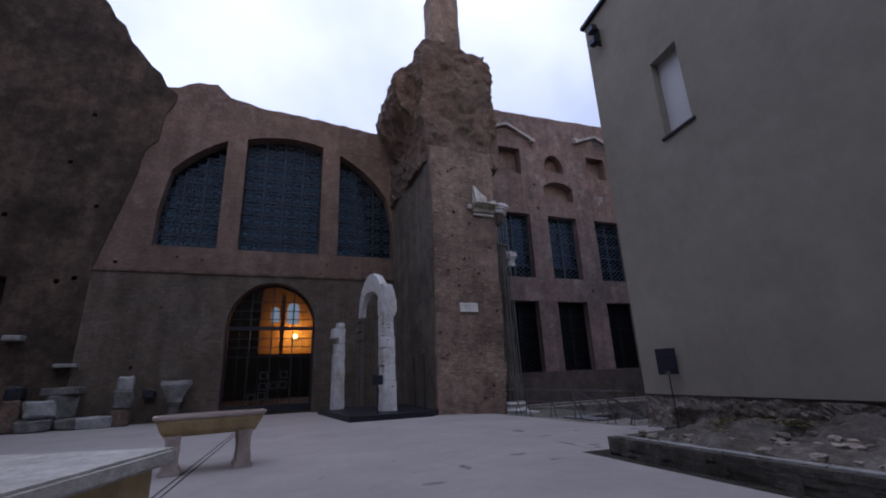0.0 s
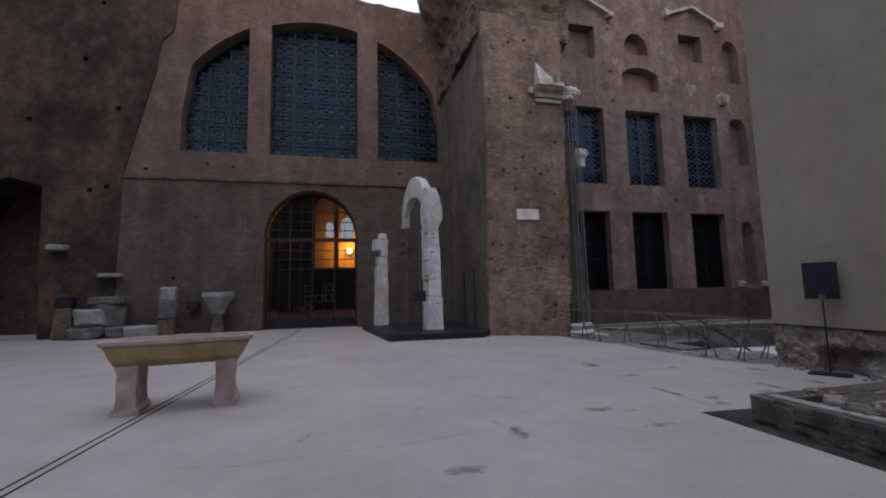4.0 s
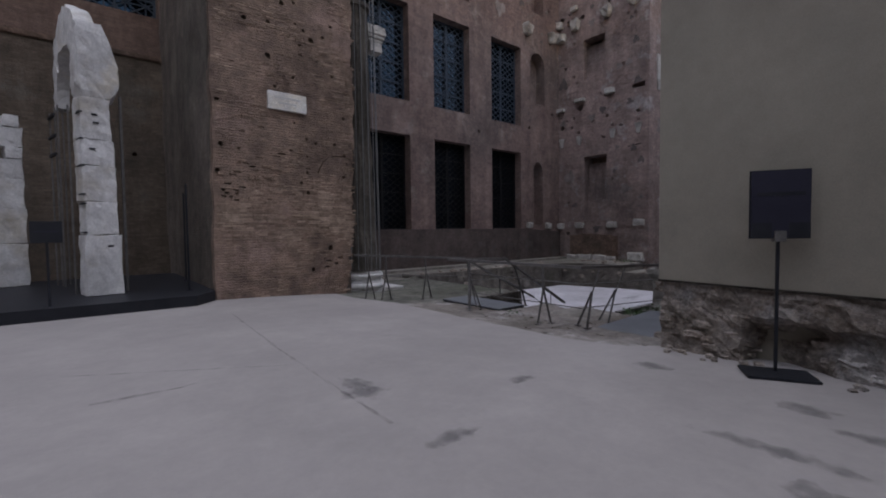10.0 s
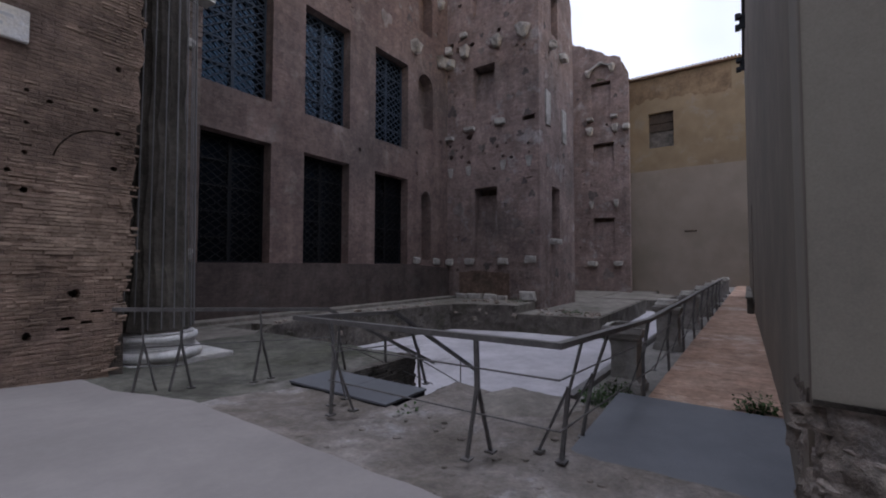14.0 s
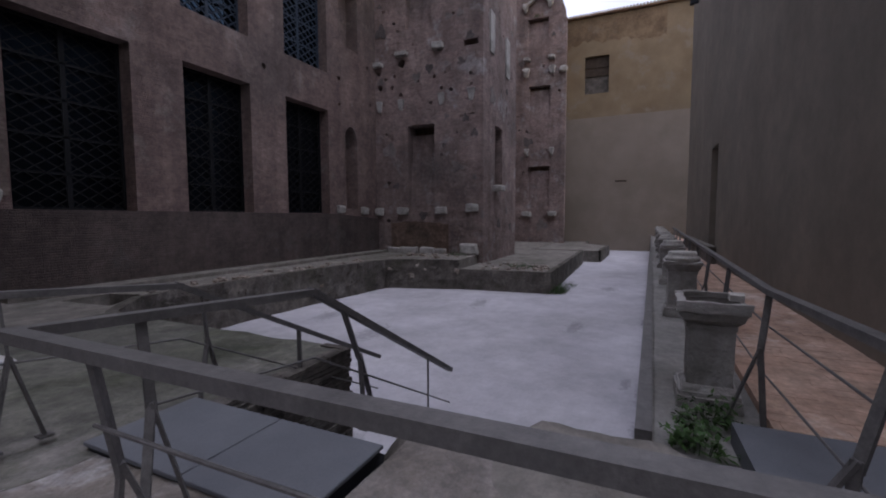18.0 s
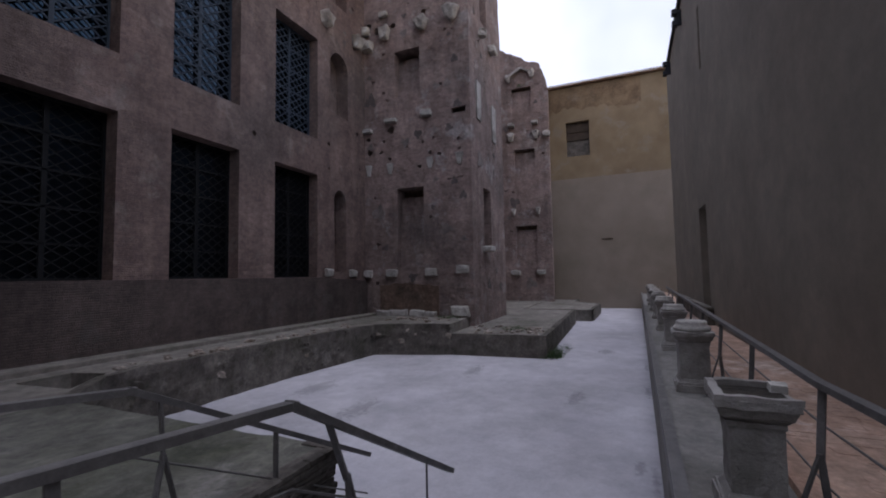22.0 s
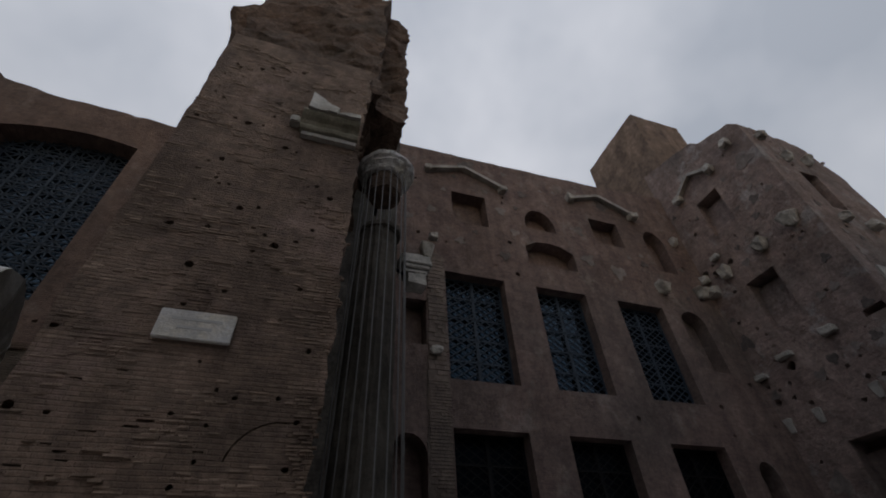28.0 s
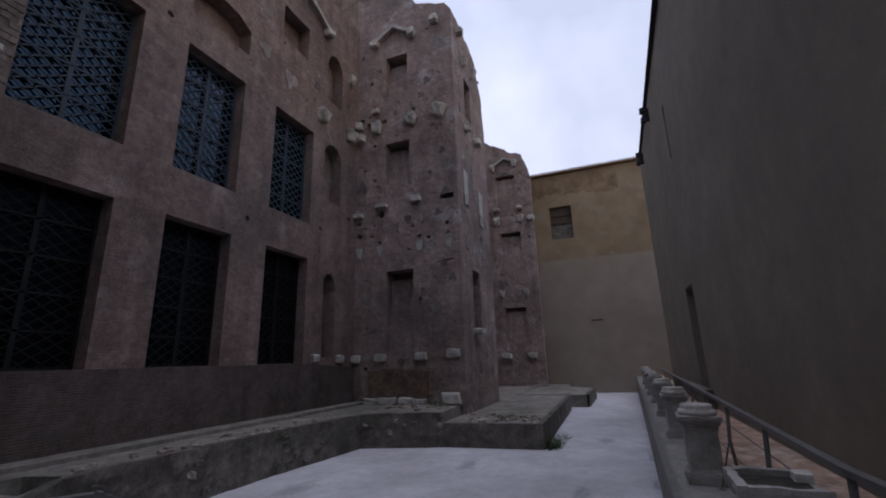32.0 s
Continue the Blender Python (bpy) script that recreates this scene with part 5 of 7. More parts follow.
def soft_stain(name, colour, strength, radial):
    """A thin film that fades out unevenly towards its rim."""
    m = bpy.data.materials.new(name)
    m.use_nodes = True
    n, l = m.node_tree.nodes, m.node_tree.links
    p, out = n["Principled BSDF"], n["Material Output"]
    p.inputs["Base Color"].default_value, p.inputs["Roughness"].default_value = (*colour, 1), 0.8
    geo, no, mr, tr, mx = n.new("ShaderNodeNewGeometry"), n.new("ShaderNodeTexNoise"), n.new("ShaderNodeMapRange"), n.new("ShaderNodeBsdfTransparent"), n.new("ShaderNodeMixShader")
    no.inputs["Scale"].default_value, no.inputs["Detail"].default_value = 7.0, 6.0
    l.new(geo.outputs["Position"], no.inputs["Vector"])
    fac = no.outputs["Fac"]
    if radial:
        co, sb, ln, su = n.new("ShaderNodeTexCoord"), n.new("ShaderNodeVectorMath"), n.new("ShaderNodeVectorMath"), n.new("ShaderNodeMath")
        sb.operation, sb.inputs[1].default_value = "SUBTRACT", (0.5, 0.5, 0.5)
        ln.operation = "LENGTH"
        su.operation = "SUBTRACT"
        flat = n.new("ShaderNodeVectorMath")
        flat.operation, flat.inputs[1].default_value = "MULTIPLY", (1.0, 1.0, 0.0)
        l.new(co.outputs["Generated"], sb.inputs[0])
        l.new(sb.outputs[0], flat.inputs[0])
        l.new(flat.outputs[0], ln.inputs[0])
        l.new(no.outputs["Fac"], su.inputs[0])
        l.new(ln.outputs["Value"], su.inputs[1])
        fac = su.outputs[0]
    mr.inputs["From Min"].default_value, mr.inputs["From Max"].default_value, mr.inputs["To Max"].default_value = (0.08, 0.4, strength) if radial else (0.35, 0.7, strength)
    l.new(fac, mr.inputs["Value"])
    l.new(mr.outputs["Result"], mx.inputs[0])
    l.new(tr.outputs[0], mx.inputs[1])
    l.new(p.outputs[0], mx.inputs[2])
    l.new(mx.outputs[0], out.inputs["Surface"])
    return m


M_STAIN = soft_stain("damp_stain", (0.12, 0.115, 0.12), 0.42, True)
M_FAINTST = soft_stain("faint_stain", (0.3, 0.295, 0.31), 0.24, True)
M_CRACK = soft_stain("dirt_in_crack", (0.13, 0.125, 0.13), 0.42, False)
for k, (pts, w) in enumerate((
        ([(-0.4, 8.7), (0.27, 8.54), (1.3, 8.65), (2.04, 8.68), (3.3, 8.9)], 0.012), ([(3.31, 10.61), (3.75, 10.29), (4.36, 10.04)], 0.03),
        ([(4.63, 13.7), (5.33, 13.66), (5.63, 13.75)], 0.03), ([(3.08, 9.36), (3.29, 8.82), (3.35, 8.51), (3.16, 8.4)], 0.02),
        ([(6.72, 17.48), (6.54, 14.44), (6.5, 13.01), (6.47, 11.5)], 0.02), ([(2.25, 9.92), (2.48, 10.24), (2.9, 10.5)], 0.02),
        ([(0.4, 12.3), (0.84, 12.11), (1.54, 11.99), (3.3, 11.6), (5.2, 11.1)], 0.012), ([(4.4, 14.9), (5.9, 13.97), (6.5, 13.6)], 0.012), ([(0.8, 9.1), (0.95, 9.5)], 0.03), ([(6.33, 10.05), (6.35, 9.6), (6.3, 9.0), (6.36, 8.75)], 0.02))):
    setting("floor_crack", crack(pts, w * 1.2, k), M_CRACK, "hairline crack in the paving", "trim")
for k, (x, y, a, b) in enumerate(((4.7, 9.25, 0.2, 0.07), (5.1, 9.06, 0.08, 0.04), (6.69, 9.29, 0.12, 0.08), (6.55, 8.98, 0.06, 0.08), (6.68, 11.14, 0.13, 0.08), (6.36, 9.87, 0.06, 0.16), (7.74, 9.25, 0.13, 0.11), (7.2, 9.04, 0.05, 0.1),
                                  (9.2, 9.6, 0.07, 0.18), (8.88, 9.2, 0.06, 0.14), (8.5, 8.92, 0.07, 0.08), (6.62, 12.35, 0.12, 0.14), (6.7, 12.6, 0.08, 0.14), (2.42, 7.8, 0.12, 0.1), (3.3, 8.7, 0.06, 0.18), (6.37, 9.65, 0.04, 0.12), (8.04, 11.65, 0.08, 0.08), (9.5, 10.95, 0.08, 0.15), (5.05, 8.4, 0.12, 0.06), (8.2, 9.6, 0.08, 0.25))):
    setting("floor_stain", patch(x, y, a, b, k, 0.0042 + max(yard_z(x - a, y), yard_z(x, y))), M_STAIN, "dark damp stain on the paving", "trim")

for k, (x, y, a, b) in enumerate(((18.95, 13.76, 0.4, 0.06), (19.3, 14.0, 0.25, 0.08), (17.2, 13.76, 0.3, 0.07), (16.4, 14.0, 0.3, 0.12), (16.0, 13.9, 0.3, 0.12), (23.5, 15.6, 0.5, 0.2), (26.0, 19.5, 0.6, 0.25), (20.5, 21.0, 0.7, 0.3), (31.5, 15.0, 0.6, 0.2), (15.2, 17.8, 0.3, 0.2), (22.0, 23.5, 0.8, 0.3), (25.0, 13.6, 0.5, 0.1), (28.5, 13.5, 0.6, 0.1))):
    setting("court_stain", patch(x, y, a, b, 60 + k, -1.9955), M_FAINTST, "dark damp stain on the court floor", "trim")

# ---- railings ----


def railing(points, zs, grounds, label, posts, cables=(0.35, 0.62), along=0.14, across=0.05):
    """A flat handrail on forked posts with two thin cables. points: (x, y); zs: top; grounds: foot."""
    t = thing("railing", label, "railing", (*points[0], grounds[0]))
    o = Vector((*points[0], grounds[0]))
    tops = [Vector((x, y, z)) - o for (x, y), z in zip(points, zs)]
    for a, b in zip(tops, tops[1:]):
        bm = bmesh.new()
        d = (b - a).normalized() * 0.03
        bar(bm, a - d, b + d, 0.075, 0.05)
        sub("handrail", bm, M_RAIL, t)
    for f in cables:
        for (a, b), (g0, g1) in zip(zip(tops, tops[1:]), zip(grounds, grounds[1:])):
            bm = bmesh.new()
            la, lb = a.copy(), b.copy()
            if a == tops[0]:
                la, g0 = a.lerp(b, posts[0][1]), g0 + (g1 - g0) * posts[0][1]
                a = la.copy()
            la.z, lb.z = (g0 - o.z) + f * (a.z - g0 + o.z), (g1 - o.z) + f * (b.z - g1 + o.z)
            rod(bm, la, lb, 0.009, 6)
            sub("cable", bm, M_RAIL, t)
    for seg, f, lean, *off in posts:
        off = off[0] if off else 0.0
        a, b = tops[seg], tops[seg + 1]
        p = a.lerp(b, f)
        g = (grounds[seg] + (grounds[seg + 1] - grounds[seg]) * f) - o.z
        d = (b - a)
        d.z = 0
        d.normalize()
        n = Vector((-d.y, d.x, 0))
        h = p.z - g
        mid = Vector((p.x, p.y, g + h * 0.55)) + d * lean * 0.6 + n * off * 0.4
        bm = bmesh.new()
        bar(bm, p, mid, 0.05, 0.02)
        bar(bm, mid + Vector((0, 0, 0.05)), Vector((p.x, p.y, g)) + d * (lean + along) + n * (off + across), 0.045, 0.018)
        bar(bm, mid + Vector((0, 0, 0.05)), Vector((p.x, p.y, g)) + d * (lean - along) + n * (off - across), 0.045, 0.018)
        post = sub("post", bm, M_RAIL, t)
        for s in (1, -1):
            bm = bmesh.new()
            q = Vector((p.x, p.y, g)) + d * (lean + along * s) + n * (off + across * s)
            box(bm, q.x - 0.045, q.x + 0.045, q.y - 0.045, q.y + 0.045, q.z - 0.012, q.z + 0.006)
            sub("foot_plate", bm, M_RAIL, post)
    return t


railing([(9.8, 18.42), (12.58, 17.5), (14.92, 16.98)], [0.93, 0.76, -0.5], [-0.22, -0.3, -1.5], "grey steel railing with forked posts between pier and steps", [(0, 0.1, 0.05), (0, 0.26, 0.0), (0, 0.62, 0.05), (1, 0.08, 0.05), (1, 0.5, 0.0)], cables=(0.55,))
railing([(11.0, 16.22), (12.57, 15.97), (14.96, 15.94)], [0.86, 0.81, -0.54], [-0.22, -0.28, -1.5], "grey steel handrail that runs down beside the steps", [(0, 0.3, 0.0, -0.2), (1, 0.14, 0.35)], cables=(0.55,))
rod_ = thing("stay_rod", "thin steel rod that hangs from the end of a handrail", "rod", (14.37, 15.94, -2.0))
bm = bmesh.new()
rod(bm, (0, 0, 0), (0, 0, 1.79), 0.011, 8)
sub("rod", bm, M_RAIL, rod_)
sub("foot", lathe([(0.05, 0), (0.05, 0.012), (0.02, 0.03)], 12), M_RAIL, rod_)
railing([(10.99, 16.22), (11.0, 12.86), (14.62, 12.78), (33.0, 12.4)], [0.86, 0.87, 0.715, 0.87], [-0.2, -0.2, -0.44, -0.46], "grey steel railing with forked posts along edge and gallery",
        [(0, 0.18, 0.1, 0.12), (0, 0.77, 0.0, 0.05), (1, 0.16, -0.1, 0.28), (1, 0.4, -0.16, 0.36), (1, 0.99, -0.16, 0.17)] + [(2, 0.113 + 0.113 * k, -0.15, 0.15) for k in range(8)], cables=(0.36, 0.74), along=0.05, across=0.13)

# ---- steps and metal landing ----
lan = thing("metal_landing", "flat grey metal landing of two plates above the steps", "landing", (12.2, 16.4, -0.27))
sub("plate", boxbm(-0.42, 0.45, -0.97, 0.0, -0.03, 0.0, bevel=0.004), M_SLAB, lan)
sub("plate", boxbm(-0.42, 0.45, 0.008, 1.05, -0.03, 0.0, bevel=0.004), M_SLAB, lan)
sub("frame", boxbm(-0.4, 0.43, -0.95, 1.03, -0.14, -0.032), M_DARK, lan)
stp = thing("steps", "grey metal steps going down to the court", "stairs", (12.66, 15.95, -2.0))
for k in range(9):
    z = 1.73 - 0.19 * (k + 1)
    sub("tread", boxbm(0.24 * k, 0.24 * k + 0.27, 0.0, 1.3, z - 0.04, z, bevel=0.004), M_SLAB, stp)
for y in (0.0, 1.28):
    bm = bmesh.new()
    bar(bm, (0, y, 1.6), (2.2, y, 0.0), 0.03, 0.16)
    sub("stringer", bm, M_DARK, stp)
setting("wall_steps", boxbm(11.9, 14.55, 17.2, 17.36, -2.0, -0.32), M_WEATHER, "dark side wall of the stair pit", "wall")
def boulder(label, x, y, z, w, d, h, m, seed, rz):
    """A flat-topped worn rock with rounded sides."""
    bm = rough_box(-1, 1, -1, 1, 0, 1, 0.14, 0.0, 1)
    for v in bm.verts:
        q = (abs(v.co.x) ** 5 + abs(v.co.y) ** 5) ** 0.2
        k = 1 / max(1, q / max(abs(v.co.x), abs(v.co.y), 0.01))
        v.co.x, v.co.y = v.co.x * k * w / 2, v.co.y * k * d / 2
        v.co.z = (v.co.z - 0.12 * max(0, q - 0.7) / 0.3 * (v.co.z > 0.9)) * h
    ob = part("boulder", rough(bm, 0.09, 1.6, seed), m, smooth=True)
    ob.matrix_basis = pose(x, y, z, 0, 0, rz)
    return tagged(ob, label, "stone", "rocks at the court's edge")


boulder("large weathered grey rock at the edge of the court", 13.08, 14.02, -1.6, 1.42, 1.85, 1.3, M_CONC, 91, 6)
boulder("smaller broken brown rock at the edge of the court", 12.98, 15.22, -1.6, 0.7, 0.6, 1.2, M_WEATHER, 92, 30)

bench = thing("wall_bench", "low dark masonry bench with a pale slab along the plastered wall", "bench", (34.2, side(34.2), -0.36), -0.57)
sub("seat_wall", rough(rough_box(-5.7, 5.7, 0.0, 0.2, 0.0, 0.58, 0.3, 0.0, 1), 0.03, 2.0, 47), M_WEATHER, bench)
for k in range(6):
    sub("seat_slab", rough(boxbm(-5.75 + 1.92 * k, -3.85 + 1.92 * k, 0.004, 0.25, 0.58, 0.65, bevel=0.01), 0.012, 3.0, 48 + k), M_CONC, bench)
setting("sill_south", turned_side(boxbm(29.15, 31.15, BN, BN + 0.14, -0.06, 0.08, bevel=0.01)), M_GREYST, "pale sill under the slit in the plastered wall", "trim")

# ---- pedestals along the gallery ----


def pedestal(x, y, h, w, m, seed, torus):
    t = thing("pedestal", "weathered grey marble pedestal with moulded cap" + (" and column base" if torus else " broken open at the top"), "pedestal", (x, y, -0.45), -1.1, "gallery pedestals")

    def slab(z0, z1, f0, f1):
        bm = bmesh.new()
        a = [bm.verts.new((sx * w / 2 * f0, sy * w / 2 * f0, z0)) for sx, sy in ((-1, -1), (1, -1), (1, 1), (-1, 1))]
        b = [bm.verts.new((sx * w / 2 * f1, sy * w / 2 * f1, z1)) for sx, sy in ((-1, -1), (1, -1), (1, 1), (-1, 1))]
        bm.faces.new(a[::-1])
        bm.faces.new(b)
        for k in range(4):
            bm.faces.new((a[k], a[(k + 1) % 4], b[(k + 1) % 4], b[k]))
        bmesh.ops.subdivide_edges(bm, edges=bm.edges[:], cuts=5, use_grid_fill=True)
        return bm

    def stack(nm, levels):
        for k, (z0, z1, f0, f1) in enumerate(levels):
            sub(nm, rough(rough(slab(z0, z1, f0, f1), 0.012, 5, seed + k), 0.008, 14, seed + k), m, t)

    wide = 0.86 if torus else 0.8
    cap = 0.9 if torus else 0.95
    stack("foot_moulding", [(0, 0.12, 1.12, 1.12), (0.12, 0.16, 1.06, 1.04), (0.16, 0.22, 0.98, wide + 0.02)])
    stack("shaft", [(0.22, h - 0.24, wide, wide)])
    stack("cap_moulding", [(h - 0.24, h - 0.2, wide + 0.06, wide + 0.07), (h - 0.2, h - 0.15, wide + 0.03, cap + 0.08), (h - 0.15, h - 0.08, cap + 0.1, cap + 0.22), (h - 0.08, h - 0.02, cap + 0.26, cap + 0.26)])
    if torus:
        prof = [(0.01, 0), (w * 0.52, 0.0), (w * 0.56, 0.04), (w * 0.52, 0.08), (w * 0.44, 0.1), (w * 0.46, 0.14), (w * 0.42, 0.17), (0.01, 0.17)]
        ob = sub("column_base", lathe(prof, 20), M_MARBLE, t, smooth=True)
        ob.location = (0, 0, h - 0.02)
        return t
    # a broken rim round a bowl of earth
    q = w / 2 * (cap + 0.25)
    for nm, x0, x1, y0, y1, up, mt in (("rim", -q, q, q - 0.07, q, 0.03, m), ("rim", q - 0.09, q, -q, q - 0.07, 0.04, m), ("rim", -q, -q + 0.06, -q, q - 0.07, 0.02, m), ("broken_edge", q * 0.2, q - 0.1, -q, -q + 0.12, 0.055, M_MARBLE)):
        sub(nm, rough(rough_box(x0, x1, y0, y1, h - 0.03, h + up, 0.05, 0.0, 1), 0.02, 6, seed + 7), mt, t)
    sub("earth_fill", rough_box(-q + 0.05, q - 0.06, -q + 0.05, q - 0.06, h - 0.03, h - 0.004, 0.08, 0.012, 4, seed), M_EARTH, t, "dark earth in the hollow top")
    return t


for k in range(8):
    x = 14.93 + 4.17 * k
    pedestal(x, 13.17 - 0.02 * (x - 14.9), 1.0 if k == 0 else 1.03, 0.48 if k == 0 else 0.53, M_GREYST, 200 + 10 * k, k > 0)

M_COLCORE = mat("dark_column_core", (0.110, 0.099, 0.087), (0.160, 0.145, 0.126), 0.8, 0.95, 0.8, 16, stain=(0.058, 0.053, 0.049), mottle=(1.8, 0.6), streak=0.5)
# ---- wire column with its marble base and capital ----
CX, CY = 11.27, 20.95
CAPZ = 9.9
bs = thing("column_base", "white marble column base on a square slab beside the pier", "column", (CX, CY, -0.36))
sub("slab", rough(boxbm(-0.78, 1.2, -0.7, 0.95, 0, 0.12, bevel=0.02), 0.012, 3, 6), M_MARBLE_FR, bs)
sub("lower_torus", rough(lathe([(0.7, 0.12), (0.77, 0.14), (0.81, 0.2), (0.81, 0.25), (0.76, 0.305), (0.7, 0.315)], 40), 0.02, 3.0, 61), M_MARBLE_FR, bs, smooth=True)
sub("lower_fillet", rough(lathe([(0.7, 0.316), (0.725, 0.318), (0.725, 0.345), (0.69, 0.35)], 40), 0.012, 3.0, 62), M_MARBLE_FR, bs)
sub("scotia", lathe([(0.69, 0.35), (0.655, 0.375), (0.65, 0.4), (0.675, 0.43)], 40), M_MARBLE_FR, bs, smooth=True)
sub("upper_fillet", rough(lathe([(0.67, 0.43), (0.705, 0.432), (0.705, 0.458), (0.68, 0.46)], 40), 0.012, 3.0, 63), M_MARBLE_FR, bs)
sub("upper_torus", rough(lathe([(0.68, 0.46), (0.725, 0.475), (0.74, 0.52), (0.725, 0.565), (0.67, 0.585)], 40), 0.015, 3.0, 64), M_MARBLE_FR, bs, smooth=True)
sub("apophyge", lathe([(0.67, 0.586), (0.66, 0.62), (0.6, 0.66)], 40), M_MARBLE_FR, bs, smooth=True)
col = thing("wire_column", "tall fluted dark column core in a cage of thin pale rods", "column", (CX, CY, 0.3))
core = bmesh.new()
rows = []
NF = 60
for k in range(40):
    z = 8.05 * k / 39
    rr = 0.54 - 0.17 * (z / 9.55) + 0.12 * max(0, 1 - z / 1.2)
    rows.append([core.verts.new(((rr + 0.025 * math.cos(20 * 2 * math.pi * i / NF)) * math.cos(2 * math.pi * i / NF) - 0.05, (rr + 0.025 * math.cos(20 * 2 * math.pi * i / NF)) * math.sin(2 * math.pi * i / NF), z)) for i in range(NF)])
for p, q in zip(rows, rows[1:]):
    for i in range(NF):
        core.faces.new((p[i], p[(i + 1) % NF], q[(i + 1) % NF], q[i]))
core.faces.new(rows[0][::-1])
core.faces.new(rows[-1])
sub("core", rough(core, 0.05, 1.4, 8), M_COLCORE, col)
sub("ring", rough(lathe([(0.4, 8.0), (0.47, 8.04), (0.48, 8.14), (0.38, 8.18)], 24), 0.05, 2, 9), M_WEATHER, col, "broken grey ring")
for k in range(20):
    a = 2 * math.pi * (k + 0.3) / 20
    bm = bmesh.new()
    rod(bm, (0.66 * math.cos(a), 0.66 * math.sin(a), 0.05), (0.55 * math.cos(a), 0.55 * math.sin(a), CAPZ + 0.1), 0.012, 6)
    sub("rod", bm, M_ROD, col)
cp = lathe([(0.5, CAPZ), (0.57, CAPZ + 0.03), (0.62, CAPZ + 0.10), (0.56, CAPZ + 0.16), (0.58, CAPZ + 0.20), (0.68, CAPZ + 0.27), (0.66, CAPZ + 0.33), (0.74, CAPZ + 0.39), (0.76, CAPZ + 0.48), (0.7, CAPZ + 0.55), (0.42, CAPZ + 0.56), (0.42, CAPZ)], 32)
bmesh.ops.subdivide_edges(cp, edges=cp.edges[:], cuts=1, use_grid_fill=True)
sub("capital", rough(rough(cp, 0.05, 2.2, 10), 0.04, 7.0, 11), M_MARBLE_FR, col, "broken white marble capital")
sub("capital_core", rough(lathe([(0.3, CAPZ - 0.55), (0.42, CAPZ - 0.5), (0.46, CAPZ + 0.05), (0.46, CAPZ + 0.5), (0.1, CAPZ + 0.53)], 20), 0.05, 3, 12), M_CORE, col, "dark core of the capital")
sub("stay", boxbm(-0.05, 0.05, 0, 1.5, 10.25, 10.35), M_DARK, col)
imp = thing("impost_fragment", "white marble impost with three fillets on a steel bracket", "cornice", (12.22, 21.5, 7.45))
sub("bell", rough(rough_box(-0.2, 0.24, -0.2, 0.2, 0.0, 0.3, 0.08, 0.0, 1), 0.03, 4, 3), M_MARBLE, imp)
for k in range(3):
    w = 0.27 + 0.05 * k
    sub("fillet", rough(boxbm(-w, w, -w * 0.8, w * 0.8, 0.3 + 0.12 * k, 0.41 + 0.12 * k, bevel=0.02), 0.012, 5, 20 + k), M_MARBLE, imp)
sub("broken_top", rough(rough_box(-0.36, 0.33, -0.26, 0.26, 0.66, 0.82, 0.09, 0.0, 1), 0.05, 4, 5), M_MARBLE, imp)
br_ = bmesh.new()
bar(br_, (-0.25, 0.0, 0.35), (-0.95, -0.5, 0.35), 0.06, 0.05)
sub("bracket", br_, M_DARK, imp)
setting("column_footing", rough_box(10.9, 12.0, 21.6, 23.0, -0.5, 1.3, 0.25, 0.18, 0.9, 19), M_CORE, "sloping rubble at the foot of the column", "wall")

# cornice fragment on the pier's corner
M_CORN = mat("yellowed_marble", (0.3, 0.275, 0.21), (0.44, 0.41, 0.33), 2.2, 0.85, 0.6, 26, stain=(0.2, 0.185, 0.13), mottle=(3.0, 0.5))
cor = thing("cornice_fragment", "large projecting white marble cornice fragment on the pier", "cornice", (9.75, PY, 9.0))
cor.scale, cor.location = (0.88, 1.0, 0.82), (9.74, PY, 9.5)
sub("architrave", rough(rough_box(-0.66, 0.66, -0.1, 0.3, 0.05, 0.2, 0.12, 0.0, 1), 0.02, 3, 21), M_MARBLE, cor)


def moulding_run():
    """A cornice length with a hollow under its projecting edge."""
    bm = bmesh.new()
    prof = [(0.3, 0.26), (-0.26, 0.26), (-0.3, 0.34), (-0.28, 0.42), (-0.36, 0.52), (-0.5, 0.6), (-0.58, 0.7), (-0.58, 0.82), (0.3, 0.82)]
    rows = [[bm.verts.new((-0.72 + 1.42 * k / 12, y * 0.6 if y < 0 else y, z)) for y, z in prof] for k in range(13)]
    for p, q in zip(rows, rows[1:]):
        for k in range(len(prof)):
            bm.faces.new((p[k], p[(k + 1) % 9], q[(k + 1) % 9], q[k]))
    bm.faces.new(rows[0][::-1])
    bm.faces.new(rows[-1])
    return rough(bm, 0.025, 3, 22)


sub("corona", moulding_run(), M_CORN, cor)
sub("end_block", rough(boxbm(-0.98, -0.76, -0.15, 0.3, 0.45, 0.75, bevel=0.03), 0.015, 3, 23), M_MARBLE, cor)


def shard(x0, x1, h0, h1, seed):
    bm = rough_box(x0, x1, -0.42, 0.2, 0.8, 1.0, 0.1, 0.0, 1)
    for v in bm.verts:
        f = (v.co.x - x0) / (x1 - x0)
        v.co.z = 0.8 + (v.co.z - 0.8) / 0.2 * (h0 + (h1 - h0) * f)
        v.co.y *= 1 - 0.5 * (v.co.z - 0.8)
    return rough(bm, 0.04, 3, seed)


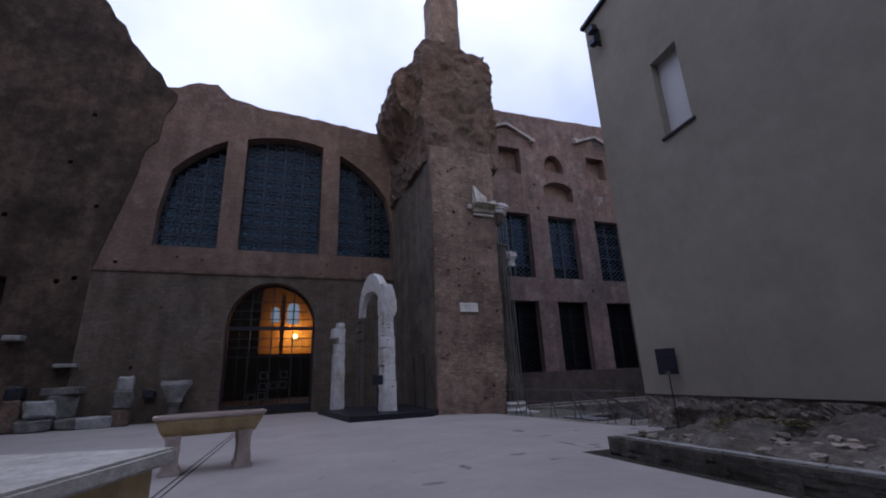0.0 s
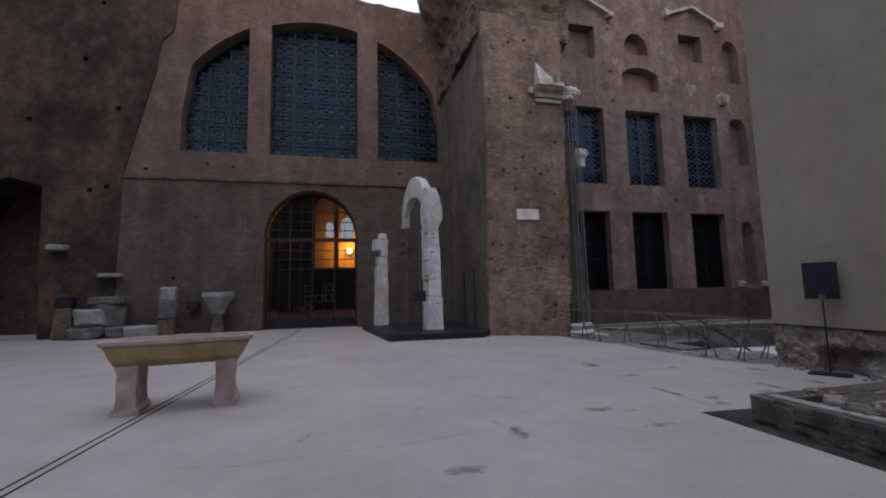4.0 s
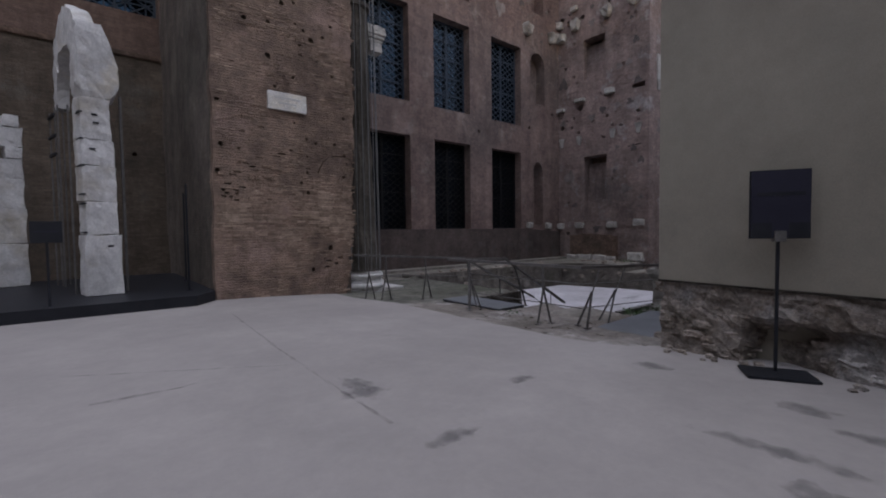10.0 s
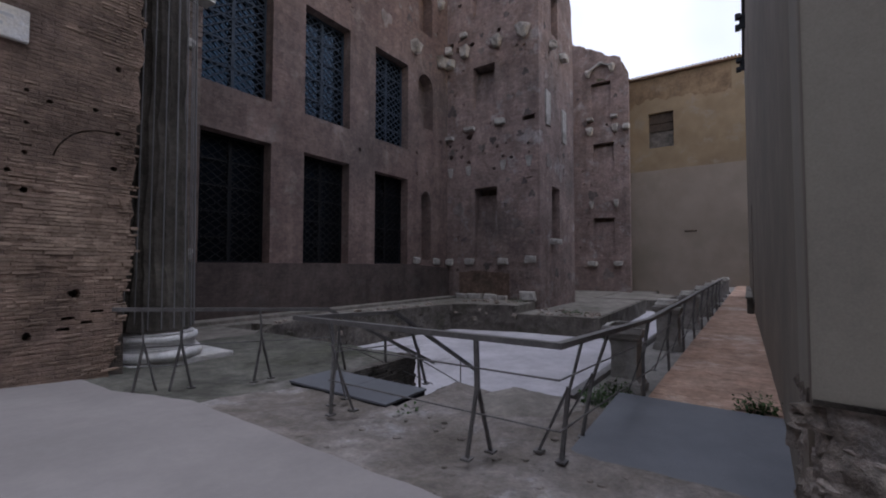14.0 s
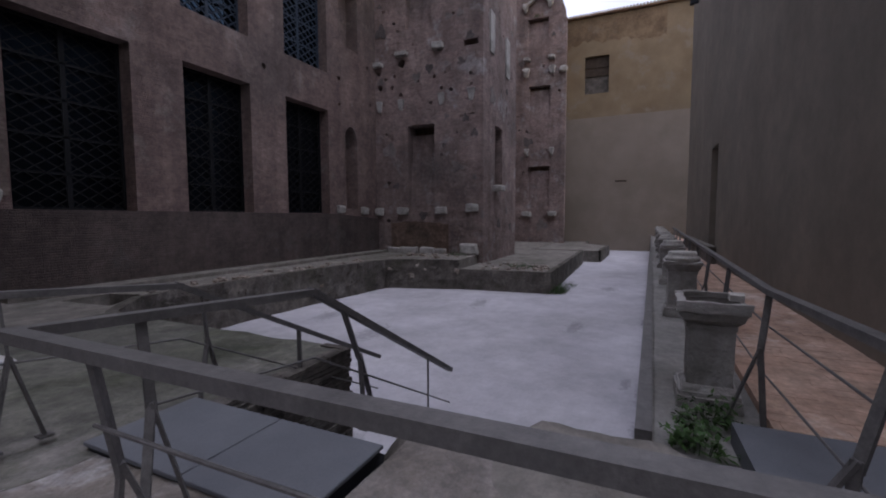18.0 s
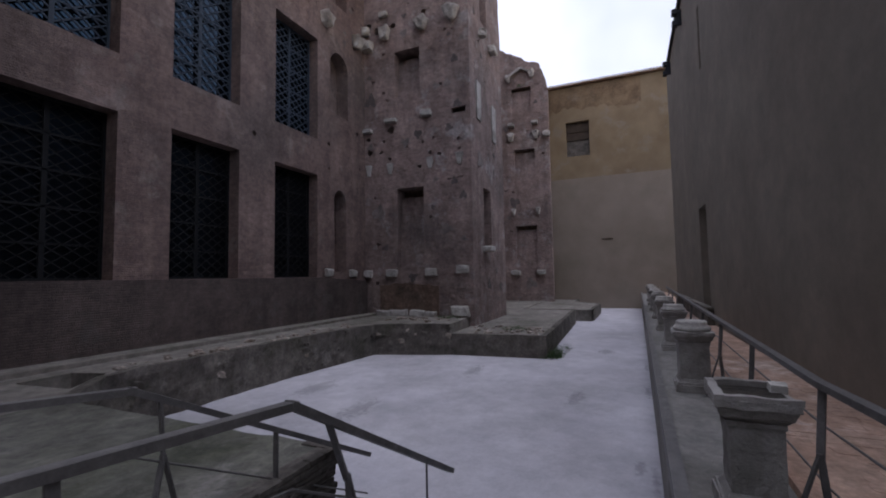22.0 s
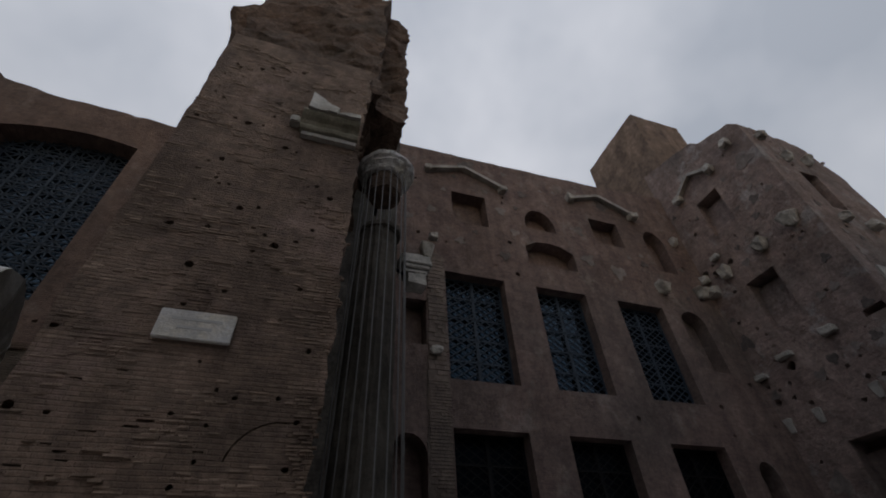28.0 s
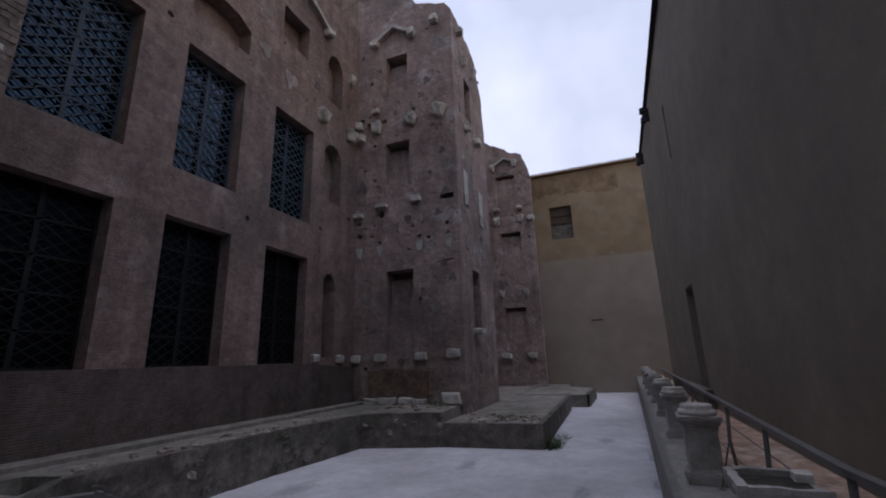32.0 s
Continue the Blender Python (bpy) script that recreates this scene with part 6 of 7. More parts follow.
sub("broken_block", shard(-0.6, 0.12, 1.3, 0.4, 24), M_MARBLE, cor)
sub("broken_block", shard(0.1, 0.66, 0.06, 0.24, 25), M_MARBLE, cor)
sub("edge_slab", rough(rough_box(0.62, 0.68, -0.06, 0.2, 0.2, 1.5, 0.12, 0.0, 1), 0.03, 2, 26), M_GREYST, cor, "thin broken marble slab on the corner")

# ---- stones on the facade ----
def corbel(x, y, z, w, d, h, seed, face, m=None, label="projecting white marble corbel stone on the brick wall", capital=False):
    if h > 0.4 and z > 3:
        z, w, d, h = z + 0.12 * h, w * 0.76, d * 0.8, h * 0.78
    bm = stone(w, d, h, seed, 0.09)
    if capital:
        for v in bm.verts:
            f = 0.55 + 0.6 * v.co.z / h
            v.co.x *= f
            v.co.y *= f
    ob = part("corbel", bm, m or M_CORB)
    ob.matrix_basis = pose(x, y - (d * 0.25 if face == "y" else 0), z, 0, 0, 0) if face == "y" else pose(x - d * 0.25, y, z, 0, 0, -90)
    return tagged(ob, label, "corbel", "facade corbels")


sd = 300
for x, z, w, d, h in ((28.3, 14.7, 1.0, 0.9, 0.9), (31.0, 14.8, 0.9, 0.8, 0.9), (14.9, 9.4, 0.6, 0.5, 0.45), (14.95, 15.6, 0.4, 0.35, 0.35), (14.6, 14.2, 0.8, 0.6, 0.9),
                      (28.5, 1.65, 0.5, 0.3, 0.38), (14.85, 1.75, 0.75, 0.35, 0.35), (30.6, 1.6, 0.5, 0.3, 0.4), (19.25, 20.2, 0.55, 0.7, 0.5), (14.75, 20.7, 0.5, 0.6, 0.5), (23.95, 20.9, 0.6, 0.7, 0.6), (28.4, 20.5, 0.7, 0.8, 0.6), (31.0, 18.9, 0.7, 0.6, 0.7)):
    sd += 1
    corbel(x, FY, z, w, d, h, sd, "y", capital=h > 0.6)
for y, z, w, d, h in ((28.0, 16.1, 0.6, 0.6, 0.6), (26.7, 15.5, 0.9, 0.8, 0.9), (24.3, 15.5, 0.95, 0.8, 0.85), (22.45, 15.6, 1.0, 0.9, 0.95), (26.8, 17.0, 0.5, 0.4, 0.3), (27.9, 15.0, 0.9, 0.7, 0.8),
                      (26.4, 1.6, 0.66, 0.3, 0.38), (23.92, 1.6, 0.66, 0.3, 0.38), (22.1, 1.72, 0.7, 0.2, 0.42), (27.95, 1.55, 0.5, 0.3, 0.42), (28.0, 10.1, 0.7, 0.4, 0.25), (26.35, 10.5, 0.8, 0.35, 0.25),
                      (24.1, 10.55, 0.7, 0.4, 0.35), (26.9, 21.9, 0.7, 0.8, 0.6), (24.2, 21.9, 0.7, 0.8, 0.7), (22.6, 22.4, 0.7, 0.7, 0.7), (26.9, -0.64, 0.75, 0.5, 0.32), (25.9, -0.64, 1.0, 0.5, 0.36), (24.75, -0.64, 0.9, 0.5, 0.36), (23.9, -0.64, 0.6, 0.5, 0.3), (22.2, -0.64, 0.9, 0.6, 0.6)):
    sd += 1
    corbel(EX, y, z, w, d, h, sd, "x", capital=h > 0.8)
for y, z in ((23.92, 7.5), (22.17, 7.55), (26.46, 7.42), (27.9, 7.45)):
    sd += 1
    corbel(EX + 0.02, y, z, 0.5, 0.22, 0.8, sd, "x", M_GREYST, "pale tapering keystone block in the brick wall", True)
for x, z, w, h in ((34.0, 15.5, 0.6, 0.6), (36.0, 15.4, 0.9, 0.6), (33.9, 20.2, 0.6, 0.8), (35.6, 20.4, 0.7, 0.8), (33.0, 22.0, 0.6, 0.6), (34.1, 2.9, 0.8, 0.35)):
    sd += 1
    corbel(x, 21.5, z, w, 0.7, h, sd, "y", capital=h > 0.7)
for x0, x1, z0, z1 in ((33.0, 33.75, 10.4, 12.6), (36.0, 36.8, 9.9, 12.2)):
    rv = part("revetment_slab", rough(boxbm(x0, x1, 21.42, 21.52, z0, z1, bevel=0.01), 0.03, 1.5, int(x0)), M_GREYST)
    tagged(rv, "tall pale marble slab still fixed to the brick wall", "slab", "revetment slabs")
for y, z, w, h in ((24.4, 1.55, 0.9, 0.45), (21.9, 1.55, 0.9, 0.45), (24.6, 15.3, 0.9, 1.0), (22.05, 15.3, 0.9, 1.0), (20.95, 15.4, 0.8, 0.7), (24.75, 21.6, 0.8, 1.0), (22.3, 21.7, 0.8, 1.0), (24.5, 7.5, 0.55, 0.9), (22.0, 7.5, 0.55, 0.9), (24.5, 16.9, 0.6, 0.3), (22.1, 16.9, 0.6, 0.3)):
    sd += 1
    corbel(53.9, y, z, w, 0.8, h, sd, "x", capital=h > 0.8)


def pediment(face, at, u0, um, u1, z0, zm, z1):
    t = thing("pediment", "thin white marble raking moulding above a niche", "moulding", group="pediments")
    for (a, b), (c, d) in (((u0, z0), (um, zm)), ((um, zm), (u1, z1))):
        bm = bmesh.new()
        pa, pb = ((a, at - 0.16, b), (c, at - 0.16, d)) if face == "y" else ((at - 0.16, a, b), (at - 0.16, c, d))
        bar(bm, pa, pb, 0.35, 0.2)
        part("raking_moulding", rough(bm, 0.05, 1.3, int(a)), M_GREYST, t)
    return t


pediment("y", FY, 14.9, 16.9, 19.2, 20.95, 21.7, 20.6)
pediment("y", FY, 24.1, 26.1, 28.3, 21.25, 22.0, 21.0)
pediment("x", EX, 27.0, 25.5, 24.3, 22.2, 23.15, 22.35)
pediment("x", 53.9, 24.6, 23.4, 22.4, 22.3, 23.0, 22.4)

# ---- brick strip beside the first window ----
strip = [(14.52, 1.95)] + jag([(15.42, 1.95), (15.42, 8.4)], 0.04, 31, 0.15) + jag([(15.3, 9.8), (15.42, 12), (15.42, 14.6), (14.6, 14.8), (14.75, 12.2), (14.6, 9.9), (14.52, 6.0), (14.52, 2.1)], 0.05, 32, 0.2)
setting("brick_strip", plate(strip, [], 0.05, FY - 0.04, "y"), M_STRIP, "exposed brick strip beside the window", "wall")

# ---- stones of walls: shared meshes ----
STONES = [mesh_from(stone(1.0, 1.0, 1.0, 500 + k, 0.08), "stone", M_RUBBLE) for k in range(7)]


DULL = [mesh_from(stone(1.0, 1.0, 1.0, 530 + k, 0.08), "stone", M_WEATHER) for k in range(4)]
PALE = [mesh_from(stone(1.0, 1.0, 1.0, 520 + k, 0.08), "stone", M_GROUND) for k in range(3)]


def lay(name, parent, mesh, loc, size, rot):
    o = new(name, mesh)
    o.parent = parent
    o.matrix_basis = Matrix.LocRotScale(loc, Euler(rot), size)
    return o


# rubble footing under the plastered wall
def hollow(y, z):
    """How deep the washed-out foot of the wall goes back."""
    e = max(0.0, min(1.0, (10.4 + 0.12 * noise.noise(Vector((0, 0, z * 5.0))) - y) / 0.16))
    e *= 1 - 0.72 * max(0.0, min(1.0, (9.75 - y) / 0.25))
    top = 0.5 + 0.08 * noise.noise(Vector((0, y * 1.7, 2.0)))
    return 0.4 * e * max(0.0, min(1.0, (top - z) / 0.09)) * (0.75 + 0.35 * noise.noise(Vector((3.0, y * 1.3, z * 2.0))))


def footing():
    bm = rough_box(10.01, 10.8, -7, BN - 0.05, -0.4, 0.84, 0.06, 0.0, 1)
    for v in bm.verts:
        c = v.co
        if c.x < 10.4 and c.z < 0.8:
            c.x += hollow(c.y, c.z) - 0.06 * max(0, 0.3 - c.z) * (1 if c.y > 10.4 else 0)
    rough(bm, 0.05, 2.6, 33, lambda v: v.z > 0.8)
    rough(bm, 0.02, 17.0, 36, lambda v: v.z > 0.8)
    return skewed(rough(bm, 0.04, 7.5, 35, lambda v: v.z > 0.8))


pl = setting("plinth_south", footing(), M_RUBBLE, "rubble footing under the plastered wall", "wall")
rest = bmesh.new()


def joined_stone(bm, loc, size, rot, k):
    t = STONES[k].vertices
    m = Matrix.LocRotScale(loc, Euler(rot), size)
    vs = [bm.verts.new(m @ v.co) for v in t]
    for f in STONES[k].polygons:
        bm.faces.new([vs[i] for i in f.vertices])


r = random.Random(61)
placed = []
tries = 0
while len(placed) < 240 and tries < 6000:
    tries += 1
    y, z = BN - 0.05 - 9.0 * r.random() ** 1.5, r.uniform(0.0, 0.76)
    s_ = r.uniform(0.05, 0.16) * (1.25 if z > 0.5 else 1.0)
    if any(abs(y - q[0]) < (s_ + q[2]) * 0.62 and abs(z - q[1]) < (s_ + q[2]) * 0.36 for q in placed):
        continue
    placed.append((y, z, s_))
    if noise.noise(Vector((4.0, y * 0.8, z * 1.4))) < -0.12:
        continue
    args = ((10.075 + skew(y) + r.uniform(-0.03, 0.015) + 0.03 * (z > 0.5) + 1.05 * hollow(y, z), y, z), (r.uniform(0.1, 0.15), s_ * r.uniform(1.3, 2.1), s_ * r.uniform(0.5, 0.75)), (r.uniform(-0.12, 0.12), r.uniform(-0.1, 0.1), r.uniform(-0.15, 0.15)))
    if y > 5.0:
        lay("stone", pl, STONES[r.randrange(7)], *args)
    else:
        joined_stone(rest, *args, r.randrange(7))
x = 10.55
while x < 11.6:
    w = r.uniform(0.16, 0.35)
    z = -0.35
    while z < 0.7:
        h = r.uniform(0.12, 0.24)
        joined_stone(rest, (x + w / 2, BN - 0.15 + r.uniform(-0.03, 0.02), z), (w * 1.1, 0.26, h * 1.1), (0, 0, r.uniform(-0.2, 0.2)), r.randrange(7))
        z += h * 0.93
    x += w
for k in range(46):
    s_ = r.uniform(0.03, 0.09)
    y = BN - 0.1 - 4.5 * r.random()
    joined_stone(rest, (r.uniform(9.72, 10.0) + skew(y), y, yard_z(10, y) - 0.01), (s_, s_ * r.uniform(0.8, 1.5), s_ * 0.6), (0, 0, r.uniform(0, 3)), r.randrange(7))
tagged(part("stone_rest", rest, M_RUBBLE, pl), kind="stuff")
# thin dark strip that draws the shadow line where the plaster ends
setting("drip_edge", skewed(plate([(5.0, 0.845), (BN - 0.006, 0.815), (BN - 0.006, 0.84), (5.0, 0.87)], [], 0.04, BX - 0.02, "x")), M_EARTH, "dark strip for the thin shadow at the plaster's lower edge", "trim")

M_BED = mat("rubble_earth", (0.095, 0.082, 0.07), (0.175, 0.157, 0.14), 2.0, 0.97, 1.0, 14, stain=(0.07, 0.062, 0.05), patches=(0.23, 0.215, 0.2), mottle=(5.0, 0.65))
M_KERB = mat("grey_brown_brick", (0.084, 0.075, 0.067), (0.132, 0.120, 0.108), 1.6, 0.96, 0.7, 30, stain=(0.060, 0.054, 0.048), vary=0.12, patches=(0.152, 0.142, 0.132), mottle=(2.2, 0.75))
# ruined bed with a brick kerb
bed = setting("ruin_bed", sheet(6.3, 10.15, -6, 7.95, 0.11, lambda x, y: 0.3 + 0.1 * math.sin(x * 2.1) * math.sin(y * 1.3) + 0.12 * max(0, min(1, (x - 6.5) / 2.5)), 0.16, 5), M_BED, "earth and rubble of an old foundation", "ground")
setting("bed_gutter", prism([(5.93, 8.7), (5.93, -6), (6.2, -6), (6.2, 8.1), (10.05, 8.1), (10.05, 8.55), (6.9, 8.62)], -0.05, 0.006), M_EARTH, "dark earth gutter around the kerb", "ground")
kerb = setting("kerb", prism([(6.16, -6), (6.42, -6), (6.42, 7.86), (10.1, 7.86), (10.1, 8.12), (6.16, 8.12)], 0.0, 0.33), M_KERB, "low brick kerb of the old foundation", "kerb")
BR = [mesh_from(rough(boxbm(-0.5, 0.5, -0.5, 0.5, -0.5, 0.5, bevel=0.07), 0.05, 1.5, 700 + k), "brick", M_BRICK) for k in range(6)]
KB = [mesh_from(rough(boxbm(-0.5, 0.5, -0.5, 0.5, -0.5, 0.5, bevel=0.04), 0.025, 1.5, 740 + k), "brick", M_KERB) for k in range(6)]
r = random.Random(62)
for c in range(6):
    y = 8.13 - r.uniform(0, 0.1)
    while y > 3.0:
        L = r.uniform(0.16, 0.34)
        if r.random() < 0.93:
            lay("brick", kerb, KB[r.randrange(6)], (6.175 + r.uniform(-0.006, 0.01), y - L / 2, 0.03 + 0.055 * c), (0.085, L * 0.985, 0.0535), (0, 0, r.uniform(-0.04, 0.04)))
        y -= L
    x = 6.15
    while x < 8.6:
        L = r.uniform(0.18, 0.34)
        lay("brick", kerb, KB[r.randrange(6)], (x + L / 2, 8.12 + r.uniform(-0.02, 0.012), 0.03 + 0.055 * c), (L * 0.985, 0.085, 0.0535), (0, 0, r.uniform(-0.04, 0.04)))
        x += L
y = 8.0
k = 0
while y > 3.5:
    L = r.uniform(0.5, 0.9)
    cs = part("coping_stone", stone(0.14, L * 0.97, 0.035, 720 + k, 0.05), M_OLDST, kerb)
    cs.location = (6.27 + r.uniform(-0.01, 0.01), y - L / 2, 0.33)
    y -= L
    k += 1
r = random.Random(63)
for k in range(190):
    s = 0.03 + 0.17 * r.random() ** 2.2
    lay("stone", bed, STONES[r.randrange(7)], (r.uniform(6.5, 9.8), 8.0 - 5.5 * r.random() ** 1.4, 0.27 + r.uniform(0, 0.06)), (s, s * r.uniform(0.7, 1.4), s * 0.6), (0, 0, r.uniform(0, 3)))

gut = bpy.data.objects["bed_gutter"]
for k in range(70):
    s = r.uniform(0.02, 0.08)
    lay("stone", gut, (DULL[r.randrange(4)] if r.random() < 0.6 else STONES[r.randrange(7)]), (6.3 + 3.4 * r.random() ** 0.8, r.uniform(8.18, 8.42), 0.0), (s, s * r.uniform(0.7, 1.5), s * 0.6), (0, 0, r.uniform(0, 3)))

# stones at the edge of the paving and on the rough ground
r = random.Random(64)
rg = setting("edge_stones", sheet(10.0, 10.42, 11.6, 15.0, 0.1, lambda x, y: fall(x, y) - 0.008, 0.035, 9), M_GROUND, "pale broken edge of the paving", "trim")
for k in range(70):
    s = r.uniform(0.02, 0.07)
    x, y = r.uniform(9.95, 12.0), r.uniform(11.7, 15.2)
    lay("stone", rg, PALE[r.randrange(3)], (x, y, fall(x, y) - 0.012), (s, s * r.uniform(0.7, 1.5), s * 0.5), (0, 0, r.uniform(0, 3)))

# rough facing of the sunken court's walls
r = random.Random(65)
FACE = [(14.62, 22.5), (15.6, 24.15), (16.6, 25.15), (17.6, 25.5), (22.0, 25.45), (27.75, 24.95), (28.15, 23.6), (28.75, 21.6)]


def facing(path, z0, z1, amp, seed, step=0.16):
    """An uneven stone face along a path on plan, with a ragged crest that leans back on the ledge."""
    bm = bmesh.new()
    pts = []
    for (x0, y0), (x1, y1) in zip(path, path[1:]):
        n = max(1, int(math.hypot(x1 - x0, y1 - y0) / step))
        pts += [(x0 + (x1 - x0) * k / n, y0 + (y1 - y0) * k / n, y1 - y0, x0 - x1) for k in range(n)]
    pts.append((*path[-1], pts[-1][2], pts[-1][3]))
    rows = []
    nz = max(2, int((z1 - z0) / step))
    for x, y, dx, dy in pts:
        nn = Vector((dx, dy, 0)).normalized()
        colm = []
        for k in range(nz + 3):
            f = min(1, k / nz)
            back = -0.22 * max(0, k - nz)
            p = Vector((x, y, z0 + (z1 - z0) * f))
            o = amp * (noise.noise(p * 1.3 + Vector((seed, 0, 0))) + 0.6 * noise.noise(p * 3.7) + 0.3 * noise.noise(p * 9))
            crest = 0.5 * amp * noise.noise(Vector((x * 1.5, y * 1.5, seed))) if k >= nz else 0
            colm.append(bm.verts.new(p + nn * (o + 0.05 + back) + Vector((0, 0, 0.03 + crest if k >= nz else 0)) - Vector((0, 0, 0.12 if k == nz + 2 else 0))))
        rows.append(colm)
    for p, q in zip(rows, rows[1:]):
        for k in range(len(p) - 1):
            bm.faces.new((p[k], q[k], q[k + 1], p[k + 1]))
    return bm


rw = setting("court_facing", facing(FACE, -2.05, -0.63, 0.09, 3.0), M_WEATHER, "rough weathered stone facing of the sunken court", "wall")
for a, b in zip(FACE, FACE[1:]):
    d = math.hypot(b[0] - a[0], b[1] - a[1])
    ang = math.atan2(b[1] - a[1], b[0] - a[0])
    for k in range(int(d * 5)):
        f, z = r.random(), -2.0 + 1.3 * r.random()
        w = r.uniform(0.1, 0.34)
        px, py = a[0] + (b[0] - a[0]) * f, a[1] + (b[1] - a[1]) * f
        if noise.noise(Vector((px * 0.6, py * 0.6, z))) > -0.05:
            lay("stone", rw, (DULL[r.randrange(4)] if r.random() < 0.8 else STONES[r.randrange(7)]), (px, py, z), (w, r.uniform(0.16, 0.26), w * r.uniform(0.4, 0.7)), (0, r.uniform(-0.3, 0.3), ang + r.uniform(-0.2, 0.2)))
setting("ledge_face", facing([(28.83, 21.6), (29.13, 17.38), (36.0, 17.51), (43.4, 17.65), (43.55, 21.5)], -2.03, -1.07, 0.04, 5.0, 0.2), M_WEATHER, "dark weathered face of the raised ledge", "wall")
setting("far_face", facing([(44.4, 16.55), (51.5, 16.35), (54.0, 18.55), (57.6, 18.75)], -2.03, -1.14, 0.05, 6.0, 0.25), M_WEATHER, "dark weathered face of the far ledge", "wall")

# laminated brick courses of the stair pit's wall
pit_wall = bpy.data.objects["wall_steps"]
z = -1.98
while z < -0.36:
    x = 12.4 + r.uniform(0, 0.1)
    while x < 14.5:
        L = min(r.uniform(0.2, 0.42), 14.56 - x)
        lay("brick", pit_wall, KB[r.randrange(6)], (x + L / 2, 17.2 + r.uniform(-0.02, 0.02), z + 0.03), (L * 0.98, 0.12, 0.052), (0, 0, r.uniform(-0.03, 0.03)))
        x += L
    lay("brick", pit_wall, KB[r.randrange(6)], (14.55 + r.uniform(-0.03, 0.02), 17.42 + r.uniform(-0.03, 0.03), z + 0.03), (0.12, 0.4, 0.052), (0, 0, r.uniform(-0.05, 0.05)))
    z += 0.062

# brick courses of the pier's face
pier = bpy.data.objects["pier_face"]
r = random.Random(66)
bv, bf = [], []
hole_at = [(sum(p[0] for p in q) / len(q), sum(p[1] for p in q) / len(q), max(p[0] for p in q) - min(p[0] for p in q)) for q in PIER_HOLES]
z, n = -0.2, 0
while z < 12.9:
    h = r.uniform(0.034, 0.05)
    x = PX0 + 0.02 + r.uniform(0, 0.15)
    right = 10.22 + 0.18 * min(1, z / 1.5) + r.uniform(-0.12, 0.07)
    while x < right:
        L = min(r.uniform(0.1, 0.34), max(0.08, right - x))
        cx = x + L / 2
        worn = noise.noise(Vector((cx * 0.8, z * 1.3, 3.0))) + 0.6 * noise.noise(Vector((cx * 2.6, z * 5.0, 8.0)))
        edge = max(0, 1 - (right - cx) / 0.5) * 0.3
        scar = max(0, 1 - ((cx - 7.6) / 0.75) ** 2 - ((z - 3.0) / 0.4) ** 2)
        clear = all(abs(cx - a) > w / 2 + L / 2 or abs(z + h / 2 - b) > w / 2 for a, b, w in hole_at)
        on_plaque = 8.1 < cx + L / 2 and cx - L / 2 < 9.12 and 4.46 < z < 5.0
        keep = 0.55 + 0.9 * worn + edge - (0.25 if z < 0.6 else 0) - (0.3 if z > 6 else 0) + 0.25 * (1.2 < z < 2.8)
        if clear and not on_plaque and r.random() < keep and not (scar > 0 and r.random() < 0.6):
            p = r.uniform(-0.012, 0.006) + max(0, worn) * 0.012 + (0.03 if scar > 0 else 0) + edge * 0.02
            tilt = r.uniform(-0.02, 0.02)
            if 1.3 < z < 2.75 and n < 300:
                lay("brick", pier, BR[r.randrange(6)], (cx, PY + 0.035 - p, z + h / 2), (L * 0.99, 0.06, h * 1.05), (0, tilt, 0))
                n += 1
            else:
                i = len(bv)
                y0 = PY + 0.012 - p
                c_ = 0.008
                dz = tilt * L * 0.5
                bv += [(cx - L * 0.49, PY + 0.05, z - dz), (cx + L * 0.49, PY + 0.05, z + dz), (cx + L * 0.49, PY + 0.05, z + h + dz), (cx - L * 0.49, PY + 0.05, z + h - dz),
                       (cx - L * 0.49 + c_ * r.uniform(0.5, 2.5), y0, z + c_ - dz), (cx + L * 0.49 - c_ * r.uniform(0.5, 2.5), y0 + r.uniform(0, 0.008), z + c_ + dz), (cx + L * 0.49 - c_ * r.uniform(0.5, 2.5), y0, z + h - c_ + dz), (cx - L * 0.49 + c_ * r.uniform(0.5, 2.5), y0 + r.uniform(0, 0.008), z + h - c_ - dz)]
                bf += [(i + 4, i + 5, i + 6, i + 7), (i, i + 1, i + 5, i + 4), (i + 1, i + 2, i + 6, i + 5), (i + 2, i + 3, i + 7, i + 6), (i + 3, i, i + 4, i + 7)]
        x += L
    z += h + r.uniform(0.006, 0.014)
me = bpy.data.meshes.new("brick_courses")
me.from_pydata(bv, [], bf)
me.materials.append(M_BRICK)
tagged(part("brick_courses", me, None, pier), kind="stuff")

# bricks of the exposed strip beside the window
strip_wall = bpy.data.objects["brick_strip"]
SB = [mesh_from(rough(boxbm(-0.5, 0.5, -0.5, 0.5, -0.5, 0.5, bevel=0.05), 0.03, 1.5, 760 + k), "brick", M_STRIP) for k in range(6)]
r = random.Random(71)
z = 2.0
while z < 14.4:
    x = 14.56 + r.uniform(0, 0.08)
    while x < 15.3:
        L = min(r.uniform(0.14, 0.34), 15.44 - x)
        if r.random() < 0.92:
            lay("brick", strip_wall, SB[r.randrange(6)], (x + L / 2, FY - 0.03 - r.uniform(0, 0.012), z), (L * 0.985, 0.08, 0.096 if z < 8.5 else 0.18), (0, r.uniform(-0.02, 0.02), 0))
        x += L
    z += 0.115 if z < 8.5 else 0.2

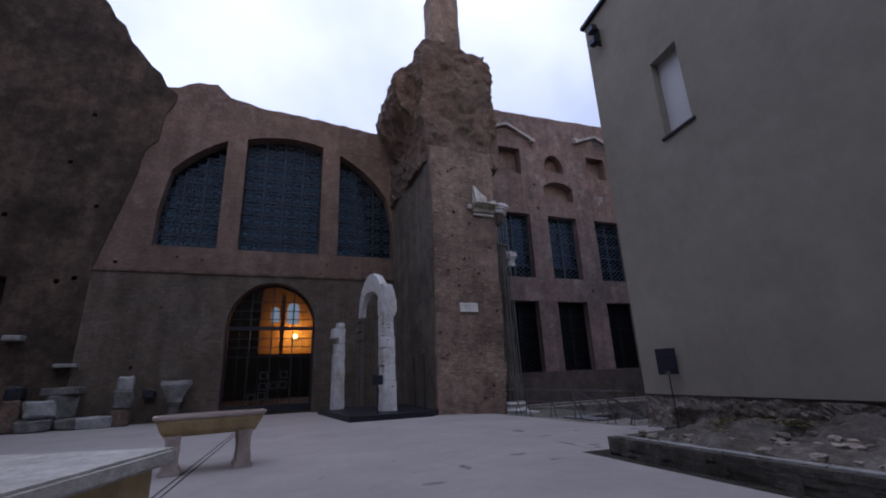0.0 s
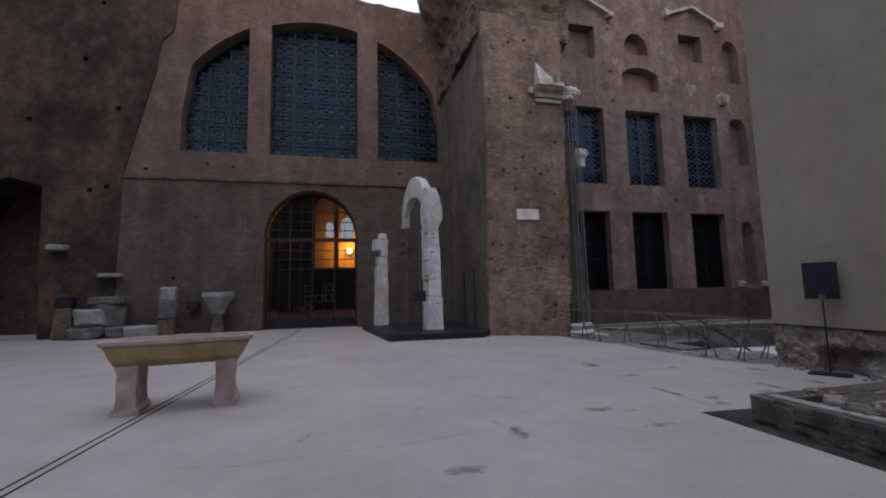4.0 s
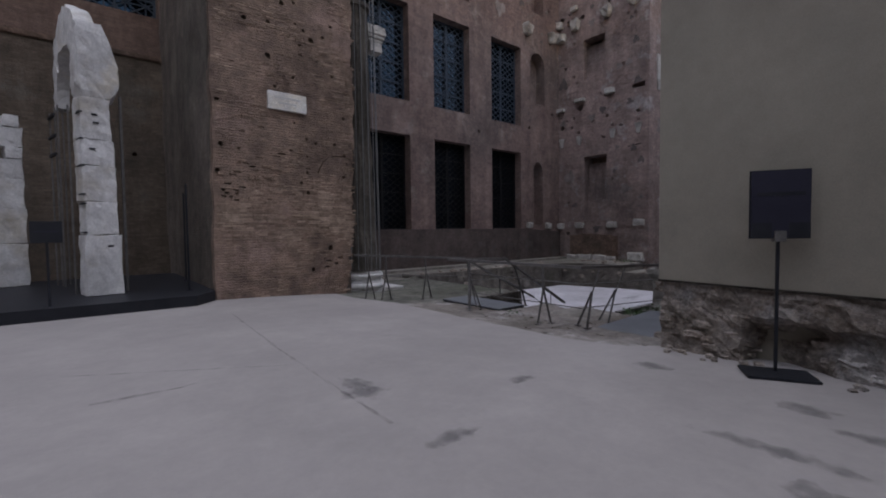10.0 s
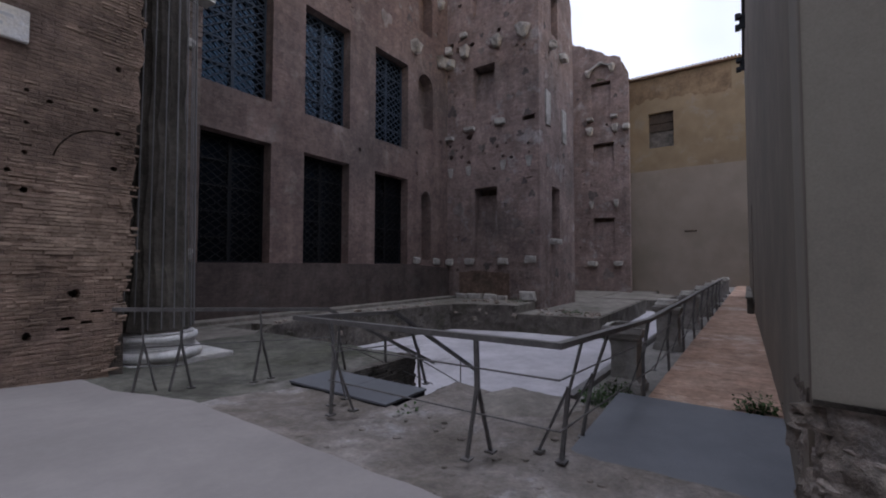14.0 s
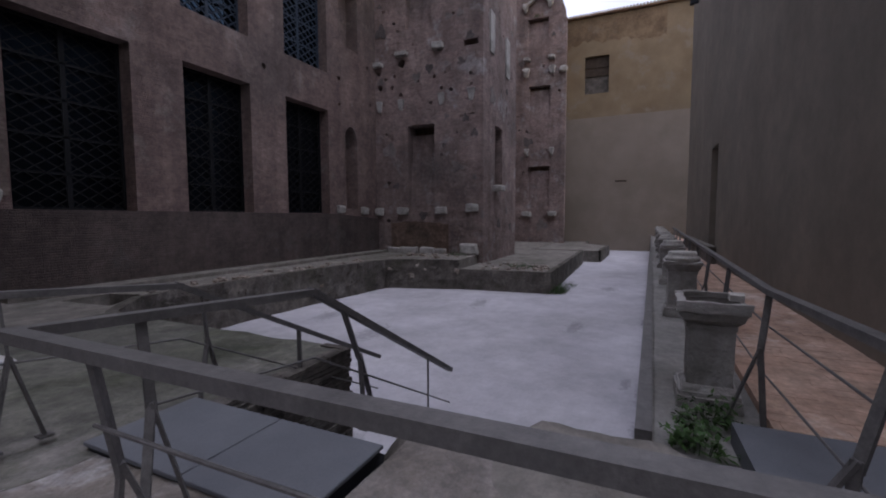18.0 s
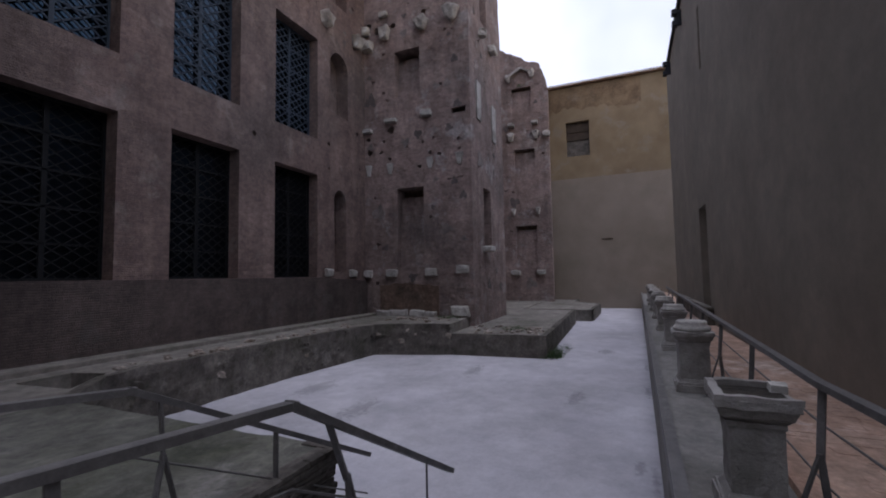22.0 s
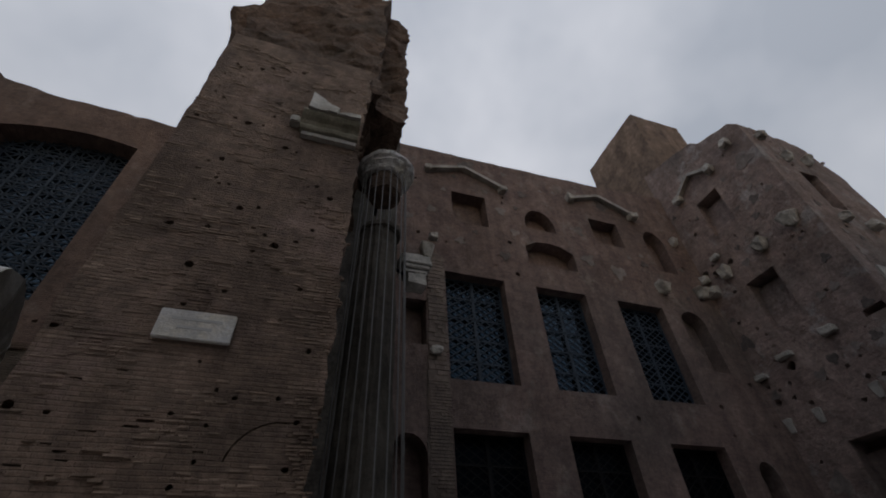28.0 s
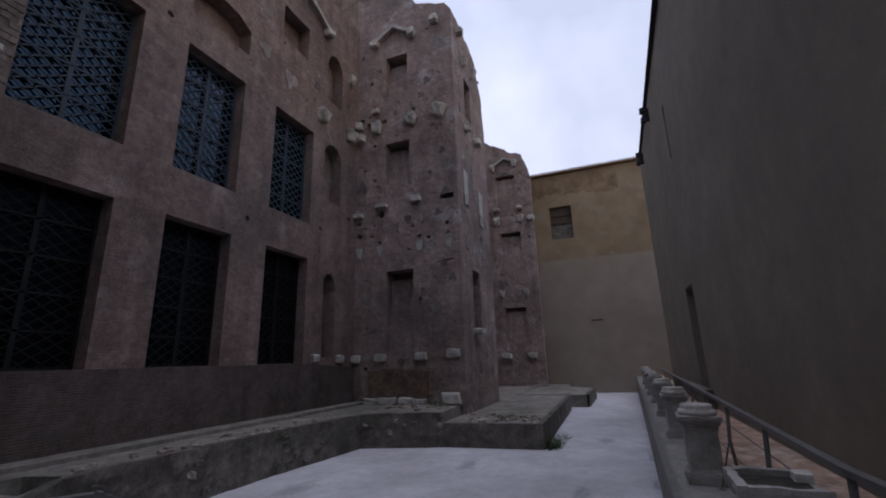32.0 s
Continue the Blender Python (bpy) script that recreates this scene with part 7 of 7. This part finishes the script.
# shallow patches of old facing left on the brick walls
M_SKINA = mat("pale_facing_remnant", (0.235, 0.2, 0.19), (0.3, 0.262, 0.25), 0.8, 0.95, 0.8, 20, stain=(0.18, 0.158, 0.15), mottle=(1.8, 0.6), streak=0.3)
M_SKINB = mat("dark_facing_remnant", (0.13, 0.112, 0.108), (0.19, 0.164, 0.156), 0.8, 0.95, 0.9, 18, stain=(0.1, 0.09, 0.088), mottle=(2.0, 0.7), streak=0.3)


def remnants(wall, axis, at, n, u0, u1, z0, z1, seed, taken):
    """Ragged skins a few centimetres thick, on the face of a wall."""
    rr = random.Random(seed)
    for q in pits(n, u0, u1, z0, z1, 0.2, 0.75, seed, taken):
        cu, cz = sum(p[0] for p in q) / len(q), sum(p[1] for p in q) / len(q)
        s_ = max(abs(p[0] - cu) for p in q)
        pts = []
        for k in range(18):
            a = 2 * math.pi * k / 18
            g = 1 + 0.25 * math.sin(3 * a + cu) + 0.15 * math.sin(5 * a + cz) + rr.uniform(-0.12, 0.12)
            pts.append((cu + s_ * 0.8 * g * math.cos(a), cz + s_ * 0.75 * g * math.sin(a)))
        th = rr.uniform(0.012, 0.035)
        part("facing_patch", plate(pts, [], th + 0.01, at - th, axis), M_SKINA if rr.random() < 0.55 else M_SKINB, bpy.data.objects[wall])


used = [[(c.location.y - 0.6, c.location.z - 0.3), (c.location.y + 0.6, c.location.z + 1.2)] for c in bpy.data.objects if c.name.startswith("corbel") and abs(c.location.x - EX) < 1]
remnants("wall_block_west", "x", EX, 34, 21.9, 27.9, 0.0, 22.5, 81, n_w + used)
used = [[(c.location.x - 0.6, c.location.z - 0.3), (c.location.x + 0.6, c.location.z + 1.2)] for c in bpy.data.objects if c.name.startswith("corbel") and abs(c.location.y - FY) < 1]
remnants("wall_facade", "y", FY, 26, 13.6, 31.4, 14.6, 22.4, 82, wins + niches + used)
remnants("wall_block_south", "y", 21.5, 14, 32.9, 38.0, 0.0, 22.0, 83, [rect(33.8, 35.7, 3.0, 6.9), rect(33.8, 35.7, 16.4, 19.9), rect(32.8, 37.0, 9.7, 12.8), rect(33.6, 36.6, 15.0, 16.2)])
remnants("wall_east", "x", 53.9, 14, 21.2, 27.6, 0.5, 21.5, 84, n_e)

# rubble lying on the ledges
r = random.Random(72)
debris = bpy.data.objects["terrace_east"]
for k in range(70):
    s_ = r.uniform(0.06, 0.28)
    lay("stone", debris, STONES[r.randrange(7)], (r.uniform(29.2, 31.9), r.uniform(21.9, 25.4) if k % 2 else r.uniform(17.7, 21.2), -0.64 if k % 2 else -1.1), (s_, s_ * r.uniform(0.7, 1.4), s_ * 0.5), (0, 0, r.uniform(0, 3)))
debris = bpy.data.objects["terrace_north"]
for k in range(90):
    s_ = 0.04 + 0.2 * r.random() ** 2
    f = r.random()
    lay("stone", debris, STONES[r.randrange(7)], (17.0 + 10.5 * f, 25.75 - 0.45 * f + 0.9 * r.random() ** 2, -0.64), (s_, s_ * r.uniform(0.7, 1.4), s_ * 0.45), (0, 0, r.uniform(0, 3)))

# plants
def weeds(x, y, z, rad, n, seed, label, leaf=M_LEAF):
    rr = random.Random(seed)
    t = thing("weeds", label, "plant", (x, y, z))
    bm = bmesh.new()
    for k in range(n):
        a, q = rr.uniform(0, 6.283), rad * rr.random() ** 0.6
        hgt = rr.uniform(0.08, 0.3) * (1.2 - q / rad * 0.6)
        base = Vector((q * math.cos(a), q * math.sin(a), 0.0))
        tip = base + Vector((rr.uniform(-0.1, 0.1), rr.uniform(-0.1, 0.1), hgt))
        for j in range(3):
            s = rr.uniform(0.024, 0.05)
            c0 = base.lerp(tip, 0.35 + 0.3 * j) + Vector((rr.uniform(-0.04, 0.04), rr.uniform(-0.04, 0.04), 0))
            u = Vector((rr.uniform(-1, 1), rr.uniform(-1, 1), rr.uniform(-0.4, 0.6))).normalized()
            w = u.cross(Vector((0.3, 0.2, 1))).normalized()
            vs = [bm.verts.new(c0 - u * s), bm.verts.new(c0 + w * s * 0.5), bm.verts.new(c0 + u * s), bm.verts.new(c0 - w * s * 0.5)]
            bm.faces.new(vs)
    sub("leaves", bm, leaf, t)
    st = bmesh.new()
    for k in range(12):
        a, q = rr.uniform(0, 6.283), rad * rr.random() * 0.6
        rod(st, (q * math.cos(a), q * math.sin(a), -0.02), (q * math.cos(a) * 1.3, q * math.sin(a) * 1.3, rr.uniform(0.06, 0.14)), 0.003, 5)
    sub("stems", st, leaf, t)
    return t


weeds(14.35, 13.25, -0.45, 0.26, 80, 1, "green weeds growing at the foot of the pedestal")
weeds(13.85, 13.35, -0.45, 0.2, 70, 2, "small green weeds beside the dark edging")
weeds(14.42, 11.5, -0.36, 0.22, 110, 3, "green weeds at the foot of the plastered wall")
weeds(11.9, 15.15, -0.5, 0.22, 60, 4, "green weeds under the metal landing")
weeds(29.5, 17.2, -2.0, 0.6, 120, 5, "green weeds at the foot of the ledge")
weeds(31.5, 17.1, -2.0, 0.6, 120, 6, "dark green weeds along the ledge")
for k in range(5):
    weeds(29.25 + 0.3 * k, 17.12 - 0.02 * k, -2.0, 0.35, 70, 20 + k, "dark green weeds at the mossy corner of the ledge")
weeds(30.6, 19.0, -1.05, 0.7, 120, 26, "low dry weeds on top of the ledge")
weeds(53.6, 23.4, 20.95, 0.5, 60, 27, "green weeds growing in the high niche")
weeds(31.0, 22.6, -0.64, 0.6, 70, 28, "low dark weeds at the foot of the brick wall")
weeds(10.9, 21.9, 20.7, 0.5, 80, 8, "tuft of grass on the broken pier")

r = random.Random(95)
for k in range(9):
    x, y = r.uniform(7.6, 9.9), 7.7 - 3.2 * r.random() ** 1.3
    weeds(x, y, 0.36 + 0.1 * max(0, min(1, (x - 6.5) / 2.5)), r.uniform(0.25, 0.5), 40, 60 + k, "low dry yellow-green weeds on the old foundation", M_DRY).scale = (1, 1, 0.5)

# worn floor tiles of the side gallery
gal = bpy.data.objects["floor_gallery"]
GT = [mesh_from(rough(boxbm(-0.5, 0.5, -0.5, 0.5, -0.5, 0.5, bevel=0.03), 0.02, 1.5, 870 + k), "tile", M_TERRA) for k in range(4)]
r = random.Random(88)
x = 14.13
while x < 21.5:
    w = r.uniform(0.13, 0.21)
    y = 11.12 - 0.0115 * (x - 14.1) + r.uniform(0.0, 0.2)
    while y < 12.74 - 0.018 * (x - 14.1) - 0.2:
        d = min(r.uniform(0.2, 0.46), 12.76 - 0.018 * (x - 14.1) - y)
        if noise.noise(Vector((x * 1.1, y * 1.6, 7.0))) + r.uniform(-0.25, 0.25) < 0.22:
            lay("tile", gal, GT[r.randrange(4)], (x + w / 2, y + d / 2, -0.3705 + r.uniform(-0.002, 0.0025)), (w * 0.985, d * 0.985, 0.03), (0, 0, r.uniform(-0.02, 0.02)))
        y += d
    x += w

# floodlights under the eaves
for x, y, z, rz in ((BX + skew(10.6), 10.6, 13.3, -90), (BX + skew(6.5), 6.5, 13.45, -90), (24.0, side(24), 13.6, 180), (33.0, side(33), 13.6, 180), (38.5, side(38.5), 13.6, 180)):
    fl = thing("floodlight", "small dark unlit floodlight pair under the eaves", "lamp", (x, y, z), rz, "eaves floodlights")
    sub("bracket", boxbm(-0.03, 0.03, -0.25, 0.0, -0.4, 0.35), M_DARK, fl)
    for q in (0.25, -0.3):
        hd = sub("head", boxbm(-0.16, 0.16, -0.42, -0.18, q - 0.13, q + 0.13, bevel=0.03), M_DARK, fl)
        sub("lens", boxbm(-0.13, 0.13, -0.425, -0.42, q - 0.1, q + 0.1), M_GLASS, hd)
